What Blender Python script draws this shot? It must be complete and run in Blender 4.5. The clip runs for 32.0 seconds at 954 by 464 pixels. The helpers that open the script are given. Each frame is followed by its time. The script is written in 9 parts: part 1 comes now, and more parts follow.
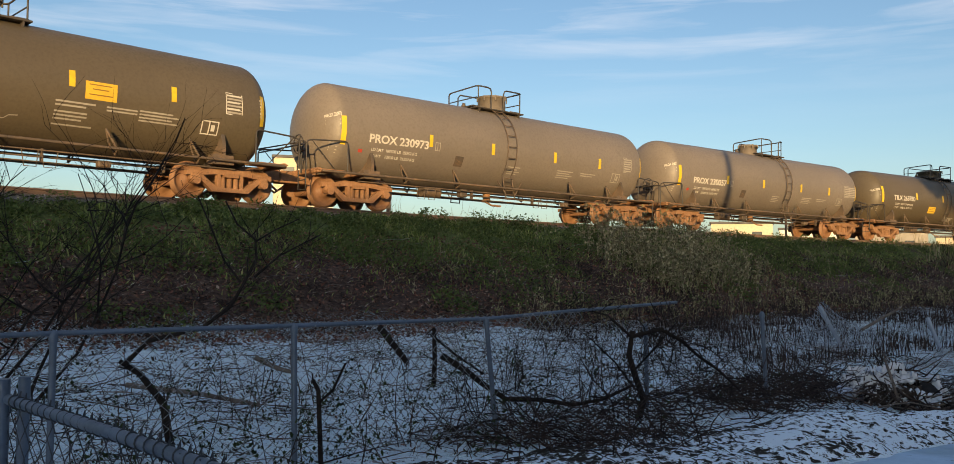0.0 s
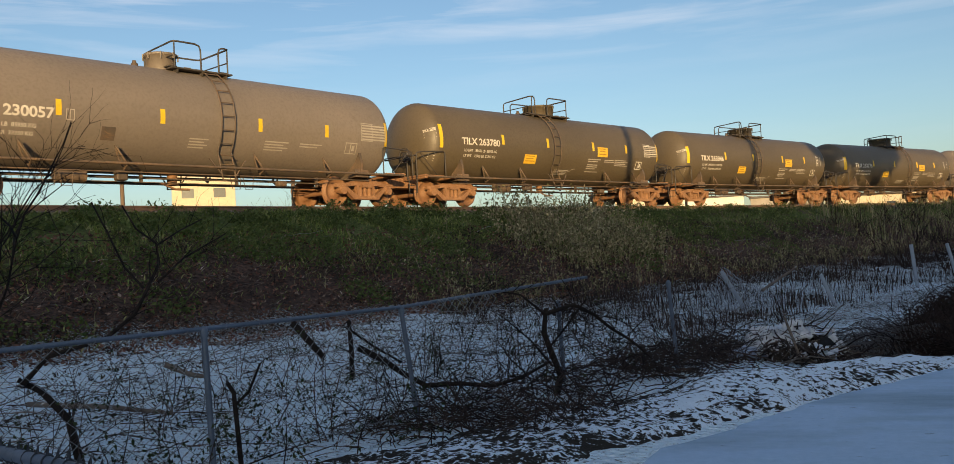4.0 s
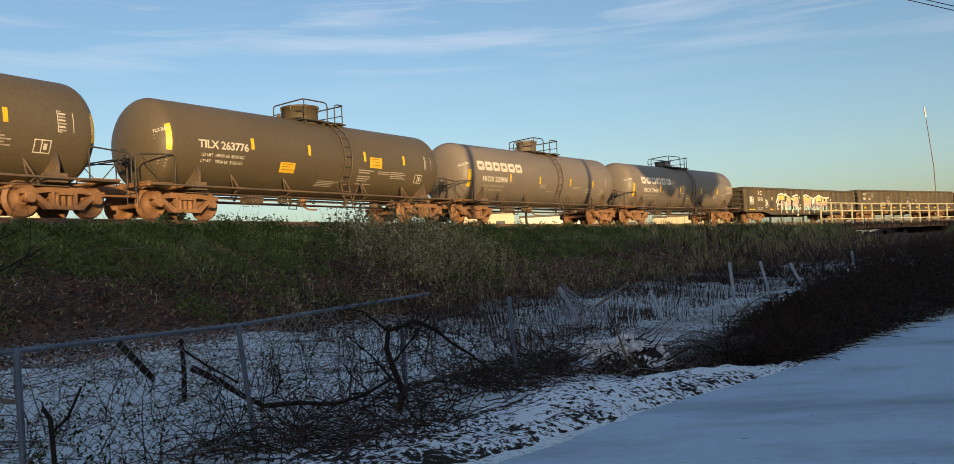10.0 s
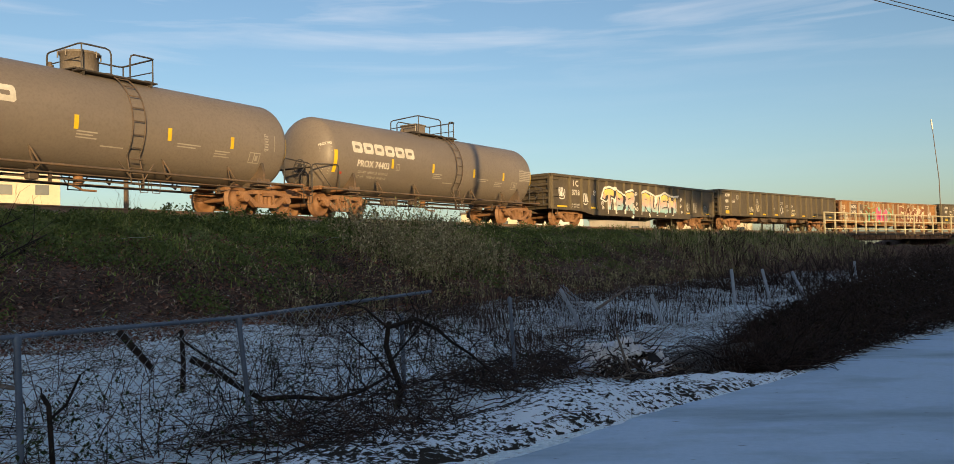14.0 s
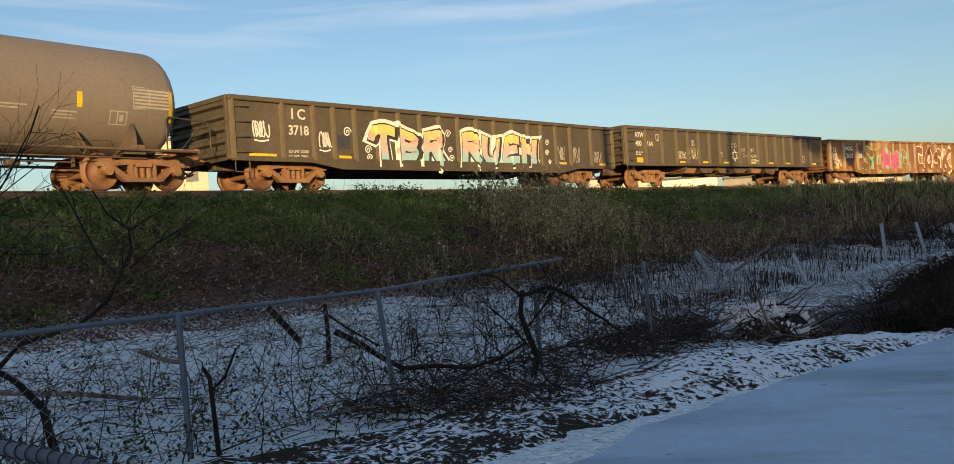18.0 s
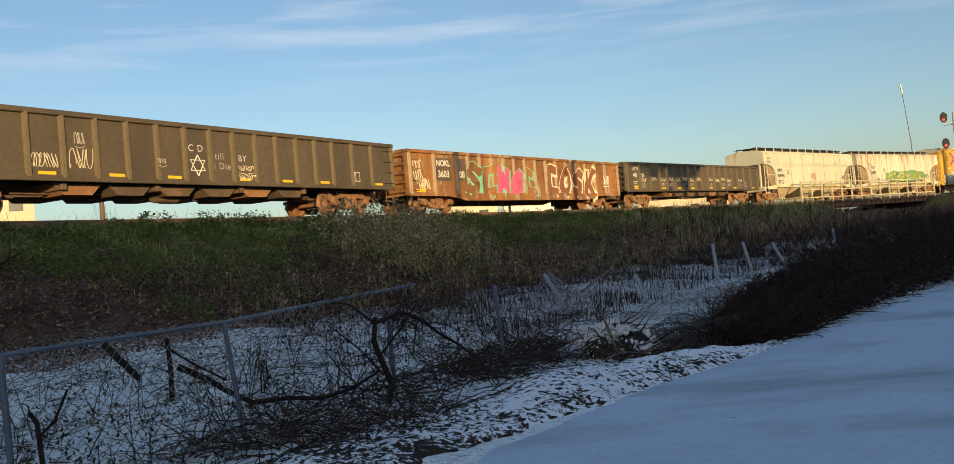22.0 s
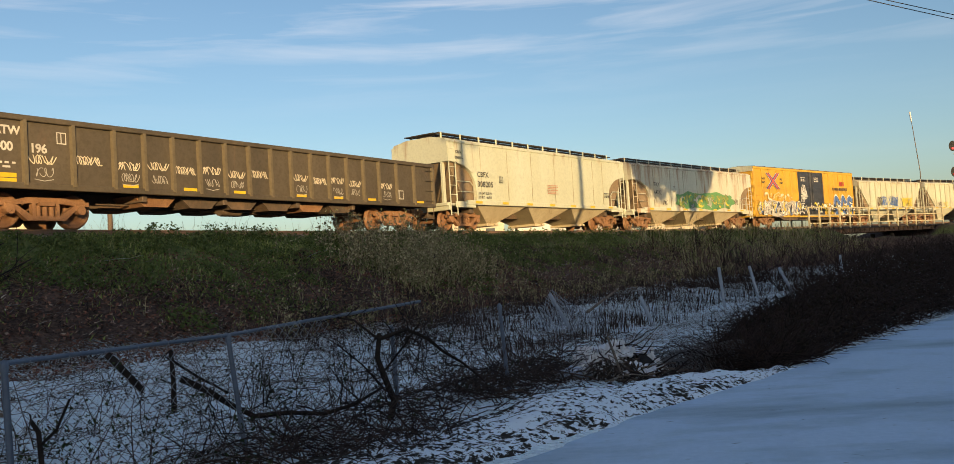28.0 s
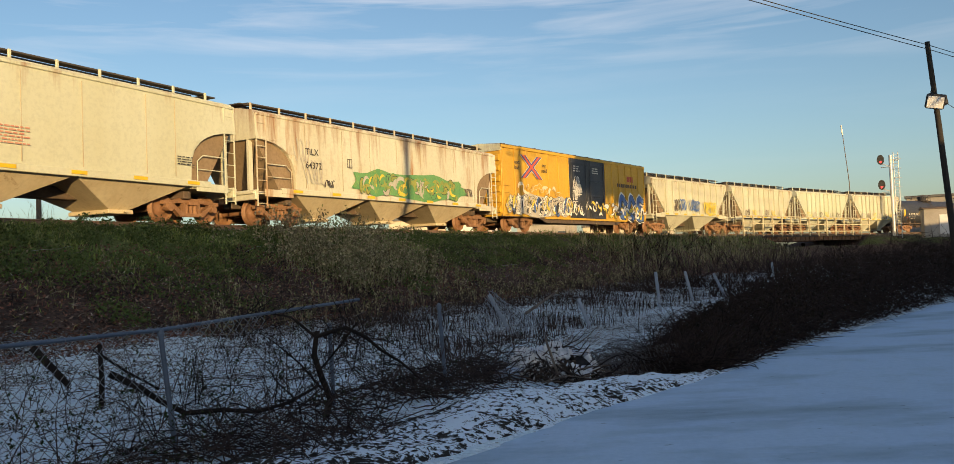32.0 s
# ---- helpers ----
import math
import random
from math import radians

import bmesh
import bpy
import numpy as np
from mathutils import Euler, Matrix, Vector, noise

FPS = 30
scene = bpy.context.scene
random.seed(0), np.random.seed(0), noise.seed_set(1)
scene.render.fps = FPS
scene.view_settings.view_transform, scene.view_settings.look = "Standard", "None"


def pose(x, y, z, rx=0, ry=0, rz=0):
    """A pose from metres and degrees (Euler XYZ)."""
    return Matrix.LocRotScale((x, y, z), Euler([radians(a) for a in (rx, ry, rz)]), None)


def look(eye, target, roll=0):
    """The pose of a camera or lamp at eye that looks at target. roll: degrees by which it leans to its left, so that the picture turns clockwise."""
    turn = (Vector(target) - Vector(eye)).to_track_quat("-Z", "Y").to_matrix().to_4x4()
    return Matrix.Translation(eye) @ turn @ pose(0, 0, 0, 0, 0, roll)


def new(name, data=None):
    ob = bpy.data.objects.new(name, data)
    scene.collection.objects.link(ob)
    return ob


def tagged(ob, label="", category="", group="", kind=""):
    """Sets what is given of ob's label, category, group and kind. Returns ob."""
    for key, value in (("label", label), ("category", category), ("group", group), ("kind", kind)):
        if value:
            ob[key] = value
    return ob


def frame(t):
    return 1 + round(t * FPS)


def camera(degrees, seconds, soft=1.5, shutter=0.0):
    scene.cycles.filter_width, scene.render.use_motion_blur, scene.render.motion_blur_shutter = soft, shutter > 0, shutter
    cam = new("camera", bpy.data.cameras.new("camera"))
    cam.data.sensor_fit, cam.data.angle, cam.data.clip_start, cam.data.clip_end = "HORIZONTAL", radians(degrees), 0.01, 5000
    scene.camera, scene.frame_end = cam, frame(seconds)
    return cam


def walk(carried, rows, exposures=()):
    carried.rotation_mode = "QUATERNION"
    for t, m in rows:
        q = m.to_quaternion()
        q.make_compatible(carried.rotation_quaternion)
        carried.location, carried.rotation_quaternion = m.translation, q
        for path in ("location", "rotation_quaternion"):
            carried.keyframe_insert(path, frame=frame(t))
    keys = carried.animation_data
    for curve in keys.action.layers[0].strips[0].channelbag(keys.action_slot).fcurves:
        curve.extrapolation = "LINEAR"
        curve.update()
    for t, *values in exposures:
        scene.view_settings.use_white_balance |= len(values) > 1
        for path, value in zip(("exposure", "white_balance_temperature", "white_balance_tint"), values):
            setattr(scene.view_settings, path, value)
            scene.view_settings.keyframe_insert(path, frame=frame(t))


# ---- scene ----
LENS = 58.66
EYE = Vector((0.0, 0.0, 1.65))
PATH = [  # seconds, turn to the right, upward tilt, lean to the left
    (0.0, -17.02, 2.40, 0.68), (0.5, -13.28, 1.77, 0.29), (1.0, -10.51, 1.65, -0.48), (1.5, -9.78, 1.65, -0.76),
    (2.0, -9.95, 1.69, -1.21), (2.5, -10.24, 1.71, -1.58), (4.5, -10.45, 1.10, -4.00), (5.0, -6.40, 0.78, -4.05),
    (5.5, -6.04, 0.76, -4.21), (6.0, -3.80, 0.62, -4.53), (6.5, -1.50, 0.52, -4.77), (7.0, -0.22, 0.25, -3.89),
    (7.5, -0.15, 0.13, -2.74), (8.0, -0.20, 0.15, -2.74), (8.5, 0.02, 0.13, -2.85), (9.0, 0.00, 0.48, -3.22),
    (9.5, -0.14, 1.88, -3.25), (10.0, -0.37, 1.85, -3.01), (10.5, -0.59, 1.78, -2.29), (11.0, -0.87, 1.77, -2.30),
    (11.5, -1.07, 1.80, -2.52), (12.0, -1.14, 1.82, -2.66), (12.5, -1.11, 1.80, -2.75), (13.0, -0.56, 1.72, -2.30),
    (13.5, -0.40, 1.83, -1.50), (15.5, -0.85, 1.34, -1.41), (16.0, -1.84, 0.84, -2.25), (16.5, -4.13, 0.12, -2.88),
    (17.0, -7.75, 0.27, -3.23), (17.5, -8.52, 0.16, -3.68), (18.0, -9.39, 0.05, -3.73), (18.5, -9.76, 0.12, -3.56),
    (19.0, -10.07, 0.25, -3.42), (19.5, -7.42, 0.97, -3.65), (20.0, -2.68, 0.83, -4.17), (20.5, -0.76, 0.75, -4.64),
    (21.0, -0.62, 0.79, -4.75), (21.5, -0.53, 0.91, -4.88), (22.0, 0.67, 1.05, -4.82), (22.5, 0.98, 1.16, -4.59),
    (23.0, 1.20, 1.32, -4.37), (23.5, 1.49, 1.57, -4.15), (24.0, 1.93, 1.74, -3.77), (24.5, 1.85, 1.99, -3.40),
    (25.0, 1.72, 2.08, -3.13), (25.5, 1.55, 2.13, -3.01), (27.5, 0.63, 2.36, -3.33), (28.0, 0.34, 2.31, -3.55),
    (28.5, 0.01, 2.21, -3.65), (29.0, -0.76, 2.04, -3.56), (29.5, -0.86, 2.02, -3.43), (30.0, -1.13, 1.99, -3.66),
    (30.5, 0.96, 1.95, -3.73), (31.0, 1.77, 2.26, -2.77), (31.5, 3.22, 2.33, -2.58), (32.0, 4.29, 2.10, -2.22)]


def aim(turn, tilt, lean):
    a, b = radians(turn), radians(tilt)
    way = Vector((math.sin(a) * math.cos(b), math.cos(a) * math.cos(b), math.sin(b)))
    return look(EYE, EYE + way, lean)


cam = camera(LENS, 32.0, soft=0.75, shutter=0.0)
walk(cam, [(t, aim(a, b, c)) for t, a, b, c in PATH], [(0.0, 0.52), (2.0, 0.48), (6.0, 0.43), (25.0, 0.43), (29.0, 0.41), (32.0, 0.4)])

# ---- daylight: a low sun behind the camera, blue sky with thin streaks of cloud ----
SUN_TO = Vector((0.3, -0.954, 0.0)).normalized()
SUN_UP = radians(7.0)
sun_way = Vector((SUN_TO.x * math.cos(SUN_UP), SUN_TO.y * math.cos(SUN_UP), math.sin(SUN_UP)))
sun = new("sun", bpy.data.lights.new("sun", "SUN"))
sun.data.energy, sun.data.angle, sun.data.color = 4.8, radians(0.53), (1.0, 0.68, 0.31)
sun.matrix_world = look(sun_way * 100, (0, 0, 0))

world = bpy.data.worlds.new("sky")
scene.world = world
world.use_nodes = True
wt = world.node_tree
wt.nodes.clear()
sky = wt.nodes.new("ShaderNodeTexSky")
sky.sky_type, sky.sun_disc = "NISHITA", False
sky.sun_elevation, sky.sun_rotation = radians(10.0), math.atan2(SUN_TO.x, SUN_TO.y)
sky.air_density, sky.dust_density, sky.ozone_density = 1.0, 1.3, 2.3
coord = wt.nodes.new("ShaderNodeTexCoord")
stretch = wt.nodes.new("ShaderNodeMapping")
stretch.inputs["Rotation"].default_value = (0, radians(1.5), 0)
stretch.inputs["Scale"].default_value = (1.5, 1.5, 17.0)
wisps = wt.nodes.new("ShaderNodeTexNoise")
wisps.inputs["Scale"].default_value, wisps.inputs["Detail"].default_value = 2.6, 7.0
wisps.inputs["Roughness"].default_value, wisps.inputs["Distortion"].default_value = 0.55, 0.4
ramp = wt.nodes.new("ShaderNodeMapRange")
ramp.inputs["From Min"].default_value, ramp.inputs["From Max"].default_value = 0.46, 0.78
ramp.inputs["To Max"].default_value = 0.52
height = wt.nodes.new("ShaderNodeSeparateXYZ")
veil = wt.nodes.new("ShaderNodeMapRange")  # the streaks lie well above the horizon
veil.inputs["From Min"].default_value, veil.inputs["From Max"].default_value = 0.19, 0.3
veil.inputs["To Min"].default_value = 0.06
thin = wt.nodes.new("ShaderNodeMath")
thin.operation = "MULTIPLY"
cloud = wt.nodes.new("ShaderNodeMixRGB")
cloud.inputs["Color2"].default_value = (6.6, 6.2, 6.2, 1)
back = wt.nodes.new("ShaderNodeBackground")
back.inputs["Strength"].default_value = 0.123
out = wt.nodes.new("ShaderNodeOutputWorld")
wt.links.new(coord.outputs["Generated"], stretch.inputs["Vector"])
wt.links.new(stretch.outputs["Vector"], wisps.inputs["Vector"])
wt.links.new(wisps.outputs["Fac"], ramp.inputs["Value"])
wt.links.new(coord.outputs["Generated"], height.inputs[0])
wt.links.new(height.outputs["Z"], veil.inputs["Value"])
wt.links.new(ramp.outputs["Result"], thin.inputs[0])
wt.links.new(veil.outputs["Result"], thin.inputs[1])
wt.links.new(thin.outputs[0], cloud.inputs["Fac"])
wt.links.new(sky.outputs["Color"], cloud.inputs["Color1"])
wt.links.new(cloud.outputs["Color"], back.inputs["Color"])
wt.links.new(back.outputs["Background"], out.inputs["Surface"])

# ---- plan: a curved track on an embankment; s runs along it, lat towards the road ----
TX, TY, TURN0, RAD = -16.653, 12.842, 0.47367, 215.10
RAIL = 3.28
CX, CY = TX + RAD * math.cos(TURN0), TY - RAD * math.sin(TURN0)


def plan(s, lat=0.0, z=0.0):
    h = TURN0 + s / RAD
    return Vector((CX - (RAD - lat) * math.cos(h), CY + (RAD - lat) * math.sin(h), z))


def along(x, y):
    dx, dy = x - CX, y - CY
    return (math.atan2(dy, -dx) - TURN0) * RAD, RAD - math.hypot(dx, dy)


def facing(s):
    """Degrees from +x of the track's way at s."""
    return 90.0 - math.degrees(TURN0 + s / RAD)


def run(t):
    """Metres that the train has rolled by t."""
    return 5.9145 * t + 0.008418 * t * t


# ---- materials ----
def nodes_of(name):
    m = bpy.data.materials.new(name)
    m.use_nodes = True
    nt = m.node_tree
    return m, nt, nt.nodes["Principled BSDF"]


def noise_node(nt, scale, detail=4.0, rough=0.6, stretchv=None, space="Object", distort=0.0):
    tc = nt.nodes.new("ShaderNodeTexCoord")
    n = nt.nodes.new("ShaderNodeTexNoise")
    n.inputs["Scale"].default_value, n.inputs["Detail"].default_value = scale, detail
    n.inputs["Roughness"].default_value, n.inputs["Distortion"].default_value = rough, distort
    src = tc.outputs[space]
    if stretchv:
        mp = nt.nodes.new("ShaderNodeMapping")
        mp.inputs["Scale"].default_value = stretchv
        nt.links.new(src, mp.inputs["Vector"])
        src = mp.outputs["Vector"]
    nt.links.new(src, n.inputs["Vector"])
    return n


def spread(nt, value, lo, hi, to=1.0):
    r = nt.nodes.new("ShaderNodeMapRange")
    r.inputs["From Min"].default_value, r.inputs["From Max"].default_value = lo, hi
    r.inputs["To Max"].default_value = to
    nt.links.new(value, r.inputs["Value"])
    return r.outputs["Result"]


def blend(nt, fac, a, b):
    m = nt.nodes.new("ShaderNodeMixRGB")
    nt.links.new(fac, m.inputs["Fac"])
    for sock, c in ((m.inputs["Color1"], a), (m.inputs["Color2"], b)):
        if isinstance(c, tuple):
            sock.default_value = (*c[:3], 1)
        else:
            nt.links.new(c, sock)
    return m.outputs["Color"]


def relief(nt, bsdf, value, strength, dist):
    b = nt.nodes.new("ShaderNodeBump")
    b.inputs["Strength"].default_value, b.inputs["Distance"].default_value = strength, dist
    nt.links.new(value, b.inputs["Height"])
    nt.links.new(b.outputs["Normal"], bsdf.inputs["Normal"])


def paint(name, base, other, rough=0.6, metal=0.0, big=0.7, fine=9.0, streak=None, third=None, third_lo=0.58, bump=0.25, bumpd=0.006, vary=0.0):
    """Two colours mixed by large stains and fine grain, a third in patches or streaks."""
    m, nt, b = nodes_of(name)
    n1 = noise_node(nt, big, 5, 0.6, streak)
    n2 = noise_node(nt, fine, 6, 0.65)
    col = blend(nt, spread(nt, n1.outputs["Fac"], 0.35, 0.68), base, other)
    g = tuple(c * 0.62 for c in base)
    col = blend(nt, spread(nt, n2.outputs["Fac"], 0.45, 0.8, 0.55), col, g)
    if third:
        n3 = noise_node(nt, big * 1.9, 7, 0.68, streak, distort=0.5)
        col = blend(nt, spread(nt, n3.outputs["Fac"], third_lo, third_lo + 0.14), col, third)
    if vary:
        oi = nt.nodes.new("ShaderNodeObjectInfo")
        hv = nt.nodes.new("ShaderNodeHueSaturation")
        nt.links.new(spread(nt, oi.outputs["Random"], 0, 1, 2 * vary), hv.inputs["Value"])
        add = nt.nodes.new("ShaderNodeMath")
        add.inputs[1].default_value = 1 - vary
        nt.links.new(hv.inputs["Value"].links[0].from_socket, add.inputs[0])
        nt.links.new(add.outputs[0], hv.inputs["Value"])
        nt.links.new(col, hv.inputs["Color"])
        col = hv.outputs["Color"]
    nt.links.new(col, b.inputs["Base Color"])
    b.inputs["Metallic"].default_value = metal
    nt.links.new(spread(nt, n2.outputs["Fac"], 0.2, 0.8, 1.0), b.inputs["Roughness"])
    rr = b.inputs["Roughness"].links[0].from_node
    rr.inputs["To Min"].default_value, rr.inputs["To Max"].default_value = max(0.05, rough - 0.12), min(1, rough + 0.12)
    if bump:
        relief(nt, b, n2.outputs["Fac"], bump, bumpd)
    return m


def dull(m):
    m.node_tree.nodes["Principled BSDF"].inputs["Specular IOR Level"].default_value = 0.12
    return m


def island(name, colours, rough=0.8):
    """Loose bits: every island takes a shade between the colours."""
    m, nt, b = nodes_of(name)
    geo = nt.nodes.new("ShaderNodeNewGeometry")
    cr = nt.nodes.new("ShaderNodeValToRGB")
    while len(cr.color_ramp.elements) < len(colours):
        cr.color_ramp.elements.new(0.5)
    for i, c in enumerate(colours):
        cr.color_ramp.elements[i].position = i / (len(colours) - 1)
        cr.color_ramp.elements[i].color = (*c, 1)
    nt.links.new(geo.outputs["Random Per Island"], cr.inputs["Fac"])
    nt.links.new(cr.outputs["Color"], b.inputs["Base Color"])
    b.inputs["Roughness"].default_value = rough
    b.inputs["Specular IOR Level"].default_value = 0.12
    return m


TANK_BROWN = paint("tank_dusty_brown", (0.09, 0.07, 0.044), (0.118, 0.092, 0.058), 0.5, big=0.35, fine=14, streak=(0.5, 1, 1), third=(0.085, 0.062, 0.042), third_lo=0.62, bump=0.08)
TANK_GREY = paint("tank_dusty_grey", (0.165, 0.138, 0.115), (0.215, 0.178, 0.145), 0.5, big=0.35, fine=14, streak=(0.5, 1, 1), third=(0.12, 0.09, 0.065), third_lo=0.62, bump=0.08)
FRAME_DARK = paint("dusty_black_frame", (0.075, 0.058, 0.045), (0.15, 0.1, 0.065), 0.75, big=1.5, third=(0.2, 0.12, 0.06))
RUST_STEEL = paint("rusty_cast_steel", (0.21, 0.105, 0.05), (0.3, 0.16, 0.08), 0.8, big=2.5, fine=22, third=(0.1, 0.055, 0.035), vary=0.12)
WHEEL_STEEL = paint("rust_brown_wheel", (0.2, 0.095, 0.045), (0.26, 0.14, 0.07), 0.65, big=3, fine=20, third=(0.09, 0.06, 0.045))
RAIL_STEEL = paint("rail_steel", (0.13, 0.085, 0.06), (0.18, 0.11, 0.07), 0.6, big=2, third=(0.08, 0.06, 0.05))
PIPE_BLACK = paint("black_pipe", (0.035, 0.033, 0.032), (0.06, 0.05, 0.045), 0.6, big=2, bump=0.1)
REFLECT = paint("yellow_reflector", (0.75, 0.5, 0.015), (0.64, 0.41, 0.02), 0.4, big=3, bump=0.05)
PLACARD = paint("orange_placard", (0.72, 0.44, 0.03), (0.62, 0.37, 0.03), 0.5, big=3, bump=0.05)
LETTER = paint("faded_white_letter", (0.66, 0.62, 0.54), (0.5, 0.46, 0.39), 0.7, big=3, bump=0.03)
LETTER_DIM = paint("dim_stencil", (0.4, 0.36, 0.3), (0.33, 0.29, 0.24), 0.7, big=3, bump=0.03)
LETTER_BLACK = paint("black_letter", (0.03, 0.03, 0.03), (0.07, 0.06, 0.05), 0.7, big=3, bump=0.03)
RED_MARK = paint("red_mark", (0.45, 0.05, 0.03), (0.35, 0.06, 0.04), 0.6)
GON_BLACK = paint("worn_black_gondola", (0.065, 0.052, 0.035), (0.105, 0.082, 0.052), 0.65, big=0.6, streak=(1, 1, 0.35), third=(0.16, 0.1, 0.06), third_lo=0.64)
GON_RUST = paint("rusted_gondola", (0.35, 0.16, 0.045), (0.11, 0.05, 0.026), 0.8, big=0.9, streak=(1, 1, 0.35), third=(0.42, 0.37, 0.28), third_lo=0.55)
GON_PALE = paint("pale_worn_rib", (0.42, 0.36, 0.26), (0.3, 0.19, 0.1), 0.75, big=1.6, streak=(1, 1, 0.4), third=(0.24, 0.11, 0.05), third_lo=0.56)
HOP_CREAM = paint("dusty_cream_hopper", (0.56, 0.575, 0.45), (0.5, 0.5, 0.36), 0.6, big=0.5, streak=(1, 1, 0.2), third=(0.4, 0.3, 0.2), third_lo=0.66, bump=0.08)
HOP_STAIN = paint("rust_streaked_hopper", (0.6, 0.6, 0.48), (0.54, 0.51, 0.38), 0.6, big=0.75, streak=(1, 1, 0.1), third=(0.36, 0.18, 0.07), third_lo=0.55, bump=0.08)
HOP_GREY = paint("pale_grey_hopper", (0.56, 0.55, 0.42), (0.47, 0.45, 0.33), 0.65, big=0.9, streak=(1, 1, 0.25), third=(0.36, 0.27, 0.18), third_lo=0.62, bump=0.08)
RED_PRINT = paint("faded_red_print", (0.5, 0.2, 0.13), (0.55, 0.3, 0.2), 0.7, big=5, bump=0.03)
HOP_BAY = paint("dirty_hopper_bay", (0.6, 0.52, 0.35), (0.48, 0.39, 0.25), 0.7, big=1.1, streak=(1, 1, 0.3), third=(0.24, 0.15, 0.08), third_lo=0.6)
PLACARD_INK = paint("placard_ink", (0.3, 0.15, 0.02), (0.22, 0.12, 0.02), 0.6, bump=0.03)


def rust_run(m, z0, z1, lo):
    """Rust that runs down from the roof edge in uneven streaks."""
    nt = m.node_tree
    b = nt.nodes["Principled BSDF"]
    old = b.inputs["Base Color"].links[0].from_socket
    n1 = noise_node(nt, 1.5, 4, 0.7, (1, 1, 0.05))
    n2 = noise_node(nt, 3.5, 5, 0.7, (1, 1, 0.12))
    tc = nt.nodes.new("ShaderNodeTexCoord")
    sp = nt.nodes.new("ShaderNodeSeparateXYZ")
    nt.links.new(tc.outputs["Object"], sp.inputs[0])
    high = spread(nt, sp.outputs["Z"], z0, z1, 0.34)
    ad = nt.nodes.new("ShaderNodeMath")
    nt.links.new(n1.outputs["Fac"], ad.inputs[0])
    nt.links.new(high, ad.inputs[1])
    ad2 = nt.nodes.new("ShaderNodeMath")
    ad2.operation = "MULTIPLY_ADD"
    nt.links.new(n2.outputs["Fac"], ad2.inputs[0])
    ad2.inputs[1].default_value = 0.5
    nt.links.new(ad.outputs[0], ad2.inputs[2])
    nt.links.new(blend(nt, spread(nt, ad2.outputs[0], lo, lo + 0.22, 0.85), old, (0.27, 0.13, 0.055)), b.inputs["Base Color"])


rust_run(HOP_STAIN, 1.6, 4.2, 0.99)
rust_run(HOP_CREAM, 1.6, 4.1, 1.12)
rust_run(HOP_GREY, 1.6, 4.2, 1.06)
HOP_DIRT = paint("dirt_brown_end", (0.2, 0.14, 0.08), (0.28, 0.2, 0.12), 0.8, big=1.2, streak=(1, 1, 0.3))
HOP_SEAM = paint("darker_weld_seam", (0.5, 0.44, 0.3), (0.4, 0.33, 0.22), 0.7, big=2, streak=(1, 1, 0.2))
BOX_YELLOW = paint("yellow_boxcar", (0.62, 0.37, 0.035), (0.52, 0.3, 0.035), 0.55, big=0.6, streak=(1, 1, 0.3), third=(0.42, 0.19, 0.04), third_lo=0.62, bump=0.08)
DOOR_BLACK = paint("blue_black_door", (0.03, 0.034, 0.045), (0.055, 0.055, 0.06), 0.5, big=1.2, bump=0.08)
GRATE = paint("dark_grating", (0.04, 0.035, 0.03), (0.07, 0.055, 0.045), 0.7)
# lighter copy of GALV for pipes that catch more light; blue skylight mixed in
GALV_PALE = paint("pale_galvanised_pipe", (0.36, 0.42, 0.5), (0.28, 0.33, 0.4), 0.6, metal=0.1, big=4, fine=40, bump=0.05)
# grey zinc with the shade's blue light painted into it
GALV = paint("galvanised_pipe", (0.13, 0.165, 0.22), (0.09, 0.115, 0.15), 0.5, metal=0.35, big=4, fine=40, bump=0.05)
BRIDGE_PALE = paint("weathered_bridge_rail", (0.55, 0.49, 0.33), (0.43, 0.36, 0.22), 0.7, big=2)
CONCRETE = paint("stained_concrete", (0.36, 0.33, 0.29), (0.28, 0.25, 0.21), 0.9, big=0.8, fine=12)
BARK = dull(paint("dark_bark", (0.014, 0.011, 0.01), (0.034, 0.026, 0.022), 0.95, big=6, fine=40, bump=0.6))
DEADWOOD = dull(paint("bleached_deadwood", (0.2, 0.17, 0.145), (0.11, 0.085, 0.07), 0.95, big=5, fine=40, bump=0.5, third=(0.7, 0.74, 0.8), third_lo=0.6))
POLE_WOOD = paint("weathered_pole_wood", (0.12, 0.085, 0.06), (0.17, 0.12, 0.08), 0.9, big=3, fine=30, streak=(1, 1, 0.06), bump=0.5)
# lighter than the black wall: sunlight on the ribs put into the paint
GON_RIB = paint("sunlit_gondola_rib", (0.12, 0.095, 0.055), (0.16, 0.125, 0.075), 0.7, big=1.2, streak=(1, 1, 0.4))
TIE_WOOD = paint("creosote_tie", (0.07, 0.05, 0.035), (0.12, 0.09, 0.065), 0.9, big=3, fine=25, bump=0.5)


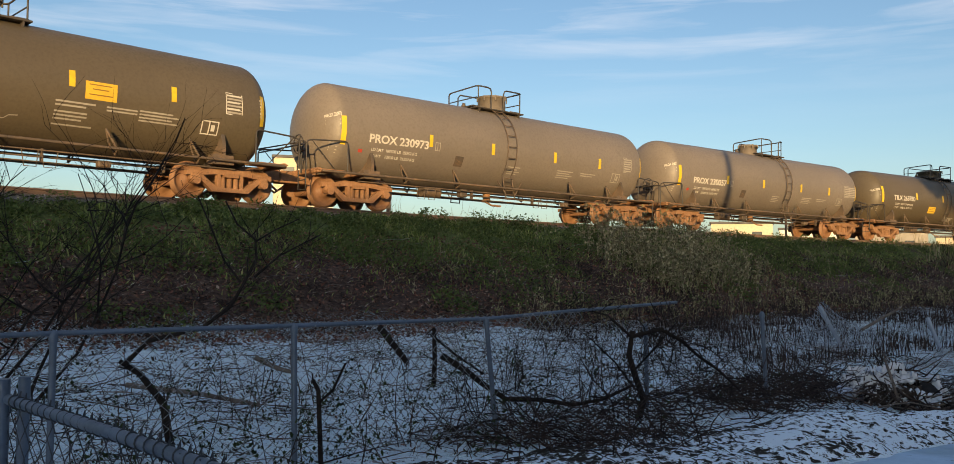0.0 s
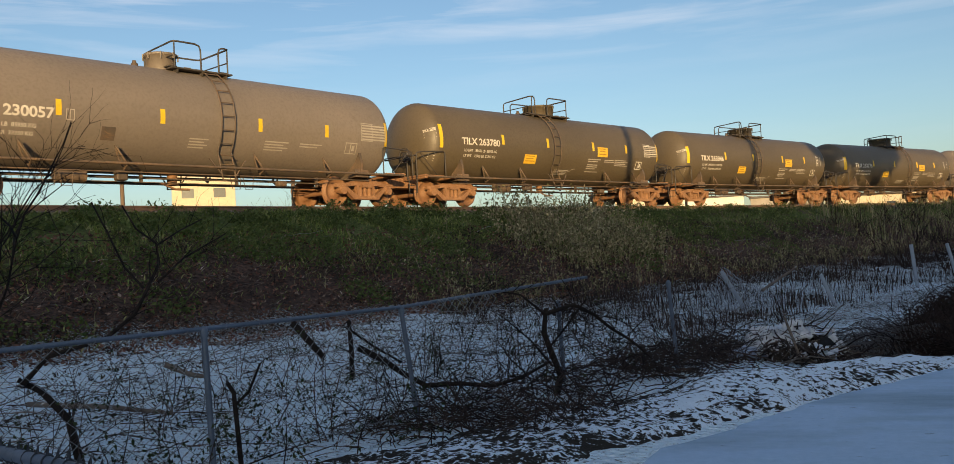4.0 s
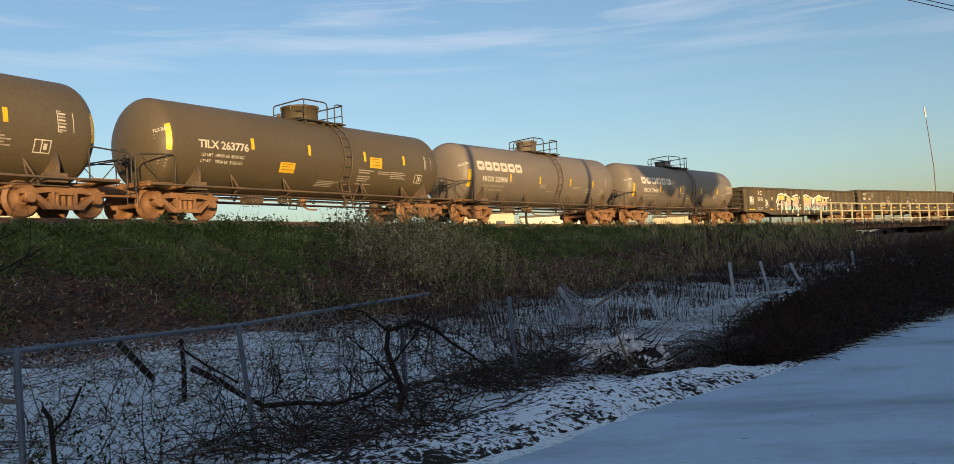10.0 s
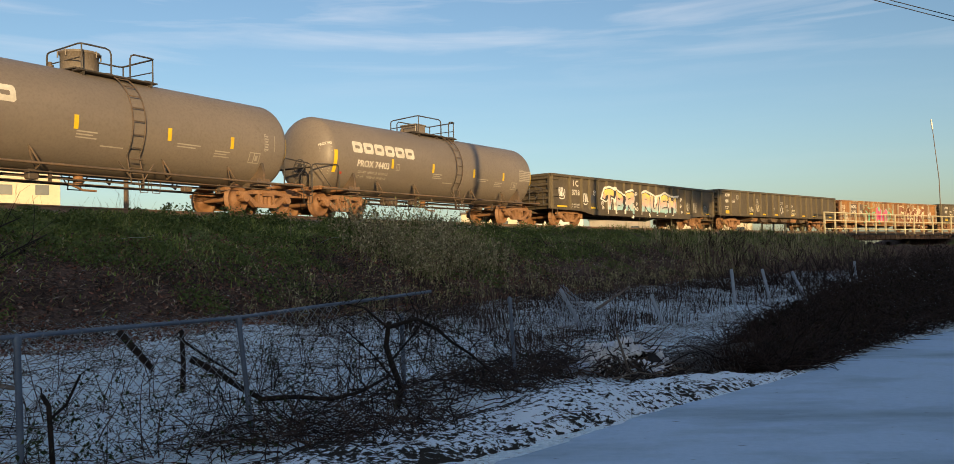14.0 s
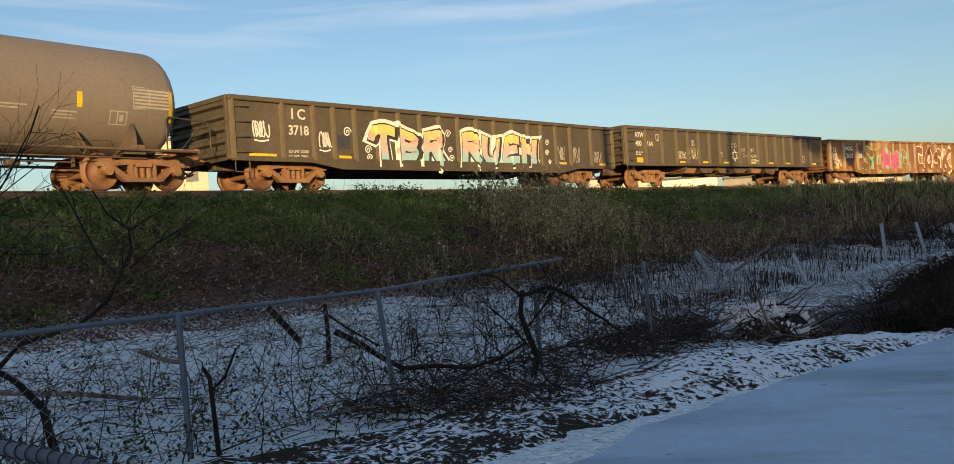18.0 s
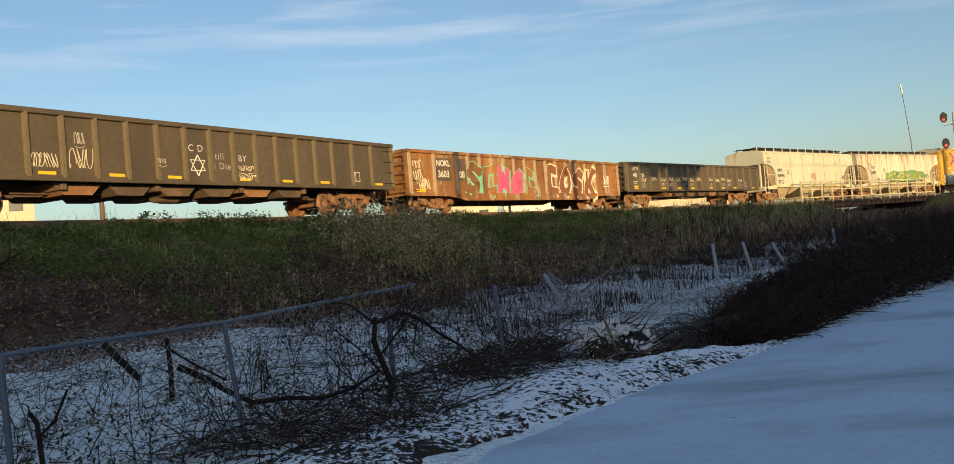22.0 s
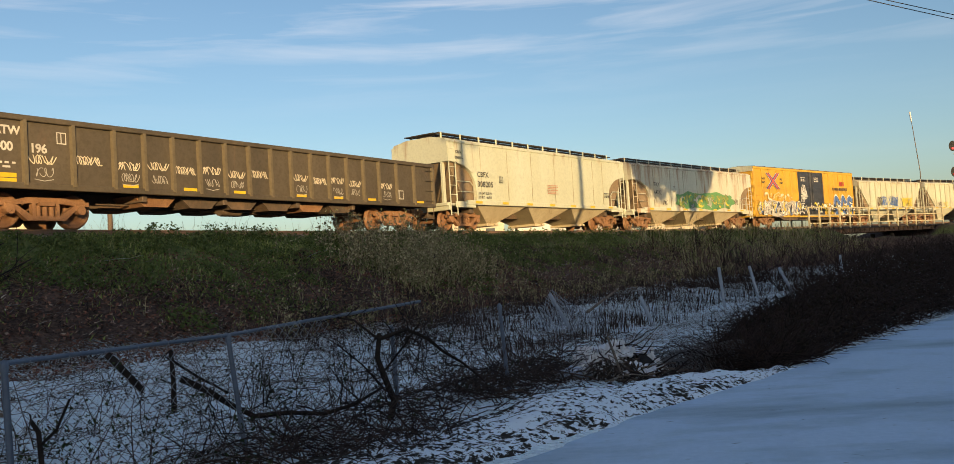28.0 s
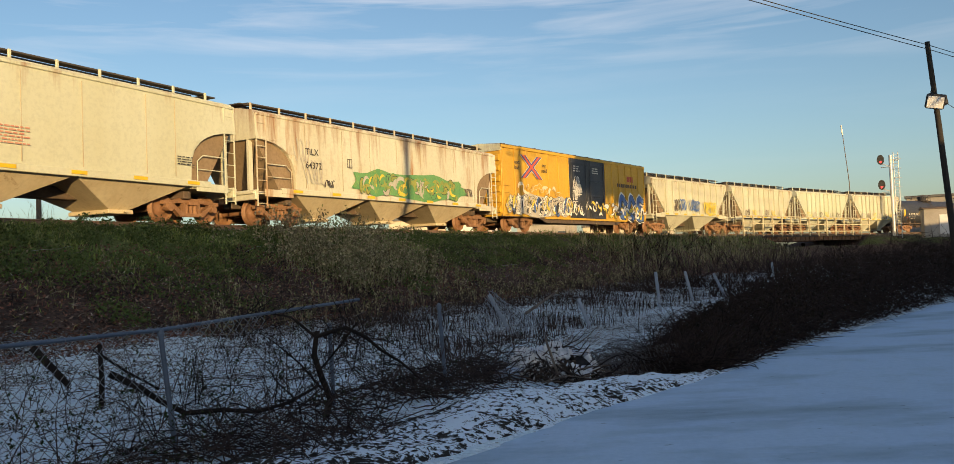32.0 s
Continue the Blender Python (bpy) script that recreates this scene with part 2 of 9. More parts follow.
# ---- mesh tools ----
class Geo:
    """Gathers points and faces of one mesh."""

    def __init__(self):
        self.v, self.f, self.sm = [], [], []

    def add(self, verts, faces, smooth=False, m=None):
        k = len(self.v)
        self.v += [tuple(m @ Vector(p)) for p in verts] if m else [tuple(p) for p in verts]
        self.f += [tuple(i + k for i in f) for f in faces]
        self.sm += [smooth] * len(faces)
        return self

    def box(self, c, size, bevel=0.0, m=None):
        x, y, z = c
        a, b, d = (q / 2 for q in size)
        e = min(bevel, a * 0.45, b * 0.45, d * 0.45)
        base = Matrix.Translation((x, y, z))
        mm = (m @ base) if m else base
        if e <= 0:
            vs = [(i * a, j * b, k * d) for i in (-1, 1) for j in (-1, 1) for k in (-1, 1)]
            return self.add(vs, [(0, 1, 3, 2), (4, 6, 7, 5), (0, 4, 5, 1), (2, 3, 7, 6), (0, 2, 6, 4), (1, 5, 7, 3)], False, mm)
        vs, ix = [], {}
        for i in (-1, 1):
            for j in (-1, 1):
                for k in (-1, 1):
                    for ax in range(3):
                        q = [i * (a - e), j * (b - e), k * (d - e)]
                        q[ax] += (i, j, k)[ax] * e
                        ix[i, j, k, ax] = len(vs)
                        vs.append(tuple(q))
        fs = []
        for ax in range(3):
            u, w = [(1, 2), (2, 0), (0, 1)][ax]
            for sgn in (-1, 1):
                loop = []
                for p, q in ((-1, -1), (1, -1), (1, 1), (-1, 1)):
                    key = [0, 0, 0]
                    key[ax], key[u], key[w] = sgn, p, q
                    loop.append(ix[(*key, ax)])
                fs.append(tuple(loop if sgn > 0 else loop[::-1]))
            for p in (-1, 1):
                for q in (-1, 1):
                    ends = []
                    for sgn in (-1, 1):
                        key = [0, 0, 0]
                        key[ax], key[u], key[w] = sgn, p, q
                        ends.append(key)
                    l = [ix[(*ends[0], u)], ix[(*ends[1], u)], ix[(*ends[1], w)], ix[(*ends[0], w)]]
                    fs.append(tuple(l if p * q < 0 else l[::-1]))
        for i in (-1, 1):
            for j in (-1, 1):
                for k in (-1, 1):
                    t = [ix[i, j, k, 0], ix[i, j, k, 1], ix[i, j, k, 2]]
                    fs.append(tuple(t if i * j * k > 0 else t[::-1]))
        return self.add(vs, fs, False, mm)

    def rod(self, p0, p1, r0, r1=None, n=8, caps=True):
        p0, p1 = Vector(p0), Vector(p1)
        r1 = r0 if r1 is None else r1
        q = (p1 - p0).to_track_quat("Z", "Y")
        ring = [(math.cos(2 * math.pi * i / n), math.sin(2 * math.pi * i / n)) for i in range(n)]
        a = [p0 + q @ Vector((c * r0, s * r0, 0)) for c, s in ring]
        b = [p1 + q @ Vector((c * r1, s * r1, 0)) for c, s in ring]
        self.add(a + b, [(i, (i + 1) % n, n + (i + 1) % n, n + i) for i in range(n)], True)
        if caps:
            self.add(a, [tuple(range(n))[::-1]])
            self.add(b, [tuple(range(n))])
        return self

    def tube(self, pts, r, n=6, r1=None):
        pts = [Vector(p) for p in pts]
        r1 = r if r1 is None else r1
        rings = []
        last = None
        for i, p in enumerate(pts):
            d = (pts[min(i + 1, len(pts) - 1)] - pts[max(i - 1, 0)]).normalized()
            if last is None:
                side = d.orthogonal().normalized()
            else:
                side = (last - d * last.dot(d))
                side = side.normalized() if side.length > 1e-6 else d.orthogonal().normalized()
            last = side
            up = d.cross(side)
            rr = r + (r1 - r) * i / max(1, len(pts) - 1)
            rings.append([p + (side * math.cos(2 * math.pi * k / n) + up * math.sin(2 * math.pi * k / n)) * rr for k in range(n)])
        vs = [q for ring in rings for q in ring]
        fs = [(i * n + k, i * n + (k + 1) % n, (i + 1) * n + (k + 1) % n, (i + 1) * n + k) for i in range(len(pts) - 1) for k in range(n)]
        self.add(vs, fs, True)
        self.add(rings[0], [tuple(range(n))[::-1]])
        self.add(rings[-1], [tuple(range(n))])
        return self

    def lathe(self, profile, n=24, m=None, smooth=True):
        """profile: (along x, radius)."""
        vs = [(x, r * math.cos(2 * math.pi * k / n), r * math.sin(2 * math.pi * k / n)) for x, r in profile for k in range(n)]
        fs = [(i * n + k, i * n + (k + 1) % n, (i + 1) * n + (k + 1) % n, (i + 1) * n + k) for i in range(len(profile) - 1) for k in range(n)]
        self.add(vs, [f[::-1] for f in fs], smooth, m)
        return self

    def prism(self, poly, axis, lo, hi, m=None):
        """poly in the plane across the axis ('x': y,z; 'y': x,z; 'z': x,y), pulled from lo to hi."""
        n = len(poly)

        def at(p, h):
            return {"x": (h, p[0], p[1]), "y": (p[0], h, p[1]), "z": (p[0], p[1], h)}[axis]
        vs = [at(p, lo) for p in poly] + [at(p, hi) for p in poly]
        self.add(vs, [(i, (i + 1) % n, n + (i + 1) % n, n + i) for i in range(n)] + [tuple(range(n))[::-1], tuple(range(n, 2 * n))], False, m)
        return self

    def mesh(self, name, fix=True):
        me = bpy.data.meshes.new(name)
        me.from_pydata(self.v, [], self.f)
        me.polygons.foreach_set("use_smooth", self.sm)
        if fix and len(self.f) < 6000:
            bm = bmesh.new()
            bm.from_mesh(me)
            bmesh.ops.recalc_face_normals(bm, faces=bm.faces)
            bm.to_mesh(me)
            bm.free()
        me.update()
        return me


def part(name, geo, material, parent=None, label="", m=None, fix=True):
    me = geo if isinstance(geo, bpy.types.Mesh) else geo.mesh(name, fix)
    if material and not me.materials:
        me.materials.append(material)
    ob = new(name, me)
    ob.parent = parent
    if m:
        ob.matrix_basis = m
    if label:
        ob["label"] = label
    return ob


def thing(name, label, category, group="", kind="", m=None):
    ob = tagged(new(name), label, category, group, kind)
    ob.empty_display_size = 0.3
    if m:
        ob.matrix_basis = m
    return ob


def rough(x, y, z=0.0, k=1.0):
    return noise.noise(Vector((x * k, y * k, z)))

# ---- ground: one sheet, in rings round the curve's centre ----
PROFILE = [(-4000, 1.2), (-30, 1.3), (-9, 1.5), (-4.2, 2.7), (-2.5, 2.96), (-1.75, 3.05), (1.75, 3.05), (2.5, 2.96), (3.2, 2.84),
           (5.4, 1.85), (8.2, 0.62), (10.5, 0.36), (14.0, 0.14), (17.0, 0.04), (19.0, 0.0), (4000, 0.0)]
BRIDGE = (72.0, 97.0)


def road_edge(s):
    c = max(-40.0, min(s, 60.0))
    return 16.82 + (0.237 * c if c < 10 else 2.37 + 0.178 * (c - 10)) + 0.1 * rough(s, 3.3, 0, 0.45) + 0.09 * rough(s, 8.3, 0, 1.9)


def ground_z(s, lat):
    for (a, za), (b, zb) in zip(PROFILE, PROFILE[1:]):
        if lat <= b:
            z = za + (zb - za) * (lat - a) / (b - a)
            break
    cut = min(1.0, max(0.0, (min(s - BRIDGE[0] - 1, BRIDGE[1] - 1 - s)) / 2.0))
    if cut and -14 < lat < 5.0:
        z -= max(0.0, z - 1.75) * cut
    bank = max(0.0, min(1.0, (lat - 3.0) / 2)) * max(0.0, min(1.0, (road_edge(s) - lat) / 0.8))
    z += bank * (0.14 * rough(s, lat, 1.0, 0.3) + 0.07 * rough(s, lat, 2.0, 0.75))
    if lat > road_edge(s):
        z -= 0.03 * min(1.0, lat - road_edge(s))
    return z


def on_ground(s, lat, lift=0.0):
    return plan(s, lat, ground_z(s, lat) + lift)


def at_xy(x, y, lift=0.0):
    s, lat = along(x, y)
    return Vector((x, y, ground_z(s, lat) + lift))


def snow_of(s, lat):
    far = max(0.0, min(1.0, (s - 7) / 6))
    a = max(0.0, min(1.0, (lat - 7.4 - 0.9 * far) / (2.0 + far)))
    verge = max(0.0, 1 - abs(lat - road_edge(s) + 0.3) / 2.0)
    return a * (0.95 - 0.33 * far) + 0.12 * verge


def green_of(s, lat):
    return max(0.0, 1 - abs(lat - 3.9) / 2.5) * (1.0 if s < 24 else 0.62)


def bare_of(s, lat):
    """Bare grey ballast shoulder beside the rails at the near end."""
    return max(0.0, min(1.0, (5.2 - s + 1.2 * rough(s, lat, 9, 0.5)) / 1.4)) * max(0.0, min(1.0, (3.5 - 0.2 * max(0.0, s) + 0.6 - lat + 0.5 * rough(s, lat, 6, 0.8)) / 0.8))


def build_ground():
    ss = [-640, -560, -470, -390, -310, -240, -180, -140, -110] + [-90 + 5 * i for i in range(13)] + [-27 + 0.4 * i for i in range(205)] + [55 + 1.0 * i for i in range(70)] + [130, 145, 165, 190, 225, 270, 320, 380, 450, 520, 600, 660]
    top = 2 * math.pi * RAD - 640
    ss = [v for v in ss if v < top - 5]
    lats = [-4500, -2500, -1200, -600, -250, -90, -40, -20, -13, -9, -7, -5.4, -4.2, -3.2, -2.5, -1.75, 0, 1.75, 2.1, 2.5] + [2.85 + 0.36 * i for i in range(52)] + [22.0, 23.5, 26, 30, 36, 45, 70, 120, 170, 205]
    geo = Geo()
    nl = len(lats)
    vs, at1, at2, at3 = [], [], [], []
    for s in ss:
        for lat in lats:
            vs.append(tuple(on_ground(s, lat)))
            at1.append(snow_of(s, lat))
            at2.append(green_of(s, lat))
            at3.append(bare_of(s, lat))
    ns = len(ss)
    fs = [(i * nl + j, i * nl + j + 1, ((i + 1) % ns) * nl + j + 1, ((i + 1) % ns) * nl + j) for i in range(ns) for j in range(nl - 1)]
    vs.append((CX, CY, 0.0))
    at1.append(0.8), at2.append(0.0), at3.append(0.0)
    fs += [(i * nl + nl - 1, len(vs) - 1, ((i + 1) % ns) * nl + nl - 1) for i in range(ns)]
    geo.add(vs, fs, True)
    me = geo.mesh("ground", fix=False)
    me.flip_normals()
    for nm, vals in (("snow", at1), ("green", at2), ("gravel", at3)):
        me.attributes.new(nm, "FLOAT", "POINT").data.foreach_set("value", vals)
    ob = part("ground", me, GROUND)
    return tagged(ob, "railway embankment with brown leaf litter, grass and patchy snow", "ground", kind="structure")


def ground_material():
    m, nt, b = nodes_of("litter_and_snow")
    fine = noise_node(nt, 7.0, 8, 0.7, space="Object")
    leaf = nt.nodes.new("ShaderNodeTexVoronoi")
    tc = nt.nodes.new("ShaderNodeTexCoord")
    nt.links.new(tc.outputs["Object"], leaf.inputs["Vector"])
    leaf.inputs["Scale"].default_value = 16.0
    big = noise_node(nt, 0.55, 5, 0.6)
    litter = blend(nt, leaf.outputs["Color"], (0.02, 0.015, 0.013), (0.17, 0.105, 0.08))
    litter = blend(nt, spread(nt, big.outputs["Fac"], 0.45, 0.65, 0.7), litter, (0.05, 0.034, 0.028))
    grass = blend(nt, spread(nt, fine.outputs["Fac"], 0.35, 0.65), (0.075, 0.1, 0.03), (0.16, 0.18, 0.06))
    ag = nt.nodes.new("ShaderNodeAttribute")
    ag.attribute_name = "green"
    mul = nt.nodes.new("ShaderNodeMath")
    mul.operation = "ADD"
    nt.links.new(ag.outputs["Fac"], mul.inputs[0])
    nt.links.new(spread(nt, big.outputs["Fac"], 0.3, 0.7, 0.6), mul.inputs[1])
    col = blend(nt, spread(nt, mul.outputs[0], 0.55, 0.95), litter, grass)
    gv = nt.nodes.new("ShaderNodeAttribute")
    gv.attribute_name = "gravel"
    stones = blend(nt, leaf.outputs["Color"], (0.09, 0.08, 0.07), (0.24, 0.22, 0.2))
    col = blend(nt, spread(nt, gv.outputs["Fac"], 0.3, 0.7), col, stones)
    sn = nt.nodes.new("ShaderNodeAttribute")
    sn.attribute_name = "snow"
    cover = noise_node(nt, 15.0, 6, 0.62, (0.55, 1.5, 1), distort=2.2)
    patch = noise_node(nt, 0.8, 4, 0.6)
    s1 = nt.nodes.new("ShaderNodeMath")
    s1.operation = "MULTIPLY_ADD"
    nt.links.new(patch.outputs["Fac"], s1.inputs[0])
    s1.inputs[1].default_value = 0.5
    nt.links.new(spread(nt, cover.outputs["Fac"], 0.28, 0.72), s1.inputs[2])
    s2 = nt.nodes.new("ShaderNodeMath")
    s2.operation = "MULTIPLY_ADD"
    nt.links.new(sn.outputs["Fac"], s2.inputs[0])
    s2.inputs[1].default_value = 0.55
    nt.links.new(s1.outputs[0], s2.inputs[2])
    gate = nt.nodes.new("ShaderNodeMath")
    gate.operation = "MULTIPLY"
    nt.links.new(spread(nt, s2.outputs[0], 1.0, 1.07), gate.inputs[0])
    nt.links.new(spread(nt, sn.outputs["Fac"], 0.02, 0.25), gate.inputs[1])
    white = gate.outputs[0]
    # white snow with the blue of the shade mixed into its colour
    shade_snow = blend(nt, spread(nt, fine.outputs["Fac"], 0.3, 0.7), (0.7, 0.86, 0.98), (0.78, 0.92, 0.99))
    nt.links.new(blend(nt, white, col, shade_snow), b.inputs["Base Color"])
    b.inputs["Roughness"].default_value = 0.9
    b.inputs["Specular IOR Level"].default_value = 0.15
    hsum = nt.nodes.new("ShaderNodeMath")
    nt.links.new(white, hsum.inputs[0])
    nt.links.new(leaf.outputs["Distance"], hsum.inputs[1])
    relief(nt, b, hsum.outputs[0], 1.0, 0.07)
    return m


def road_material():
    m, nt, b = nodes_of("snowy_road")
    big = noise_node(nt, 0.55, 5, 0.6, (0.45, 1.2, 1))
    fine = noise_node(nt, 14.0, 8, 0.75)
    specks = noise_node(nt, 9.0, 3, 0.5, (0.6, 1.4, 1))
    mid = noise_node(nt, 1.6, 6, 0.65)
    # base colours carry the blue and dimness of open shade
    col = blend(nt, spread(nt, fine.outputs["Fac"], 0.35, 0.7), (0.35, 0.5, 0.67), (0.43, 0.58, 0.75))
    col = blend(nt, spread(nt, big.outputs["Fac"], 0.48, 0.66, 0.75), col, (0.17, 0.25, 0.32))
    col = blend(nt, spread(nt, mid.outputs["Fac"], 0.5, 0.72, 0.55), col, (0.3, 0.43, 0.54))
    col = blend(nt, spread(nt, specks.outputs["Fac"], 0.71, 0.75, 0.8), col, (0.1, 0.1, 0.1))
    nt.links.new(col, b.inputs["Base Color"])
    b.inputs["Roughness"].default_value = 0.75
    relief(nt, b, fine.outputs["Fac"], 0.35, 0.02)
    return m


GROUND = ground_material()
build_ground()
ROAD = road_material()


def build_road():
    geo = Geo()
    ss = [-120, -80, -50] + [-30 + 0.5 * i for i in range(150)] + [48, 55, 62, 70, 80, 100, 130, 170]
    offs = [-0.12, 0.05, 0.3, 0.8, 1.6, 3, 5, 8, 14, 22]
    n = len(offs)
    vs = []
    for s in ss:
        e = road_edge(s)
        for k, o in enumerate(offs):
            lift = 0.0 if k == 0 else 0.03 + 0.012 * rough(s, e + o, 5, 0.9)
            vs.append(tuple(plan(s, e + o, (-0.06 if k == 0 else -0.012) + lift)))
    fs = [(i * n + j, (i + 1) * n + j, (i + 1) * n + j + 1, i * n + j + 1) for i in range(len(ss) - 1) for j in range(n - 1)]
    geo.add(vs, fs, True)
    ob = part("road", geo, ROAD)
    tagged(ob, "road covered with thin snow, the shade's blue painted in, and faint wheel marks", "road", kind="structure")


build_road()


# ---- rough bank of snow, soil and dead leaves along the road ----
def bank_material():
    m, nt, b = nodes_of("dirty_snow_bank")
    clod = noise_node(nt, 16.0, 5, 0.66, distort=0.5)
    patch = noise_node(nt, 1.7, 4, 0.6)
    sn = nt.nodes.new("ShaderNodeAttribute")
    sn.attribute_name = "snow"
    ad = nt.nodes.new("ShaderNodeMath")
    ad.operation = "MULTIPLY_ADD"
    nt.links.new(patch.outputs["Fac"], ad.inputs[0])
    ad.inputs[1].default_value = 0.45
    nt.links.new(clod.outputs["Fac"], ad.inputs[2])
    ad2 = nt.nodes.new("ShaderNodeMath")
    nt.links.new(ad.outputs[0], ad2.inputs[0])
    nt.links.new(sn.outputs["Fac"], ad2.inputs[1])
    soil = blend(nt, clod.outputs["Fac"], (0.012, 0.012, 0.011), (0.05, 0.042, 0.032))
    # soil specks are real dirt; the snow's blue is painted-in shade
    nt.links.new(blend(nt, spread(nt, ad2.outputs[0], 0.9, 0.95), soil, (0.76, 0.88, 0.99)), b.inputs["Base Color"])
    b.inputs["Roughness"].default_value = 0.9
    b.inputs["Specular IOR Level"].default_value = 0.15
    relief(nt, b, ad2.outputs[0], 0.9, 0.05)
    return m


def build_bank():
    ss = [-3.0 + 0.06 * i for i in range(int(12.4 / 0.06))]
    n = 34
    vs, snow = [], []
    for s in ss:
        wide = max(0.5, 1.75 - 0.1 * max(0.0, s - 2)) * min(1.0, (s + 3.2) / 2) + 0.25 * rough(s, 1.0, 61.0, 0.6)
        for k in range(n):
            u = k / (n - 1)
            lat = road_edge(s) + 0.12 + 0.1 * rough(s, 2.0, 63.0, 2.3) - wide * u
            lift = (0.05 + 0.07 * max(0.0, min(1.0, (s - 2) / 4))) * math.sin(math.pi * u ** 1.3) ** 0.7 * min(1.0, (s + 3) / 2, (9.4 - s) / 2)
            lump = 0.035 * rough(s, lat, 65.0, 3.1) + 0.022 * rough(s, lat, 66.0, 7.0) + 0.014 * rough(s, lat, 67.0, 13.0)
            edge = min(1.0, 6 * u, 8 * (1 - u))
            vs.append(tuple(on_ground(s, lat, (lift + lump) * edge - 0.03 * (1 - edge) + 0.012)))
            snow.append(0.14 + 0.12 * math.sin(math.pi * u) - 0.1 * max(0.0, u - 0.8) / 0.2 + 0.9 * lump + 0.08 * max(0.0, 1 - 5 * u) - 0.07 * max(0.0, min(1.0, (4.5 - s) / 2)))
    geo = Geo()
    geo.add(vs, [(i * n + k, i * n + k + 1, (i + 1) * n + k + 1, (i + 1) * n + k) for i in range(len(ss) - 1) for k in range(n - 1)], True)
    me = geo.mesh("snow_bank", fix=False)
    me.attributes.new("snow", "FLOAT", "POINT").data.foreach_set("value", snow)
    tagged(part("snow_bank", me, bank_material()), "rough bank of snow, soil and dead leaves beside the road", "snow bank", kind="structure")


build_bank()


# ---- track ----
def build_track():
    svals = [-110 + 1.5 * i for i in range(254)]
    prof = [(-0.07, -0.17), (0.07, -0.17), (0.07, -0.155), (0.012, -0.13), (0.012, -0.045), (0.036, -0.035), (0.036, -0.004), (0.028, 0.0), (-0.028, 0.0), (-0.036, -0.004), (-0.036, -0.035), (-0.012, -0.045), (-0.012, -0.13), (-0.07, -0.155)]
    for side in (-0.753, 0.753):
        geo = Geo()
        n = len(prof)
        vs = [tuple(plan(s, side + a, RAIL + b)) for s in svals for a, b in prof]
        fs = [(i * n + k, i * n + (k + 1) % n, (i + 1) * n + (k + 1) % n, (i + 1) * n + k) for i in range(len(svals) - 1) for k in range(n)]
        geo.add(vs, fs)
        tagged(part("rail", geo, RAIL_STEEL), "brown steel rail laid on wooden ties", "rail", "rails of the track", "structure")
    geo = Geo()
    for i in range(520):
        s = -90 + i * 0.53
        geo.box((0, 0, 0), (0.23, 2.6 + 0.1 * random.random(), 0.18), 0.015, pose(*plan(s, random.uniform(-0.03, 0.03), RAIL - 0.26), 0, 0, facing(s) + random.uniform(-1, 1)))
    tagged(part("railway_ties", geo, TIE_WOOD, fix=False), "dark wooden ties under the rails", "tie", kind="stuff")
    # ballast stones on the shoulder
    geo = Geo()
    octa = [(1, 0, 0), (-1, 0, 0), (0, 1, 0), (0, -1, 0), (0, 0, 1), (0, 0, -1)]
    of = [(0, 2, 4), (2, 1, 4), (1, 3, 4), (3, 0, 4), (2, 0, 5), (1, 2, 5), (3, 1, 5), (0, 3, 5)]
    for i in range(9000):
        s = random.uniform(-20, 75) if i % 3 else random.uniform(60, 135)
        if BRIDGE[0] < s < BRIDGE[1]:
            continue
        lat = random.choice((random.gauss(2.3, 0.45), random.uniform(0.9, 2.6)))
        r = random.uniform(0.02, 0.045)
        p = on_ground(s, lat, r * 0.3)
        geo.add(octa, of, False, Matrix.Translation(p) @ Euler((random.random() * 6, random.random() * 6, 0)).to_matrix().to_4x4() @ Matrix.Diagonal((r, r * random.uniform(0.6, 1), r * 0.7, 1)))
    tagged(part("ballast_stones", geo, BALLAST, fix=False), "grey and brown crushed stone beside the rails", "gravel", kind="stuff")


BALLAST = island("ballast", [(0.16, 0.13, 0.11), (0.28, 0.25, 0.22), (0.2, 0.15, 0.1), (0.35, 0.32, 0.28)], 0.95)
build_track()


# ---- rolling stock: x along the train, -y towards the road, z = 0 on the rails ----
WHEEL_R = 0.457


def wheelset_mesh():
    geo = Geo()
    for sgn in (-1, 1):
        y = sgn * 0.76
        m = Matrix.Translation((0, y, 0)) @ Euler((0, 0, radians(90 * sgn))).to_matrix().to_4x4()
        geo.lathe([(-0.07, 0.08), (-0.07, 0.16), (-0.03, 0.2), (-0.01, 0.37), (-0.065, 0.39), (-0.07, WHEEL_R + 0.028), (-0.045, WHEEL_R + 0.03), (-0.03, WHEEL_R), (0.066, WHEEL_R - 0.008), (0.07, 0.40), (0.02, 0.375), (0.015, 0.2), (0.09, 0.16), (0.09, 0.075)], 28, m)
        # two bolts on the hub show the turning
        geo.rod((0.0, sgn * 0.84, 0.12), (0.0, sgn * 0.875, 0.12), 0.03, n=6)
    geo.rod((0, -1.08, 0), (0, 1.08, 0), 0.075, n=12)
    return geo


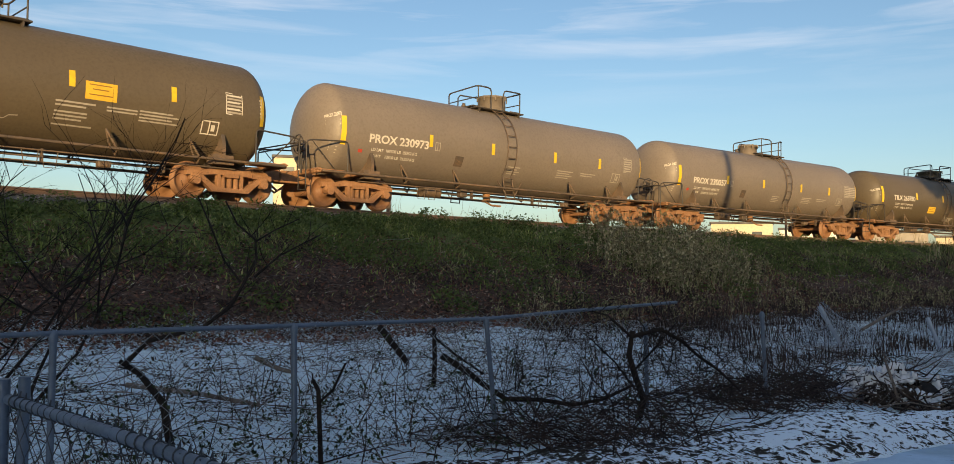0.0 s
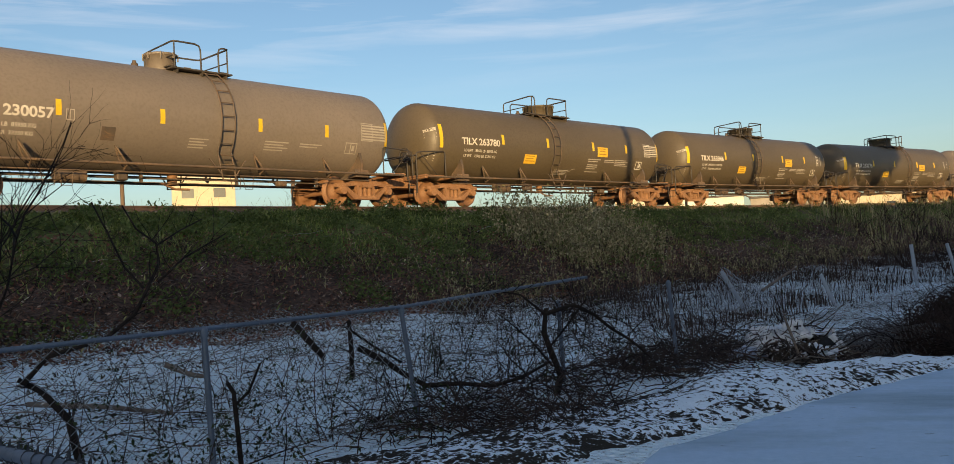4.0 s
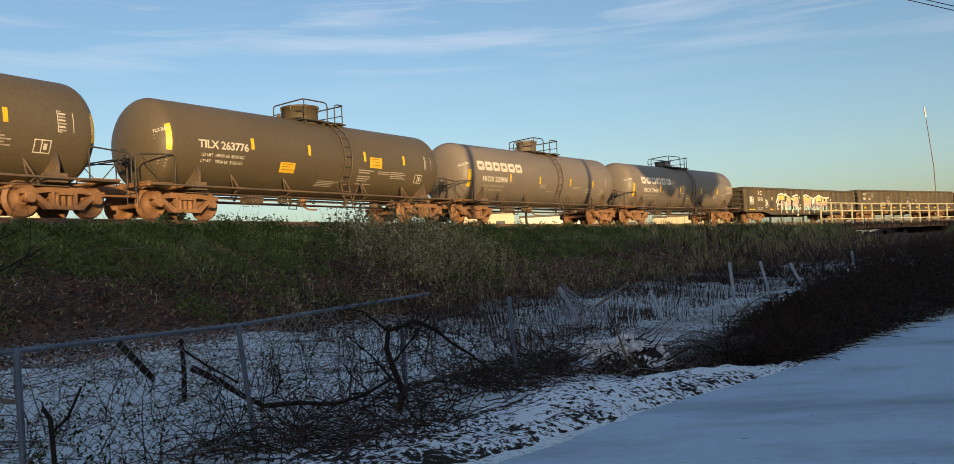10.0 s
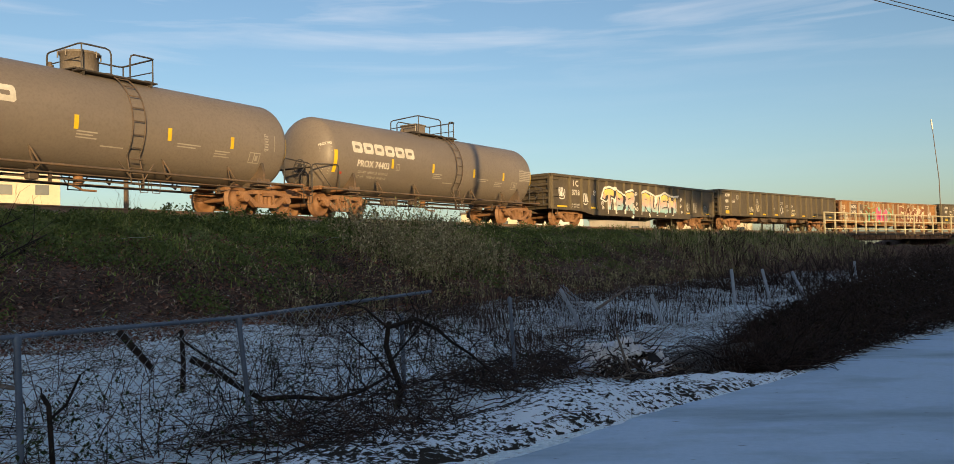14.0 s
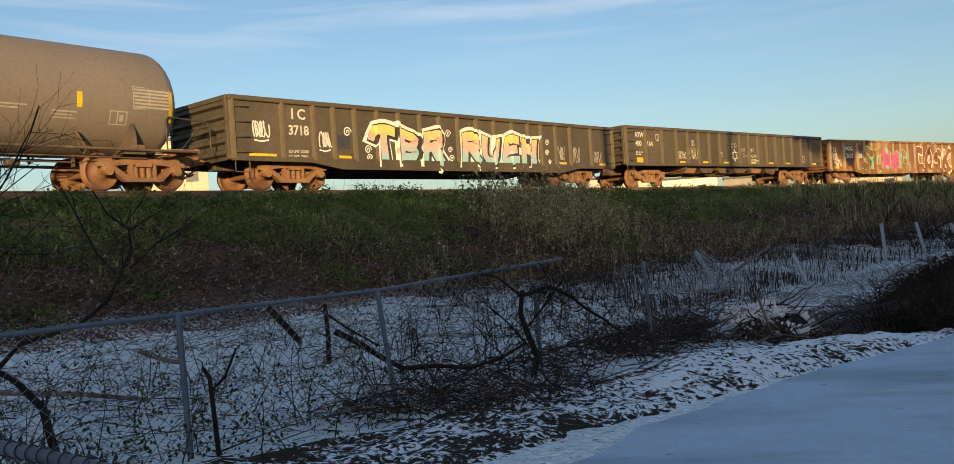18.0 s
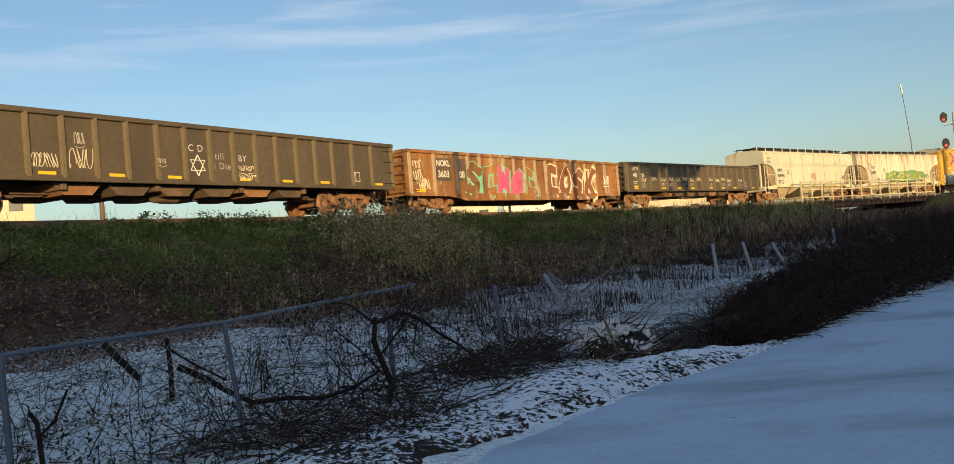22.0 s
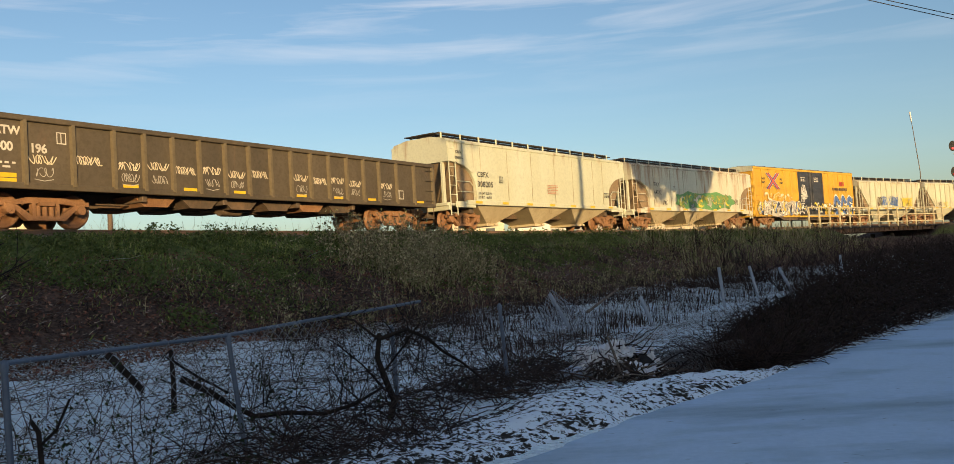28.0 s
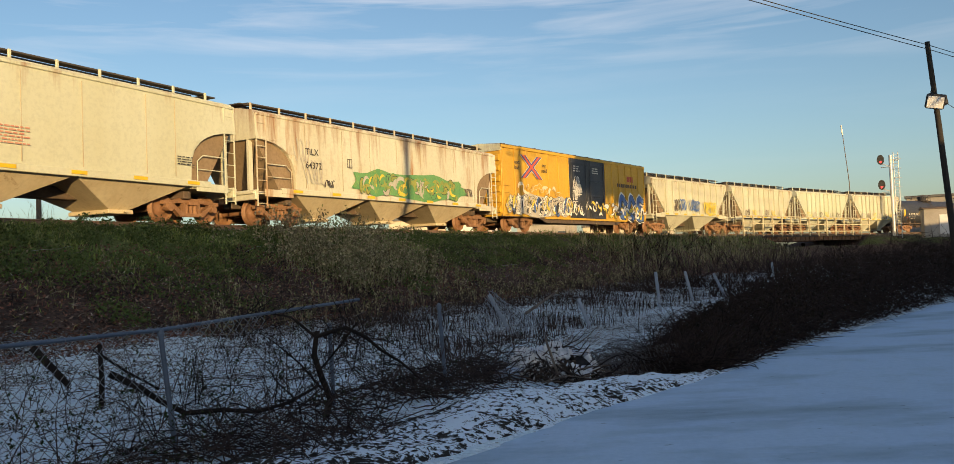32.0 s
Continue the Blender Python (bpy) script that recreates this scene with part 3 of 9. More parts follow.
def truck_parts():
    """Meshes of a three-piece freight truck, each built once."""
    side = Geo()
    top = [(-1.16, 0.50), (-1.16, 0.66), (-0.78, 0.68), (-0.46, 0.75), (0.46, 0.75), (0.78, 0.68), (1.16, 0.66), (1.16, 0.50), (0.76, 0.47), (0.46, 0.22), (-0.46, 0.22), (-0.76, 0.47)]
    # two window holes are left between the members
    def bar(poly, w=0.11):
        side.prism(poly, "y", -1.06 - w / 2, -1.06 + w / 2)
    bar([(-1.18, 0.56), (-1.18, 0.68), (-0.8, 0.70), (-0.5, 0.77), (0.5, 0.77), (0.8, 0.70), (1.18, 0.68), (1.18, 0.56), (0.8, 0.58), (0.45, 0.62), (-0.45, 0.62), (-0.8, 0.58)], 0.15)
    bar([(-0.92, 0.56), (-0.76, 0.58), (-0.36, 0.30), (0.36, 0.30), (0.76, 0.58), (0.92, 0.56), (0.5, 0.19), (-0.5, 0.19)], 0.17)
    bar([(-0.36, 0.28), (-0.27, 0.28), (-0.27, 0.66), (-0.36, 0.66)], 0.14)
    bar([(0.27, 0.28), (0.36, 0.28), (0.36, 0.66), (0.27, 0.66)], 0.14)
    for x in (-0.94, 0.94):
        side.box((x, -1.06, 0.53), (0.27, 0.2, 0.2), 0.03)
        side.rod((x, -1.02, 0.457), (x, -1.2, 0.457), 0.115, n=14)
    springs = Geo()
    for x in (-0.18, 0.0, 0.18):
        springs.rod((x, -1.06, 0.3), (x, -1.06, 0.56), 0.068, n=10)
        for k in range(5):
            z = 0.325 + k * 0.045
            springs.rod((x, -1.06, z), (x, -1.06, z + 0.026), 0.078, n=10)
    bolster = Geo()
    bolster.prism([(-1.2, 0.56), (-1.2, 0.66), (-0.6, 0.74), (0.6, 0.74), (1.2, 0.66), (1.2, 0.56), (0.5, 0.45), (-0.5, 0.45)], "x", -0.2, 0.2)
    bolster.rod((0, 0, 0.7), (0, 0, 0.86), 0.17, n=14)
    brake = Geo()
    for x in (-0.42, 0.42):
        brake.box((x, 0, 0.42), (0.06, 1.7, 0.09), 0.01)
        for y in (-0.76, 0.76):
            brake.box((x + math.copysign(0.05, x), y, 0.46), (0.07, 0.1, 0.34), 0.02)
    flip = Geo()
    flip.v, flip.f, flip.sm = [(-x, -y, z) for x, y, z in side.v], side.f, side.sm
    flips = Geo()
    flips.v, flips.f, flips.sm = [(-x, -y, z) for x, y, z in springs.v], springs.f, springs.sm
    out = {"side_frame": [side.mesh("side_frame"), flip.mesh("side_frame")], "spring_pack": [springs.mesh("spring_pack"), flips.mesh("spring_pack")], "bolster": bolster.mesh("bolster"), "brake_beam": brake.mesh("brake_beam"), "wheelset": wheelset_mesh().mesh("wheelset")}
    for k in ("side_frame", "spring_pack"):
        for me in out[k]:
            me.materials.append(RUST_STEEL)
    out["bolster"].materials.append(RUST_STEEL)
    out["brake_beam"].materials.append(FRAME_DARK)
    out["wheelset"].materials.append(WHEEL_STEEL)
    return out


TRUCK = truck_parts()
WHEELSETS = []  # (wheelset, its place on the truck)
BASE = 0.94


def add_truck(car, x):
    truck = part("truck", TRUCK["bolster"], None, car, "rust-brown cast truck with coil springs", pose(x, 0, 0))
    for k in (0, 1):
        part("side_frame", TRUCK["side_frame"][k], None, truck)
        part("spring_pack", TRUCK["spring_pack"][k], None, truck)
    part("brake_beam", TRUCK["brake_beam"], None, truck)
    for dx in (-BASE, BASE):
        w = part("wheelset", TRUCK["wheelset"], None, truck, m=pose(dx, 0, WHEEL_R))
        WHEELSETS.append((w, dx))


def coupler_mesh():
    geo = Geo()
    geo.box((-0.35, 0, 0.86), (0.75, 0.16, 0.18), 0.02)
    geo.prism([(-0.02, -0.14), (0.16, -0.17), (0.28, -0.1), (0.26, 0.02), (0.12, 0.05), (0.12, 0.16), (-0.02, 0.16)], "z", 0.73, 0.99)
    geo.rod((0.18, -0.09, 0.7), (0.18, -0.09, 1.02), 0.04, n=8)
    geo.tube([(-0.25, -0.3, 0.75), (0.0, -0.33, 0.55), (0.2, -0.3, 0.42), (0.4, -0.2, 0.5)], 0.028, 6)
    return geo.mesh("coupler")


COUPLER = coupler_mesh()
COUPLER.materials.append(RUST_STEEL)


def add_couplers(car, half):
    part("coupler", COUPLER, None, car, m=pose(half - 0.3, 0, 0))
    part("coupler", COUPLER, None, car, m=pose(-half + 0.3, 0, 0, 0, 0, 180))


CARS = []  # (car, middle on the train, distance between the truck centres)


def start_car(name, label, category, a, b, trucks):
    car = thing(name, label, category, "cars of the freight train")
    CARS.append((car, (a + b) / 2, trucks))
    for x in (-trucks / 2, trucks / 2):
        add_truck(car, x)
    add_couplers(car, (b - a) / 2)
    return car


# ---- lettering ----
def flat_text(words, size, spacing=1.0, bold=0.0):
    c = bpy.data.curves.new("letters", "FONT")
    c.body, c.size, c.align_x, c.resolution_u, c.space_character, c.offset = words, size, "LEFT", 3, spacing, bold
    ob = bpy.data.objects.new("letters", c)
    scene.collection.objects.link(ob)
    me = bpy.data.meshes.new_from_object(ob.evaluated_get(bpy.context.evaluated_depsgraph_get()))
    bpy.data.objects.remove(ob)
    bpy.data.curves.remove(c)
    return me


def bars_mesh(rows, width, height, gap=0.55, seed=1, chop=True):
    """Lines of small print as plain bars; x to the right, y up from 0."""
    rnd = random.Random(seed)
    geo = Geo()
    step = height / rows
    for i in range(rows):
        y = height - (i + 1) * step
        x = 0.0
        while x < width * (0.99 if not chop else rnd.uniform(0.8, 1.0)):
            w = (rnd.uniform(0.05, 0.2) if step < 0.09 else rnd.uniform(0.1, 0.3)) if chop else width
            w = min(w, width - x)
            geo.add([(x, y, 0), (x + w, y, 0), (x + w, y + step * gap, 0), (x, y + step * gap, 0)], [(0, 1, 2, 3)])
            x += w + (rnd.uniform(0.02, 0.05) if step < 0.09 else rnd.uniform(0.05, 0.1))
            if width - x < 0.08:
                break
    return geo.mesh("bars", fix=False)


def slab_mesh(w, h, r=0.0):
    geo = Geo()
    return geo.add([(0, 0, 0), (w, 0, 0), (w, h, 0), (0, h, 0)], [(0, 1, 2, 3)]).mesh("slab", fix=False)


def frame_mesh(w, h, t=0.03):
    geo = Geo()
    for x0, y0, x1, y1 in ((0, 0, w, t), (0, h - t, w, h), (0, t, t, h - t), (w - t, t, w, h - t), (w * 0.42, t, w * 0.42 + t, h - t)):
        geo.add([(x0, y0, 0), (x1, y0, 0), (x1, y1, 0), (x0, y1, 0)], [(0, 1, 2, 3)])
    return geo.mesh("frame", fix=False)


def wrap(me, fn, cut=0.16, thick=0.0):
    """Cuts a flat mesh into strips and lays it on a surface: fn(x, y) gives the place."""
    bm = bmesh.new()
    bm.from_mesh(me)
    if cut and bm.verts:
        ys = [v.co.y for v in bm.verts]
        y = min(ys) + cut
        while y < max(ys):
            bmesh.ops.bisect_plane(bm, geom=bm.verts[:] + bm.edges[:] + bm.faces[:], plane_co=(0, y, 0), plane_no=(0, 1, 0))
            y += cut
    for v in bm.verts:
        v.co = fn(v.co.x, v.co.y)
    bm.to_mesh(me)
    bm.free()
    return me


TR, TZ, HEAD = 1.41, 2.279, 0.68  # tank radius, height of its axis, depth of the dished heads


def on_tank(car, name, me, x, y, material, label="", r=TR, lift=0.006, cut=0.16, th=99.0):
    """Lays a flat mesh on the near side of the tank, its corner x metres along and y metres round above the axis."""
    def fn(u, w):
        a = (y + w) / r
        past = min(0.98, max(0.0, abs(x + u) - th + HEAD) / HEAD)
        k = r * (1 - past * past) ** 0.465 + lift
        return Vector((x + u, -k * math.cos(a), TZ + k * math.sin(a)))
    return part(name, wrap(me, fn, cut), material, car, label)


def on_side(car, name, me, x, z, y, material, label=""):
    def fn(u, w):
        return Vector((x + u, y, z + w))
    return part(name, wrap(me, fn, 0), material, car, label)

_kept = {}


def shared(name, make, material):
    """A mesh that several cars share, built once."""
    if name not in _kept:
        me = make().mesh(name.split("/")[0])
        me.materials.append(material)
        _kept[name] = me
    return _kept[name]


def shell(half):
    """Tank with deep elliptical heads."""
    geo = Geo()
    pts = [(half - HEAD + HEAD * math.cos(math.pi / 2 * i / 14), max(0.001, TR * math.sin(math.pi / 2 * i / 14) ** 0.93)) for i in range(15)]
    straight = half - HEAD
    body = [(straight * (1 - k / 3), TR) for k in range(1, 6)]
    geo.lathe(pts + body + [(-x, r) for x, r in reversed(pts)], 64, Matrix.Translation((0, 0, TZ)))
    return geo


def tank_fittings():
    g = {}
    rail = Geo()
    rail.tube([(-7.3, -1.44, 0.96), (7.3, -1.44, 0.96)], 0.035, 8)
    rail.tube([(-6.0, -1.2, 0.78), (6.0, -1.2, 0.78)], 0.02, 6)
    g["side_rail"] = rail
    st = Geo()
    st.tube([(-0.2, -1.32, 1.4), (0.02, -1.45, 0.95), (0.1, -1.15, 0.84)], 0.032, 5)
    st.tube([(-0.2, -1.32, 1.4), (-0.12, -1.3, 1.1), (0.1, -1.15, 0.84)], 0.025, 5)
    g["bracket"] = st
    sad = Geo()
    sad.prism([(-1.36, 0.86), (-1.36, 1.35), (-1.28, 1.62), (-1.1, 1.36), (-0.7, 1.02), (0.7, 1.02), (1.1, 1.36), (1.28, 1.62), (1.36, 1.35), (1.36, 0.86)], "x", -0.05, 0.05)
    sad.prism([(-1.36, 0.86), (-1.33, 1.1), (-1.1, 1.1), (-1.0, 0.86)], "x", -0.28, 0.28)
    sad.prism([(1.36, 0.86), (1.33, 1.1), (1.1, 1.1), (1.0, 0.86)], "x", -0.28, 0.28)
    g["saddle"] = sad
    sill = Geo()
    sill.box((0, 0, 0.84), (2.9, 0.5, 0.34), 0.02)
    sill.box((0.55, 0, 0.98), (0.25, 2.5, 0.1), 0.02)
    sill.box((-0.9, 0, 0.98), (0.12, 2.8, 0.14), 0.02)
    sill.box((-0.55, -1.05, 1.0), (0.85, 0.75, 0.04), 0.008)
    sill.box((-0.55, 1.05, 1.0), (0.85, 0.75, 0.04), 0.008)
    g["stub_sill"] = sill
    er = Geo()
    for y in (-1.4, 1.4):
        er.tube([(-1.12, y, 0.95), (-1.12, y, 1.66), (-1.08, y, 1.74), (-0.95, y, 1.78), (0.1, y, 1.84), (0.16, y, 1.8), (0.18, y, 1.72), (0.18, y, 1.0)], 0.022, 6)
        er.tube([(-0.95, y, 1.76), (-0.2, y, 1.0)], 0.014, 5)
    er.tube([(-1.12, -1.4, 1.66), (-1.12, 1.4, 1.66)], 0.022, 6)
    er.tube([(-1.12, -1.38, 0.95), (-1.12, -1.38, 0.42), (-1.12, -0.98, 0.42), (-1.12, -0.98, 0.95)], 0.018, 5)
    er.tube([(-1.12, -1.38, 0.68), (-1.12, -0.98, 0.68)], 0.016, 5)
    g["end_rail"] = er
    lad = Geo()
    r = TR + 0.1
    for x in (-0.2, 0.2):
        lad.tube([(x, -(r) * math.cos(a), TZ + r * math.sin(a)) for a in [(-0.62 + i * 0.135) for i in range(17)]], 0.02, 5)
        lad.tube([(x, -r * math.cos(-0.62), TZ + r * math.sin(-0.62)), (x, -1.42, 0.62)], 0.02, 5)
    for i in range(10):
        a = -0.95 + i * 0.245
        y, z = -r * math.cos(a), TZ + r * math.sin(a)
        if a < -0.62:
            y = -1.36
        lad.tube([(-0.2, y, z), (0.2, y, z)], 0.016, 5)
    lad.tube([(-0.2, -1.42, 0.64), (0.2, -1.42, 0.64)], 0.018, 5)
    lad.tube([(-0.2, -1.4, 0.9), (0.2, -1.4, 0.9)], 0.018, 5)
    lad.tube([(-0.55, -1.36, 1.2), (-0.2, -1.42, 0.75)], 0.02, 5)
    lad.tube([(0.55, -1.36, 1.2), (0.2, -1.42, 0.75)], 0.02, 5)
    g["ladder"] = lad
    out = Geo()
    out.rod((0, 0, 0.66), (0, 0, 0.92), 0.13, n=14)
    out.rod((0, 0, 0.6), (0, 0, 0.66), 0.17, n=14)
    out.tube([(-0.6, -0.5, 0.6), (-0.2, -0.5, 0.45), (0.2, -0.5, 0.45)], 0.03, 6)
    g["bottom_valve"] = out
    br = Geo()
    br.tube([(-6, -0.45, 0.72), (6, -0.45, 0.72)], 0.02, 6)
    br.tube([(-6, 0.35, 0.66), (6, 0.35, 0.66)], 0.028, 6)
    br.tube([(-4.6, -0.7, 0.6), (2.6, -0.7, 0.58)], 0.014, 5)
    br.rod((-3.4, -0.75, 0.7), (-2.7, -0.75, 0.7), 0.17, n=12)
    br.box((-1.9, -0.95, 0.72), (0.28, 0.22, 0.26), 0.03)
    br.box((2.8, -1.0, 0.62), (0.3, 0.2, 0.16), 0.03)
    for x in (-4.7, -1.2, 1.6, 4.4):
        br.box((x, -0.6, 0.74), (0.05, 0.1, 0.3), 0)
    for x in (-3.9, -3.5, 1.0, 1.4):
        br.tube([(x, -1.2, 0.78), (x + 0.06, -1.2, 0.42), (x + 0.3, -1.2, 0.42), (x + 0.34, -1.2, 0.78)], 0.012, 5)
    g["brake_rigging"] = br
    bw = Geo()
    for k in range(16):
        a, c = 2 * math.pi * k / 16, 2 * math.pi * (k + 1) / 16
        bw.tube([(0, 0.26 * math.cos(a), 0.26 * math.sin(a)), (0, 0.26 * math.cos(c), 0.26 * math.sin(c))], 0.018, 5)
    for k in range(3):
        a = 2 * math.pi * k / 3
        bw.tube([(0, 0, 0), (0, 0.26 * math.cos(a), 0.26 * math.sin(a))], 0.014, 5)
    bw.box((0.1, 0, -0.05), (0.16, 0.3, 0.3), 0.03)
    bw.tube([(0.1, 0, 0), (0.1, 0, -0.8)], 0.03, 5)
    g["brake_wheel"] = bw
    return {k: v.mesh(k) for k, v in g.items()}


TF = tank_fittings()
for _k, _m in (("side_rail", FRAME_DARK), ("bracket", FRAME_DARK), ("saddle", FRAME_DARK), ("stub_sill", RUST_STEEL), ("end_rail", PIPE_BLACK), ("ladder", FRAME_DARK), ("bottom_valve", RUST_STEEL), ("brake_rigging", FRAME_DARK), ("brake_wheel", PIPE_BLACK)):
    TF[_k].materials.append(_m)


# each tank's top: manway middle, radius and head, then the near rail's start, the ladder's opening and the rail's end
TOP_LOW = (0.22, 0.6, 4.13, -1.05, -0.84, -0.1, 1.2)
TOP_TALL = (0.2, 0.47, 4.24, -1.1, -0.49, 0.06, 0.9)
TOP_SLIM = (-0.17, 0.39, 4.13, -0.22, 0.58, 1.12, 1.45)
TOP_BROAD = (0.08, 0.64, 4.22, -0.49, 0.72, 1.1, 1.6)
TOP_ROUND = (0.07, 0.49, 4.28, -0.4, 0.52, 1.12, 1.94)
TOP_BOX = (-0.52, 0.33, 4.06, -1.1, 0.45, 1.0, 1.46)


def tank_top(car, top, body):
    """Manway, walkway and handrail round it."""
    mx, mr, mz, x0, x1, x2, x3 = top
    g = Geo()
    up = Matrix.Translation((mx, 0, 0)) @ Euler((0, radians(-90), 0)).to_matrix().to_4x4()
    if mr < 0.45 and mz < 4.1:
        g.box((mx, 0, (3.6 + mz) / 2), (2 * mr, 0.8, mz - 3.6), 0.03)
        g.box((mx, 0, mz), (2 * mr + 0.05, 0.86, 0.05), 0.01)
    else:
        g.lathe([(3.5, mr), (mz - 0.1, mr), (mz - 0.09, mr + 0.045), (mz - 0.03, mr + 0.045), (mz - 0.02, mr), (mz, mr * 0.6), (mz + 0.01, 0.001)], 32, up)
        for k in range(8):
            a = k * math.pi / 4 + 0.3
            g.rod((mx + (mr + 0.05) * math.cos(a), (mr + 0.05) * math.sin(a), mz - 0.2), (mx + (mr + 0.05) * math.cos(a), (mr + 0.05) * math.sin(a), mz - 0.02), 0.022, n=6)
    part("manway", g, body, car)
    g = Geo()
    vx = x0 + 0.12 if abs(x0 + 0.12 - mx) > mr + 0.15 else mx - mr - 0.3
    g.rod((vx, 0.1, 3.6), (vx, 0.1, 3.8), 0.09, n=10)
    g.rod((vx, 0.1, 3.8), (vx, 0.1, 3.88), 0.055, n=8)
    part("relief_valve", g, FRAME_DARK, car)
    g = Geo()
    g.box((mx + mr + 0.22, -0.25, 3.72), (0.22, 0.16, 0.14), 0.02)
    part("valve_box", g, FRAME_DARK, car)
    g = Geo()
    for y in (-0.62, 0.62):
        g.box(((x0 + x3) / 2, y, 3.63), (x3 - x0 + 0.16, 0.32, 0.045), 0.01)
        for x in (x0 + 0.1, (x0 + x3) / 2, x3 - 0.1):
            g.prism([(y - 0.14, 3.61), (y + 0.14, 3.61), (y + 0.1, 3.46), (y - 0.1, 3.42)], "x", x - 0.02, x + 0.02)
    for x in (x0 + 0.05, x3 - 0.08):
        g.box((x, 0, 3.7), (0.26, 1.2, 0.04), 0.01)
    part("platform", g, GRATE, car)
    z = 4.34
    g = Geo()
    g.tube([(x0, 0.74, 3.6), (x0, 0.74, z - 0.16), (x0, 0.71, z - 0.09), (x0, 0.62, z - 0.06), (x0, -0.62, z), (x0 + 0.04, -0.72, z), (x0 + 0.14, -0.74, z), (x1 - 0.16, -0.74, z), (x1 - 0.04, -0.74, z - 0.04), (x1, -0.74, z - 0.15), (x1, -0.74, 3.62)], 0.025, 6)
    g.tube([(x0, 0.7, 3.95), (x0, -0.7, 3.97)], 0.018, 5)
    g.tube([(x0 + 0.03, -0.74, z - 0.02), (x0 + 0.03, -0.74, 3.62)], 0.02, 5)
    g.tube([(x2, -0.74, 3.62), (x2, -0.74, z - 0.15), (x2 + 0.04, -0.74, z - 0.04), (x2 + 0.14, -0.74, z), (x3 - 0.12, -0.74, z), (x3 - 0.02, -0.7, z), (x3, -0.6, z), (x3, 0.62, z - 0.03), (x3 - 0.04, 0.72, z - 0.03), (x3 - 0.14, 0.74, z - 0.03), (x0 + 0.5, 0.74, z - 0.04), (x0 + 0.4, 0.74, z - 0.15), (x0 + 0.4, 0.74, 3.62)], 0.025, 6)
    g.tube([(x3, -0.66, 3.97), (x3, 0.66, 3.97)], 0.018, 5)
    for y in (-0.66, 0.66):
        g.tube([(x3, y, z - 0.02), (x3, y, 3.62)], 0.022, 5)
    part("platform_rail", g, PIPE_BLACK, car)
    return (x1 + x2) / 2


def head_mark(car, th, mark, seed):
    """Small reporting mark and rows of print on the near side of the front head."""
    shoulder = -th + HEAD

    def lay_on(me, y0, x0, sx):
        def fn(u, w):
            x = min(x0 + u * sx, shoulder - 0.01)
            q = math.acos(max(-1, min(1, (shoulder - x) / HEAD)))
            r = TR * math.sin(q) ** 0.93 + 0.008
            a = (y0 + w) / TR
            return Vector((x, -r * math.cos(a), TZ + r * math.sin(a)))
        return wrap(me, fn, 0.1)
    part("head_lettering", lay_on(flat_text(mark, 0.17, 1.0, 0.004), 0.3, shoulder - 0.5, 0.33), LETTER, car, "small white reporting mark")
    for k in range(2):
        part("head_print", lay_on(bars_mesh(1, 0.8, 0.05, 0.7, seed + k, False), 0.17 - 0.13 * k, shoulder - 0.49, 0.36), LETTER_DIM, car, "faded row of small print")
    for k in range(4):
        part("head_print", lay_on(bars_mesh(1, 0.5, 0.04, 0.7, seed + 5 + k, False), -0.55 - 0.1 * k, shoulder - 0.4, 0.36), LETTER_DIM, car, "faded row of small print")


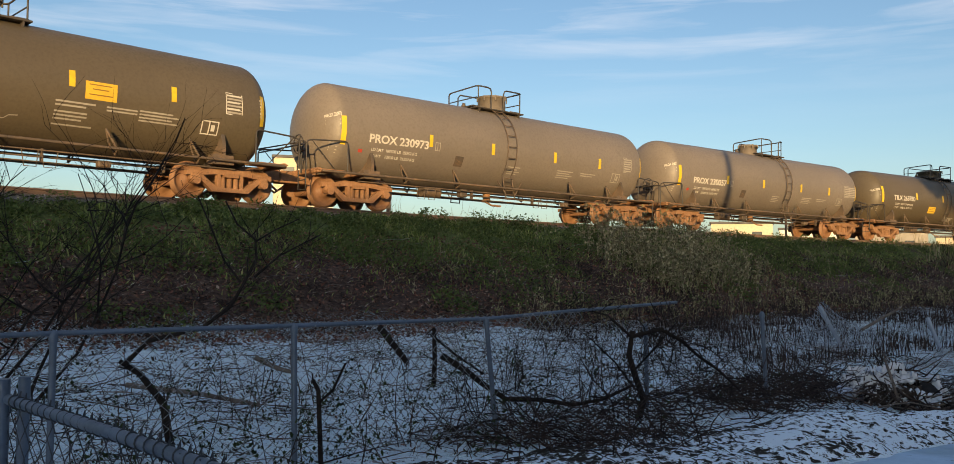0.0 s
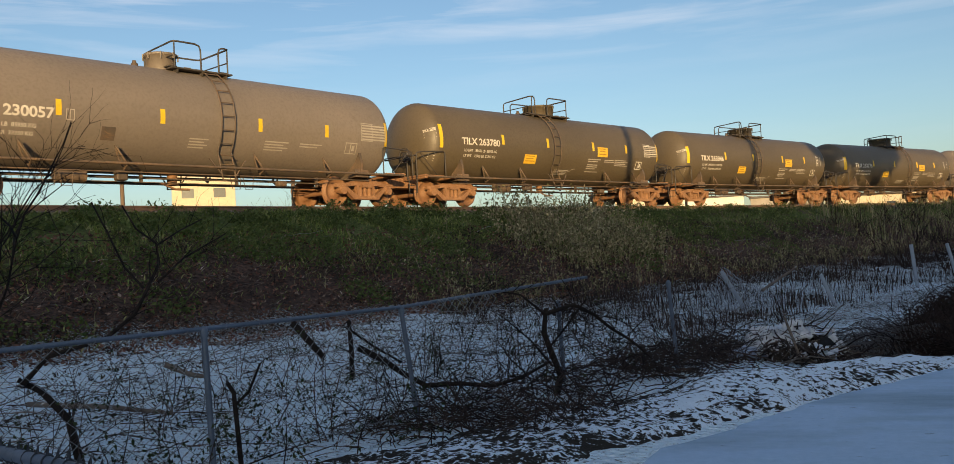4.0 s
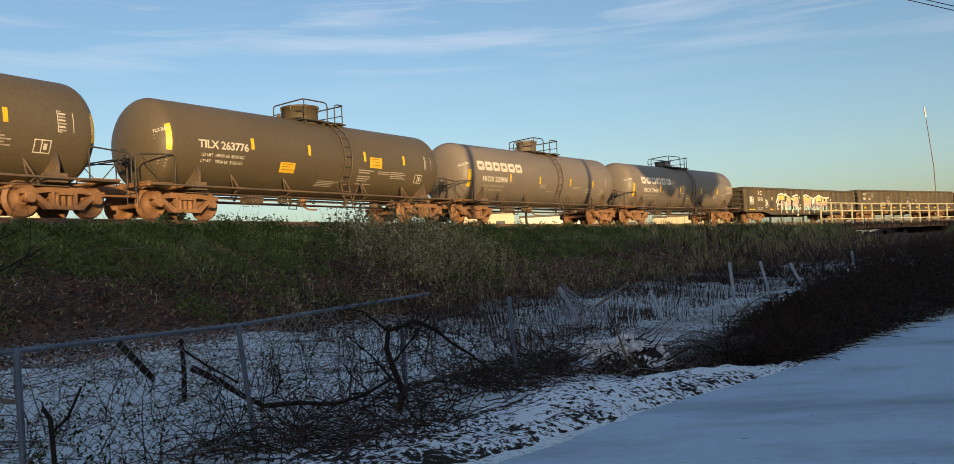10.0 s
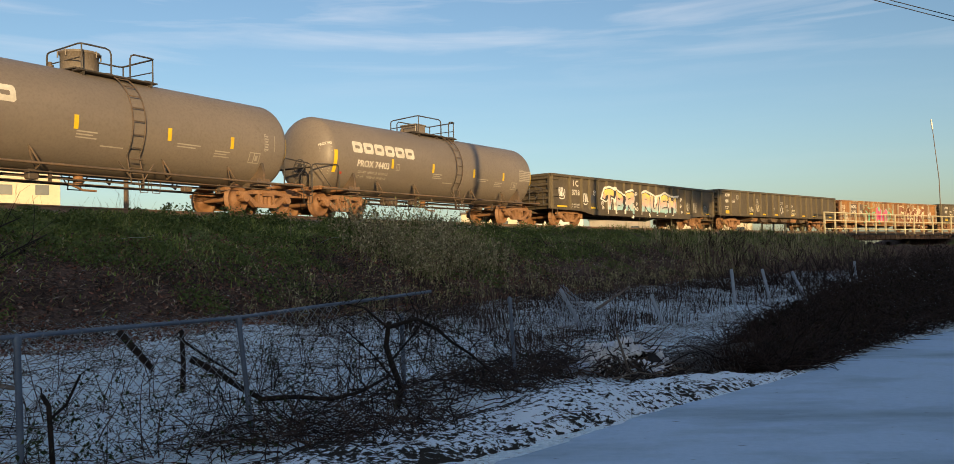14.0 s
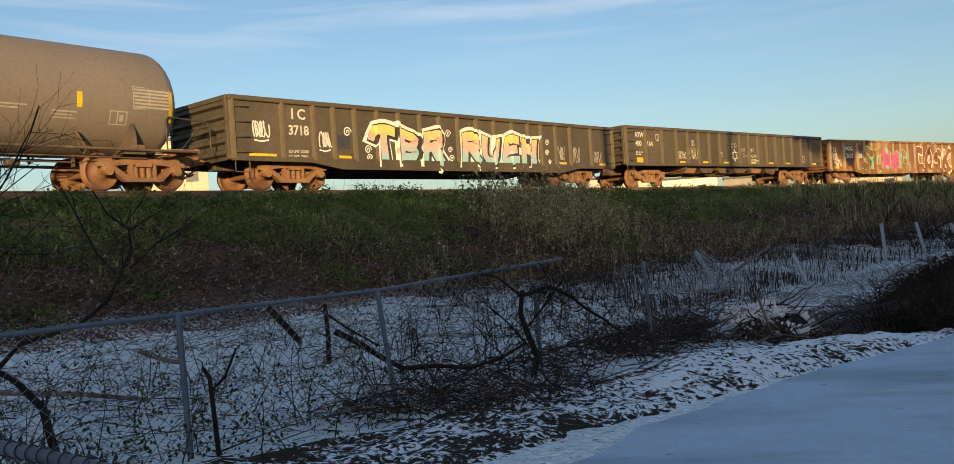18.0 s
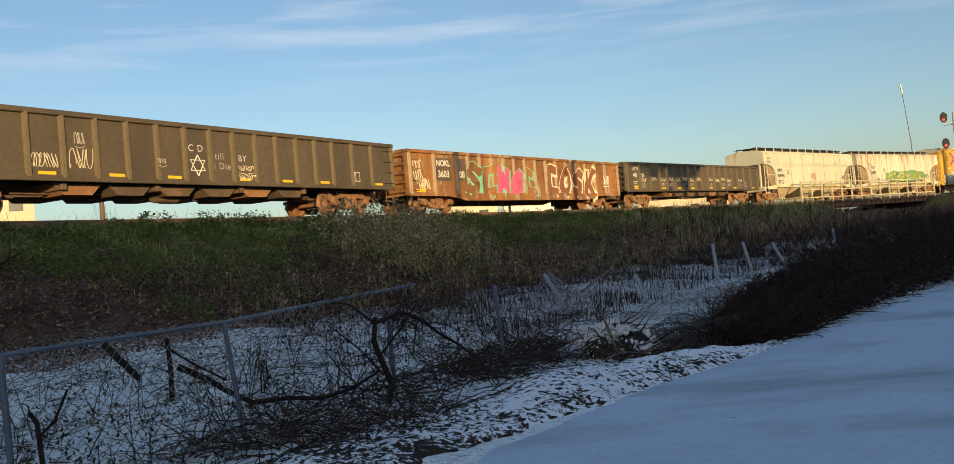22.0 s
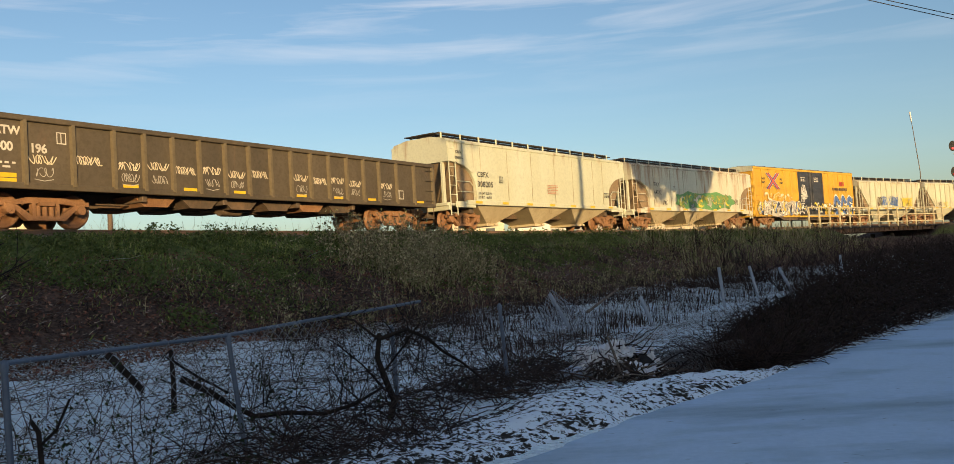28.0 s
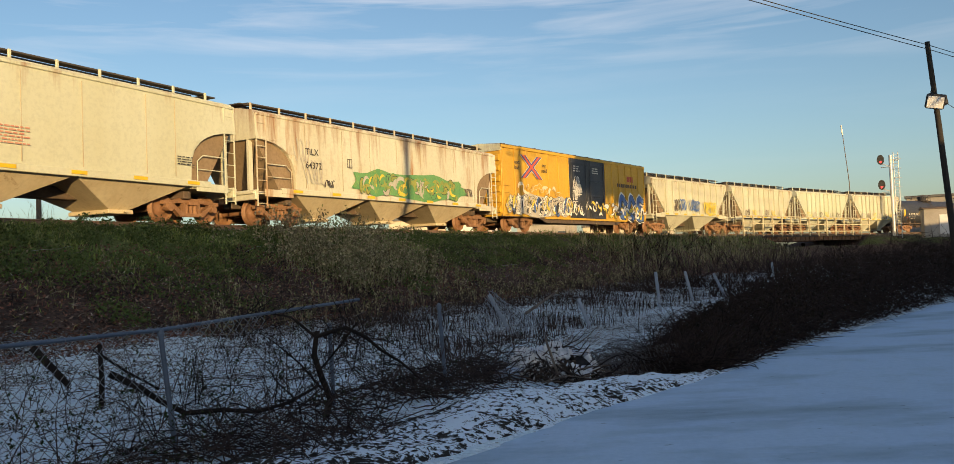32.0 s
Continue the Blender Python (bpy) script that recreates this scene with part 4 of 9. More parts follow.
def tank_car(mid, label, body, mark, kind, seed, th, top):
    """kind: plain, placards or emblem."""
    half = 7.9
    car = start_car("tank_car", label, "tank car", mid - half, mid + half, 11.85)
    logo, placards = kind == "emblem", kind == "placards"
    part("tank", shared("tank/%.2f%s" % (th, body.name), lambda: shell(th), body), None, car)
    for sgn in (1, -1):
        m = pose(sgn * (half - 1.45), 0, 0, 0, 0, 0 if sgn < 0 else 180)
        part("stub_sill", TF["stub_sill"], None, car, m=m)
        part("end_rail", TF["end_rail"], None, car, m=pose(sgn * (half - 1.25), 0, 0, 0, 0, 0 if sgn < 0 else 180))
        part("saddle", TF["saddle"], None, car, m=pose(sgn * 5.6, 0, 0))
    lad = tank_top(car, top, body)
    for ang in (0, 180):
        part("side_rail", TF["side_rail"], None, car, m=pose(0, 0, 0, 0, 0, ang))
        part("ladder", TF["ladder"], None, car, m=pose(lad, 0, 0, 0, 0, ang))
        for x in (-4.4, -2.4, 2.9, 4.9) if abs(lad) < 0.5 else (-4.2, -2.0, 1.9, 4.3):
            part("bracket", TF["bracket"], None, car, m=pose(x, 0, 0, 0, 0, ang))
    part("bottom_valve", TF["bottom_valve"], None, car)
    part("brake_rigging", TF["brake_rigging"], None, car)
    part("brake_wheel", TF["brake_wheel"], None, car, m=pose(-half + 0.35, -0.55, 1.75))
    # reflective strips; the end ones are long
    low = {"plain": -0.12, "placards": 0.1, "emblem": -0.32}[kind]
    small = {"plain": -0.1, "placards": 0.12, "emblem": -0.18}[kind]
    for x in (-6.66, 6.58):
        on_tank(car, "reflective_strip", slab_mesh(0.14, 0.82), x, (low if x < 0 else low * 0.6) - 0.41, REFLECT, "yellow reflective strip", th=th, lift=0.01)
    for x in (-3.58, -1.04, 1.85, 4.18):
        on_tank(car, "reflective_strip", slab_mesh(0.13, 0.36), x, small - 0.18, REFLECT, "yellow reflective strip")
    letters = flat_text(mark, 0.33, 0.98, 0.009)
    wide = max((v.co.x for v in letters.vertices), default=1)
    k = {"plain": 2.15, "placards": 1.93, "emblem": 1.95 * len(mark) / 11}[kind] / wide
    for v in letters.vertices:
        v.co.x *= k
    tx, ty = {"plain": (-5.75, -0.36), "placards": (-5.62, -0.14), "emblem": (-5.7, -0.41)}[kind]
    if top is TOP_BOX:
        tx += 0.22
    on_tank(car, "lettering", letters, tx, ty, LETTER, "white reporting mark")
    for row, words in enumerate(("LD LMT  189500 LB  85950 KG", "LT WT    73500 LB  33350 KG")):
        on_tank(car, "small_print", flat_text(words, 0.13, 0.98, 0.002), tx + 0.12, ty - 0.25 - 0.19 * row, LETTER_DIM if logo else LETTER, "white weight stencil")
    if placards:
        for row, (w_, gap) in enumerate(((0.85, 0), (0.65, 0), (0.7, 0.06), (0.7, 0.06), (0.6, 0.06), (0.85, 0.12))):
            on_tank(car, "stencil", bars_mesh(1, w_, 0.05, 0.8, seed + 2 + row, False), 1.6, -0.42 - 0.085 * row - gap, LETTER_DIM, "faded white stencil")
        for row in range(2):
            on_tank(car, "stencil", bars_mesh(1, 0.7, 0.045, 0.8, seed + 12 + row, False), 2.7, -0.42 - 0.075 * row, LETTER_DIM, "faded white stencil")
        for row in range(4):
            on_tank(car, "stencil", bars_mesh(1, 0.95 if row % 2 else 0.8, 0.045, 0.8, seed + 15 + row, False), 3.45, -0.4 - 0.075 * row, LETTER_DIM, "faded white stencil")
        for row in range(4):
            on_tank(car, "stencil", bars_mesh(1, 0.85, 0.045, 0.8, seed + 22 + row, False), -0.35 - 0.03 * row, -0.95 - 0.07 * row, LETTER_DIM, "faded white stencil")
        g = Geo()
        ribbon_flat(g, [(0, 0), (0.14, 0.02), (0.22, 0.1), (0.4, 0.12)], 0.025)
        on_tank(car, "swoosh", g.mesh("swoosh", fix=False), 0.52, -0.98, LETTER_DIM, "faded curved mark")
        on_tank(car, "placard", slab_mesh(0.68, 0.36), -2.3, -0.72, PLACARD, "orange placard")
        on_tank(car, "placard", slab_mesh(0.7, 0.4), 2.2, -0.28, PLACARD, "orange placard")
        for x, y, w in ((-2.22, -0.43, 0.5), (-2.2, -0.52, 0.4), (-2.22, -0.62, 0.52), (2.28, 0.04, 0.5), (2.35, -0.06, 0.36), (2.28, -0.18, 0.52)):
            on_tank(car, "placard_print", bars_mesh(1, w, 0.03, 0.8, seed + 50, False), x, y, PLACARD_INK, lift=0.01)
    else:
        for x, y, rows, w_ in ((-0.95, -0.42, 3, 0.6), (-0.2, -0.75, 1, 0.7), (2.2, -0.42, 2, 0.85), (3.6, -0.5, 3, 0.6)) if logo else ((-0.2, -0.62, 4, 0.55), (2.1, -0.55, 4, 0.8), (3.3, -0.55, 2, 0.8)):
            for row in range(rows):
                on_tank(car, "stencil", bars_mesh(1, w_ * (0.8 if row % 2 else 1), 0.045, 0.8, seed + 12 + row, False), x, y - 0.08 * row, LETTER_DIM, "faded white stencil")
        if not logo:
            on_tank(car, "repaint_patch", slab_mesh(0.34, 0.34), -2.5, -0.8, FRAME_DARK, "small dark repainted square")
        on_tank(car, "mark_spot", slab_mesh(0.14, 0.1), -6.3 if logo else -6.05, -0.78 if logo else -0.7, RED_MARK, "red dot")
    on_tank(car, "plate_frame", frame_mesh(0.2, 0.26, 0.02), tx + 2.15 * k if logo else tx + 2.4, ty - 0.02, LETTER_DIM) if not placards else None
    dim = LETTER_DIM if not placards else LETTER
    on_tank(car, "data_frame", frame_mesh(1.04, 0.56, 0.022), 5.6, -0.16 if placards else -0.3, dim, "white outlined table", th=th)
    for row in range(6):
        on_tank(car, "data_row", bars_mesh(1, 0.96, 0.06, 0.75, seed + 30 + row, False), 5.63, (0.3 if placards else 0.16) - 0.085 * row, LETTER_DIM if row % 2 else dim, "row of small print", th=th)
    on_tank(car, "test_frame", frame_mesh(0.46, 0.36, 0.03), 5.0, -0.74, dim, "white outlined square")
    on_tank(car, "test_mark", slab_mesh(0.1, 0.16), 5.26, -0.64, dim)
    head_mark(car, th, mark, seed + 60)
    if logo:
        # the owner's name stands as six plain rounded blocks with a slot each
        for k in range(6):
            w, h, c = 0.52, 0.42, 0.06
            outer = [(c, 0), (w - c, 0), (w, c), (w, h - c), (w - c, h), (c, h), (0, h - c), (0, c)]
            inner = [(0.17, 0.15), (w - 0.17, 0.15), (w - 0.14, 0.17), (w - 0.14, h - 0.17), (w - 0.17, h - 0.15), (0.17, h - 0.15), (0.14, h - 0.17), (0.14, 0.17)]
            geo = Geo()
            geo.add([(x, y, 0) for x, y in outer + inner], [(i, (i + 1) % 8, 8 + (i + 1) % 8, 8 + i) for i in range(8)])
            on_tank(car, "emblem_block", geo.mesh("emblem_block", fix=False), tx - 0.36 + 0.12 * (top is TOP_BOX) + 0.6 * k, 0.08, LETTER, "pale rounded emblem block")
    return car


def ribbon_flat(g, pts, w):
    n = len(pts)
    g.add([(x, y, 0) for x, y in pts] + [(x, y + w, 0) for x, y in pts], [(i, i + 1, n + i + 1, n + i) for i in range(n - 1)])


# train, from the front to the rear
TANKS = [(1.27, TANK_BROWN, "TILX 263778", "placards", 2, 7.16, TOP_LOW, "dark brown tank car with orange placards on a freight train"),
         (17.14, TANK_GREY, "PROX 230973", "plain", 12, 7.16, TOP_TALL, "dusty grey-brown tank car with white lettering"),
         (32.88, TANK_GREY, "PROX 230057", "plain", 22, 7.22, TOP_SLIM, "dusty grey-brown tank car with faint lettering"),
         (48.71, TANK_BROWN, "TILX 263780", "placards", 32, 7.22, TOP_LOW, "dark brown tank car with orange placards"),
         (64.62, TANK_BROWN, "TILX 263846", "placards", 42, 7.12, TOP_LOW, "dark brown tank car with orange placards"),
         (80.4, TANK_BROWN, "TILX 263776", "placards", 52, 7.05, TOP_BROAD, "dark brown tank car with orange placards"),
         (96.0, TANK_GREY, "PROX 230904", "emblem", 62, 7.09, TOP_ROUND, "dusty grey tank car with a pale block emblem"),
         (111.7, TANK_GREY, "PROX 74403", "emblem", 72, 7.2, TOP_BOX, "dusty grey tank car with a pale block emblem")]
for mid, body, mark, kind, seed, th, top, label in TANKS:
    tank_car(mid, label, body, mark, kind, seed, th, top)


# ---- gondolas ----
def gondola(a, b, label, body, rib_mat, top, low, ribs, kind):
    half = (b - a) / 2
    hl = half - 0.55
    car = start_car("gondola_car", label, "gondola", a, b, 2 * hl - 4.6)
    W = 1.5
    g = Geo()
    for y in (-W, W):
        g.box((0, y, (top + low) / 2), (2 * hl, 0.035, top - low), 0)
    part("side_wall", g, body, car)
    g = Geo()
    g.box((0, 0, low + 0.25), (2 * hl - 0.04, 2 * W - 0.04, 0.05), 0)
    part("floor", g, FRAME_DARK, car)
    for sgn in (-1, 1):
        g = Geo()
        g.box((sgn * (hl - 0.02), 0, (top + low) / 2), (0.035, 2 * W - 0.04, top - low), 0)
        n = 5
        for k in range(n):
            z = low + 0.2 + (top - low - 0.35) * k / (n - 1)
            g3_ = Geo()
            g3_.prism([(sgn * (hl - 0.02), z - 0.11), (sgn * (hl + 0.12), z - 0.05), (sgn * (hl + 0.12), z + 0.05), (sgn * (hl - 0.02), z + 0.11)], "y", -W + 0.08, W - 0.08)
            part("end_rib", g3_, body, car)
        for y in (-W + 0.04, W - 0.04):
            g.box((sgn * (hl + 0.04), y, (top + low) / 2), (0.14, 0.12, top - low), 0.01)
        part("end_wall", g, body, car)
        # hand grabs on the corner
        for k in range(4):
            z = low + 0.2 + k * 0.42
            for y, x in ((-W - 0.09, sgn * (hl - 0.35)),):
                g2 = Geo()
                g2.tube([(x - 0.24, -W, z), (x - 0.24, y, z), (x + 0.24, y, z), (x + 0.24, -W, z)], 0.014, 5)
                part("grab_iron", g2, body, car)
        g2 = Geo()
        for x in (sgn * (hl - 0.1), sgn * (hl - 0.55)):
            g2.tube([(x, -W - 0.02, low), (x, -W - 0.02, 0.45)], 0.016, 5)
        g2.tube([(sgn * (hl - 0.1), -W - 0.02, 0.46), (sgn * (hl - 0.55), -W - 0.02, 0.46)], 0.018, 5)
        part("step", g2, FRAME_DARK, car)
    # top chord and sill
    g = Geo()
    for y in (-W - 0.03, W + 0.03):
        g.box((0, y, top), (2 * hl + 0.1, 0.16, 0.14), 0.02)
    for x in (-hl - 0.03, hl + 0.03):
        g.box((x, 0, top), (0.14, 2 * W, 0.14), 0.02)
    part("top_chord", g, body if kind != "rust" else FRAME_DARK, car)
    g = Geo()
    for y in (-W - 0.03, W + 0.03):
        if kind == "belly":
            s = 1 if y > 0 else -1
            g.prism([(-hl, low - 0.03), (-hl, low + 0.1), (hl, low + 0.1), (hl, low - 0.03), (hl * 0.72, low - 0.05), (hl * 0.6, low - 0.24), (-hl * 0.6, low - 0.24), (-hl * 0.72, low - 0.05)], "y", y - 0.05, y + 0.05)
        else:
            g.box((0, y, low + 0.02), (2 * hl, 0.1, 0.16), 0.015)
    part("side_sill", g, body, car)
    rg = Geo()
    rg.prism([(-0.075, -W - 0.01), (-0.045, -W - 0.11), (0.045, -W - 0.11), (0.075, -W - 0.01)], "z", low + 0.03, top - 0.05)
    rm = rg.mesh("rib")
    rm.materials.append(rib_mat)
    for x in ribs:
        part("rib", rm, None, car, m=pose(x, 0, 0))
        part("rib", rm, None, car, m=pose(x, 0, 0, 0, 0, 180))
    g = Geo()
    g.box((0, 0, 0.82), (2 * half - 1.6, 0.4, 0.4), 0.02)
    g.box((0, -0.3, 0.62), (3.4, 0.12, 0.1), 0.01)
    g.rod((-1.2, -0.6, 0.66), (-0.4, -0.6, 0.66), 0.2, n=12)
    g.tube([(-5.5, -0.6, 0.7), (5.5, -0.6, 0.7)], 0.025, 6)
    for x in (-4.5, -1.6, 1.6, 4.5):
        g.box((x, 0, 0.84), (0.16, 2.7, 0.22), 0.015)
    part("underframe", g, FRAME_DARK, car)
    if kind == "pocket":
        # sloped bottom doors hang in pairs below the floor
        for x in [(-5.6 + 1.6 * i) for i in range(8)]:
            if abs(x) > hl - 4.2:
                continue
            g = Geo()
            for y in (-1, 1):
                g.prism([(x - 0.72, low - 0.06), (x - 0.4, 0.62), (x + 0.4, 0.62), (x + 0.72, low - 0.06)], "y", y * 0.62 - 0.55, y * 0.62 + 0.55)
            part("bottom_door", g, RUST_STEEL if int(x * 10) % 3 == 0 else FRAME_DARK, car)
    return car, W, hl


def even(lo, hi, n):
    return [lo + (hi - lo) * i / n for i in range(n + 1)]


def strips_on(car, W, zz, xs, w=0.48, h=0.11):
    for x in xs:
        on_side(car, "reflective_strip", slab_mesh(w, h), x - w / 2, zz, -W - 0.024, REFLECT, "yellow reflective strip")


IC_RIBS = [-9.42, -7.8, -6.7, -5.95, -5.12, -4.2, -3.27, -2.3, -1.38, -0.45, 0.53, 1.5, 2.52, 3.5, 4.33, 5.27, 6.25, 7.75, 9.42]
g1, gw, ghl = gondola(119.62, 139.67, "black gondola with a large bright graffiti piece", GON_BLACK, GON_RIB, 2.5, 0.8, IC_RIBS, "belly")
on_side(g1, "lettering", flat_text("I C", 0.42, 1.0, 0.01), -7.46, 2.02, -gw - 0.024, LETTER, "white letters")
on_side(g1, "lettering", flat_text("3718", 0.38, 0.95, 0.01), -7.58, 1.56, -gw - 0.024, LETTER, "white letters")
on_side(g1, "small_print", flat_text("LD LMT 213500", 0.115, 0.92, 0.002), -7.6, 1.03, -gw - 0.024, LETTER, "white weight stencil")
on_side(g1, "small_print", flat_text("LT  WT  72500", 0.115, 0.92, 0.002), -7.6, 0.88, -gw - 0.024, LETTER, "white weight stencil")
strips_on(g1, gw, 0.86, (-8.48,), 0.9, 0.12)
strips_on(g1, gw, 0.88, (-5.53, -2.75, 5.75, 8.6))

ATW_RIBS = [-9.45, -8.0, -6.73, -5.55, -4.6, -3.65, -2.7, -1.72, -0.75, 0.2, 1.12, 2.07, 3.0, 3.97, 4.92, 5.85, 6.96, 8.12, 9.45]
for a, b, num, tail, label in ((139.67, 159.77, "400", "164", "tall black gondola with sloped bottom doors"), (179.82, 200.03, "400", "196", "tall black gondola with white scribbled tags")):
    g2, gw, ghl = gondola(a, b, label, GON_BLACK, GON_RIB, 2.66, 0.98, ATW_RIBS, "pocket")
    on_side(g2, "lettering", flat_text("ATW", 0.29, 0.95, 0.01), -8.74, 2.24, -gw - 0.024, LETTER, "white letters")
    on_side(g2, "lettering", flat_text(num, 0.31, 0.95, 0.01), -8.72, 1.84, -gw - 0.024, LETTER, "white letters")
    on_side(g2, "lettering", flat_text(tail, 0.31, 0.95, 0.01), -7.86, 1.84, -gw - 0.024, LETTER, "white letters")
    on_side(g2, "small_print", bars_mesh(2, 0.5, 0.2, 0.5, 9), -8.72, 1.42, -gw - 0.024, LETTER)
    on_side(g2, "plate_frame", frame_mesh(0.26, 0.3, 0.025), -7.15, 2.1, -gw - 0.024, LETTER)
    strips_on(g2, gw, 1.06, (-8.45, -5.05, -3.05, -1.15, 1.6, 3.5, 5.4, 8.55))
    on_side(g2, "reflective_strip", slab_mesh(0.48, 0.11), -8.69, 1.19, -gw - 0.024, REFLECT, "yellow reflective strip")

NOKL_RIBS = [-9.35, -7.78, -6.2, -5.37, -4.45, -3.5, -2.55, -1.65, -0.7, 0.27, 1.25, 2.25, 3.3, 4.35, 5.4, 6.5, 7.75, 9.35]
g3, gw, ghl = gondola(159.77, 179.82, "rusted gondola with pale ribs and painted graffiti", GON_RUST, GON_PALE, 2.55, 0.72, NOKL_RIBS, "belly")
on_side(g3, "dark_patch", slab_mesh(1.12, 0.98), -7.64, 1.34, -gw - 0.022, FRAME_DARK, "dark repainted patch")
on_side(g3, "dark_patch", slab_mesh(0.62, 1.0), -6.06, 1.34, -gw - 0.022, FRAME_DARK, "dark repainted patch")
on_side(g3, "lettering", flat_text("NOKL", 0.35, 1.0, 0.012), -7.58, 1.98, -gw - 0.026, LETTER, "white letters")
on_side(g3, "lettering", flat_text("3603", 0.4, 1.0, 0.012), -7.5, 1.5, -gw - 0.026, LETTER, "white letters")
on_side(g3, "lettering", flat_text("08", 0.4, 1.0, 0.012), -6.0, 1.5, -gw - 0.026, LETTER, "white letters")
strips_on(g3, gw, 0.86, (-8.7, 2.7, -0.6, 6.2), 0.62, 0.12)


# ---- covered hoppers ----
def hopper(a, b, label, body, top, bays, ribs, seed, low=1.22, W=1.58, rounded=True, trucks=None):
    half = (b - a) / 2
    hl = half - 0.55          # end of the roof
    bl = hl - 2.0             # end of the full side sheet at the sill
    car = start_car("hopper_car", label, "hopper", a, b, trucks or 2 * half - 4.2)
    eave = top - 0.42
    # closed body: the ends slope in below the roof
    sec = [(-W, low), (-W - (0.05 if rounded else 0), (low + eave) / 2), (-W, eave - 0.05), (-W + 0.14, eave + 0.12), (-0.7, top - 0.16), (0.7, top - 0.16), (W - 0.14, eave + 0.12), (W, eave - 0.05), (W + (0.05 if rounded else 0), (low + eave) / 2), (W, low)]
    geo = Geo()
    # the ends rise in a quarter round from the sill to the roof
    zt = low + (0.66 if rounded else 0.86) * (eave - low)
    xs = []
    for k in range(9):
        a_ = math.pi / 2 * k / 8
        xs.append((bl + (hl - bl) * ((1 - math.cos(a_)) ** 1.35 if rounded else k / 8), low + (zt - low) * (math.sin(a_) ** 0.85 if rounded else k / 8)))
    xs = [(-x, z) for x, z in reversed(xs)] + xs
    n = len(sec)
    vs = [(x, y, max(z, zl)) for x, zl in xs for y, z in sec]
    m_ = len(xs)
    fs = [(i * n + k, i * n + k + 1, (i + 1) * n + k + 1, (i + 1) * n + k) for i in range(m_ - 1) for k in range(n - 1)]
    fs += [tuple(range(n)), tuple(range((m_ - 1) * n, m_ * n))[::-1]] + [(i * n + n - 1, i * n, (i + 1) * n, (i + 1) * n + n - 1) for i in range(m_ - 1)]
    geo.add(vs, fs)
    part("body", geo, body, car)
    for sgn in (-1, 1):
        g = Geo()
        g.prism([(sgn * (bl - 0.6), low), (sgn * (bl + 0.75), low), (sgn * (hl - 0.12), zt), (sgn * (hl - 0.12), zt + 0.15), (sgn * (bl - 0.6), zt + 0.15)], "y", -W + 0.12, W - 0.12)
        part("end_slope", g, HOP_DIRT, car, "dirt-brown sloping end sheet")
    if rounded:
        seam = random.Random(seed)
        g = Geo()
        g.box((0, -W - 0.044, (low + eave) / 2), (0.022, 0.02, eave - low - 0.3), 0.004)
        rm = g.mesh("weld_seam")
        rm.materials.append(HOP_SEAM)
        for k in range(7):
            part("weld_seam", rm, None, car, m=pose(-bl + 0.2 + 2 * (bl - 0.2) * k / 6 + seam.uniform(-0.5, 0.5), 0, 0))
        g = Geo()
        for sgn in (-1,):
            g.box((sgn * (hl - 0.5), -W - 0.045, zt + 0.02), (1.0, 0.03, 0.06), 0.008)
            g.box((sgn * (hl - 1.02), -W - 0.04, (zt + eave) / 2), (0.05, 0.03, eave - zt), 0.008)
        part("end_panel_trim", g, body, car)
    if ribs:
        rg = Geo()
        rg.box((0, -W - 0.05, (low + eave) / 2), (0.08, 0.12, eave - low), 0.01)
        rm = rg.mesh("rib")
        rm.materials.append(body)
        for x in ribs:
            part("rib", rm, None, car, m=pose(x, 0, 0))
            part("rib", rm, None, car, m=pose(x, 0, 0, 0, 0, 180))
    g = Geo()
    for y in (-W - 0.02, W + 0.02):
        g.box((0, y, low - 0.02), (2 * bl + 1.6, 0.1, 0.2), 0.015)
        g.box((0, y - math.copysign(0.02, y), eave - 0.02), (2 * hl - 0.1, 0.09, 0.1), 0.015)
    part("side_sill", g, body, car)
    # discharge bays
    step = 2 * bl / bays
    for i in range(bays):
        x = -bl + step * (i + 0.5)
        w0, w1 = step / 2 - 0.04, 0.34
        geo = Geo()
        topr = [(x - w0, -W + 0.08, low - 0.1), (x + w0, -W + 0.08, low - 0.1), (x + w0, W - 0.08, low - 0.1), (x - w0, W - 0.08, low - 0.1)]
        lowr = [(x - w1, -0.75, 0.34), (x + w1, -0.75, 0.34), (x + w1, 0.75, 0.34), (x - w1, 0.75, 0.34)]
        geo.add(topr + lowr, [(0, 1, 5, 4), (1, 2, 6, 5), (2, 3, 7, 6), (3, 0, 4, 7), (4, 5, 6, 7), (3, 2, 1, 0)])
        geo.box((x, 0, 0.28), (0.9, 1.7, 0.12), 0.02)
        geo.rod((x + 0.1, -0.95, 0.3), (x + 0.1, 0.95, 0.3), 0.05, n=8)
        part("discharge_bay", geo, HOP_BAY if rounded else body, car)
    # roof walk on short stands; a dark middle trough for hatches and the shade under it
    g = Geo()
    for y in (-0.66, 0.66):
        g.box((0, y, top + 0.06), (2 * hl - 0.9, 0.34, 0.05), 0.008)
    for x in (-hl + 0.3, hl - 0.3):
        g.box((x, 0, top + 0.0), (0.5, 1.7, 0.04), 0.008)
    part("roof_walk", g, GRATE, car)
    g = Geo()
    g.box((0, 0, top - 0.05), (2 * hl - 1.4, 0.86, 0.2), 0.03)
    part("shade_trough", g, GRATE, car)
    g = Geo()
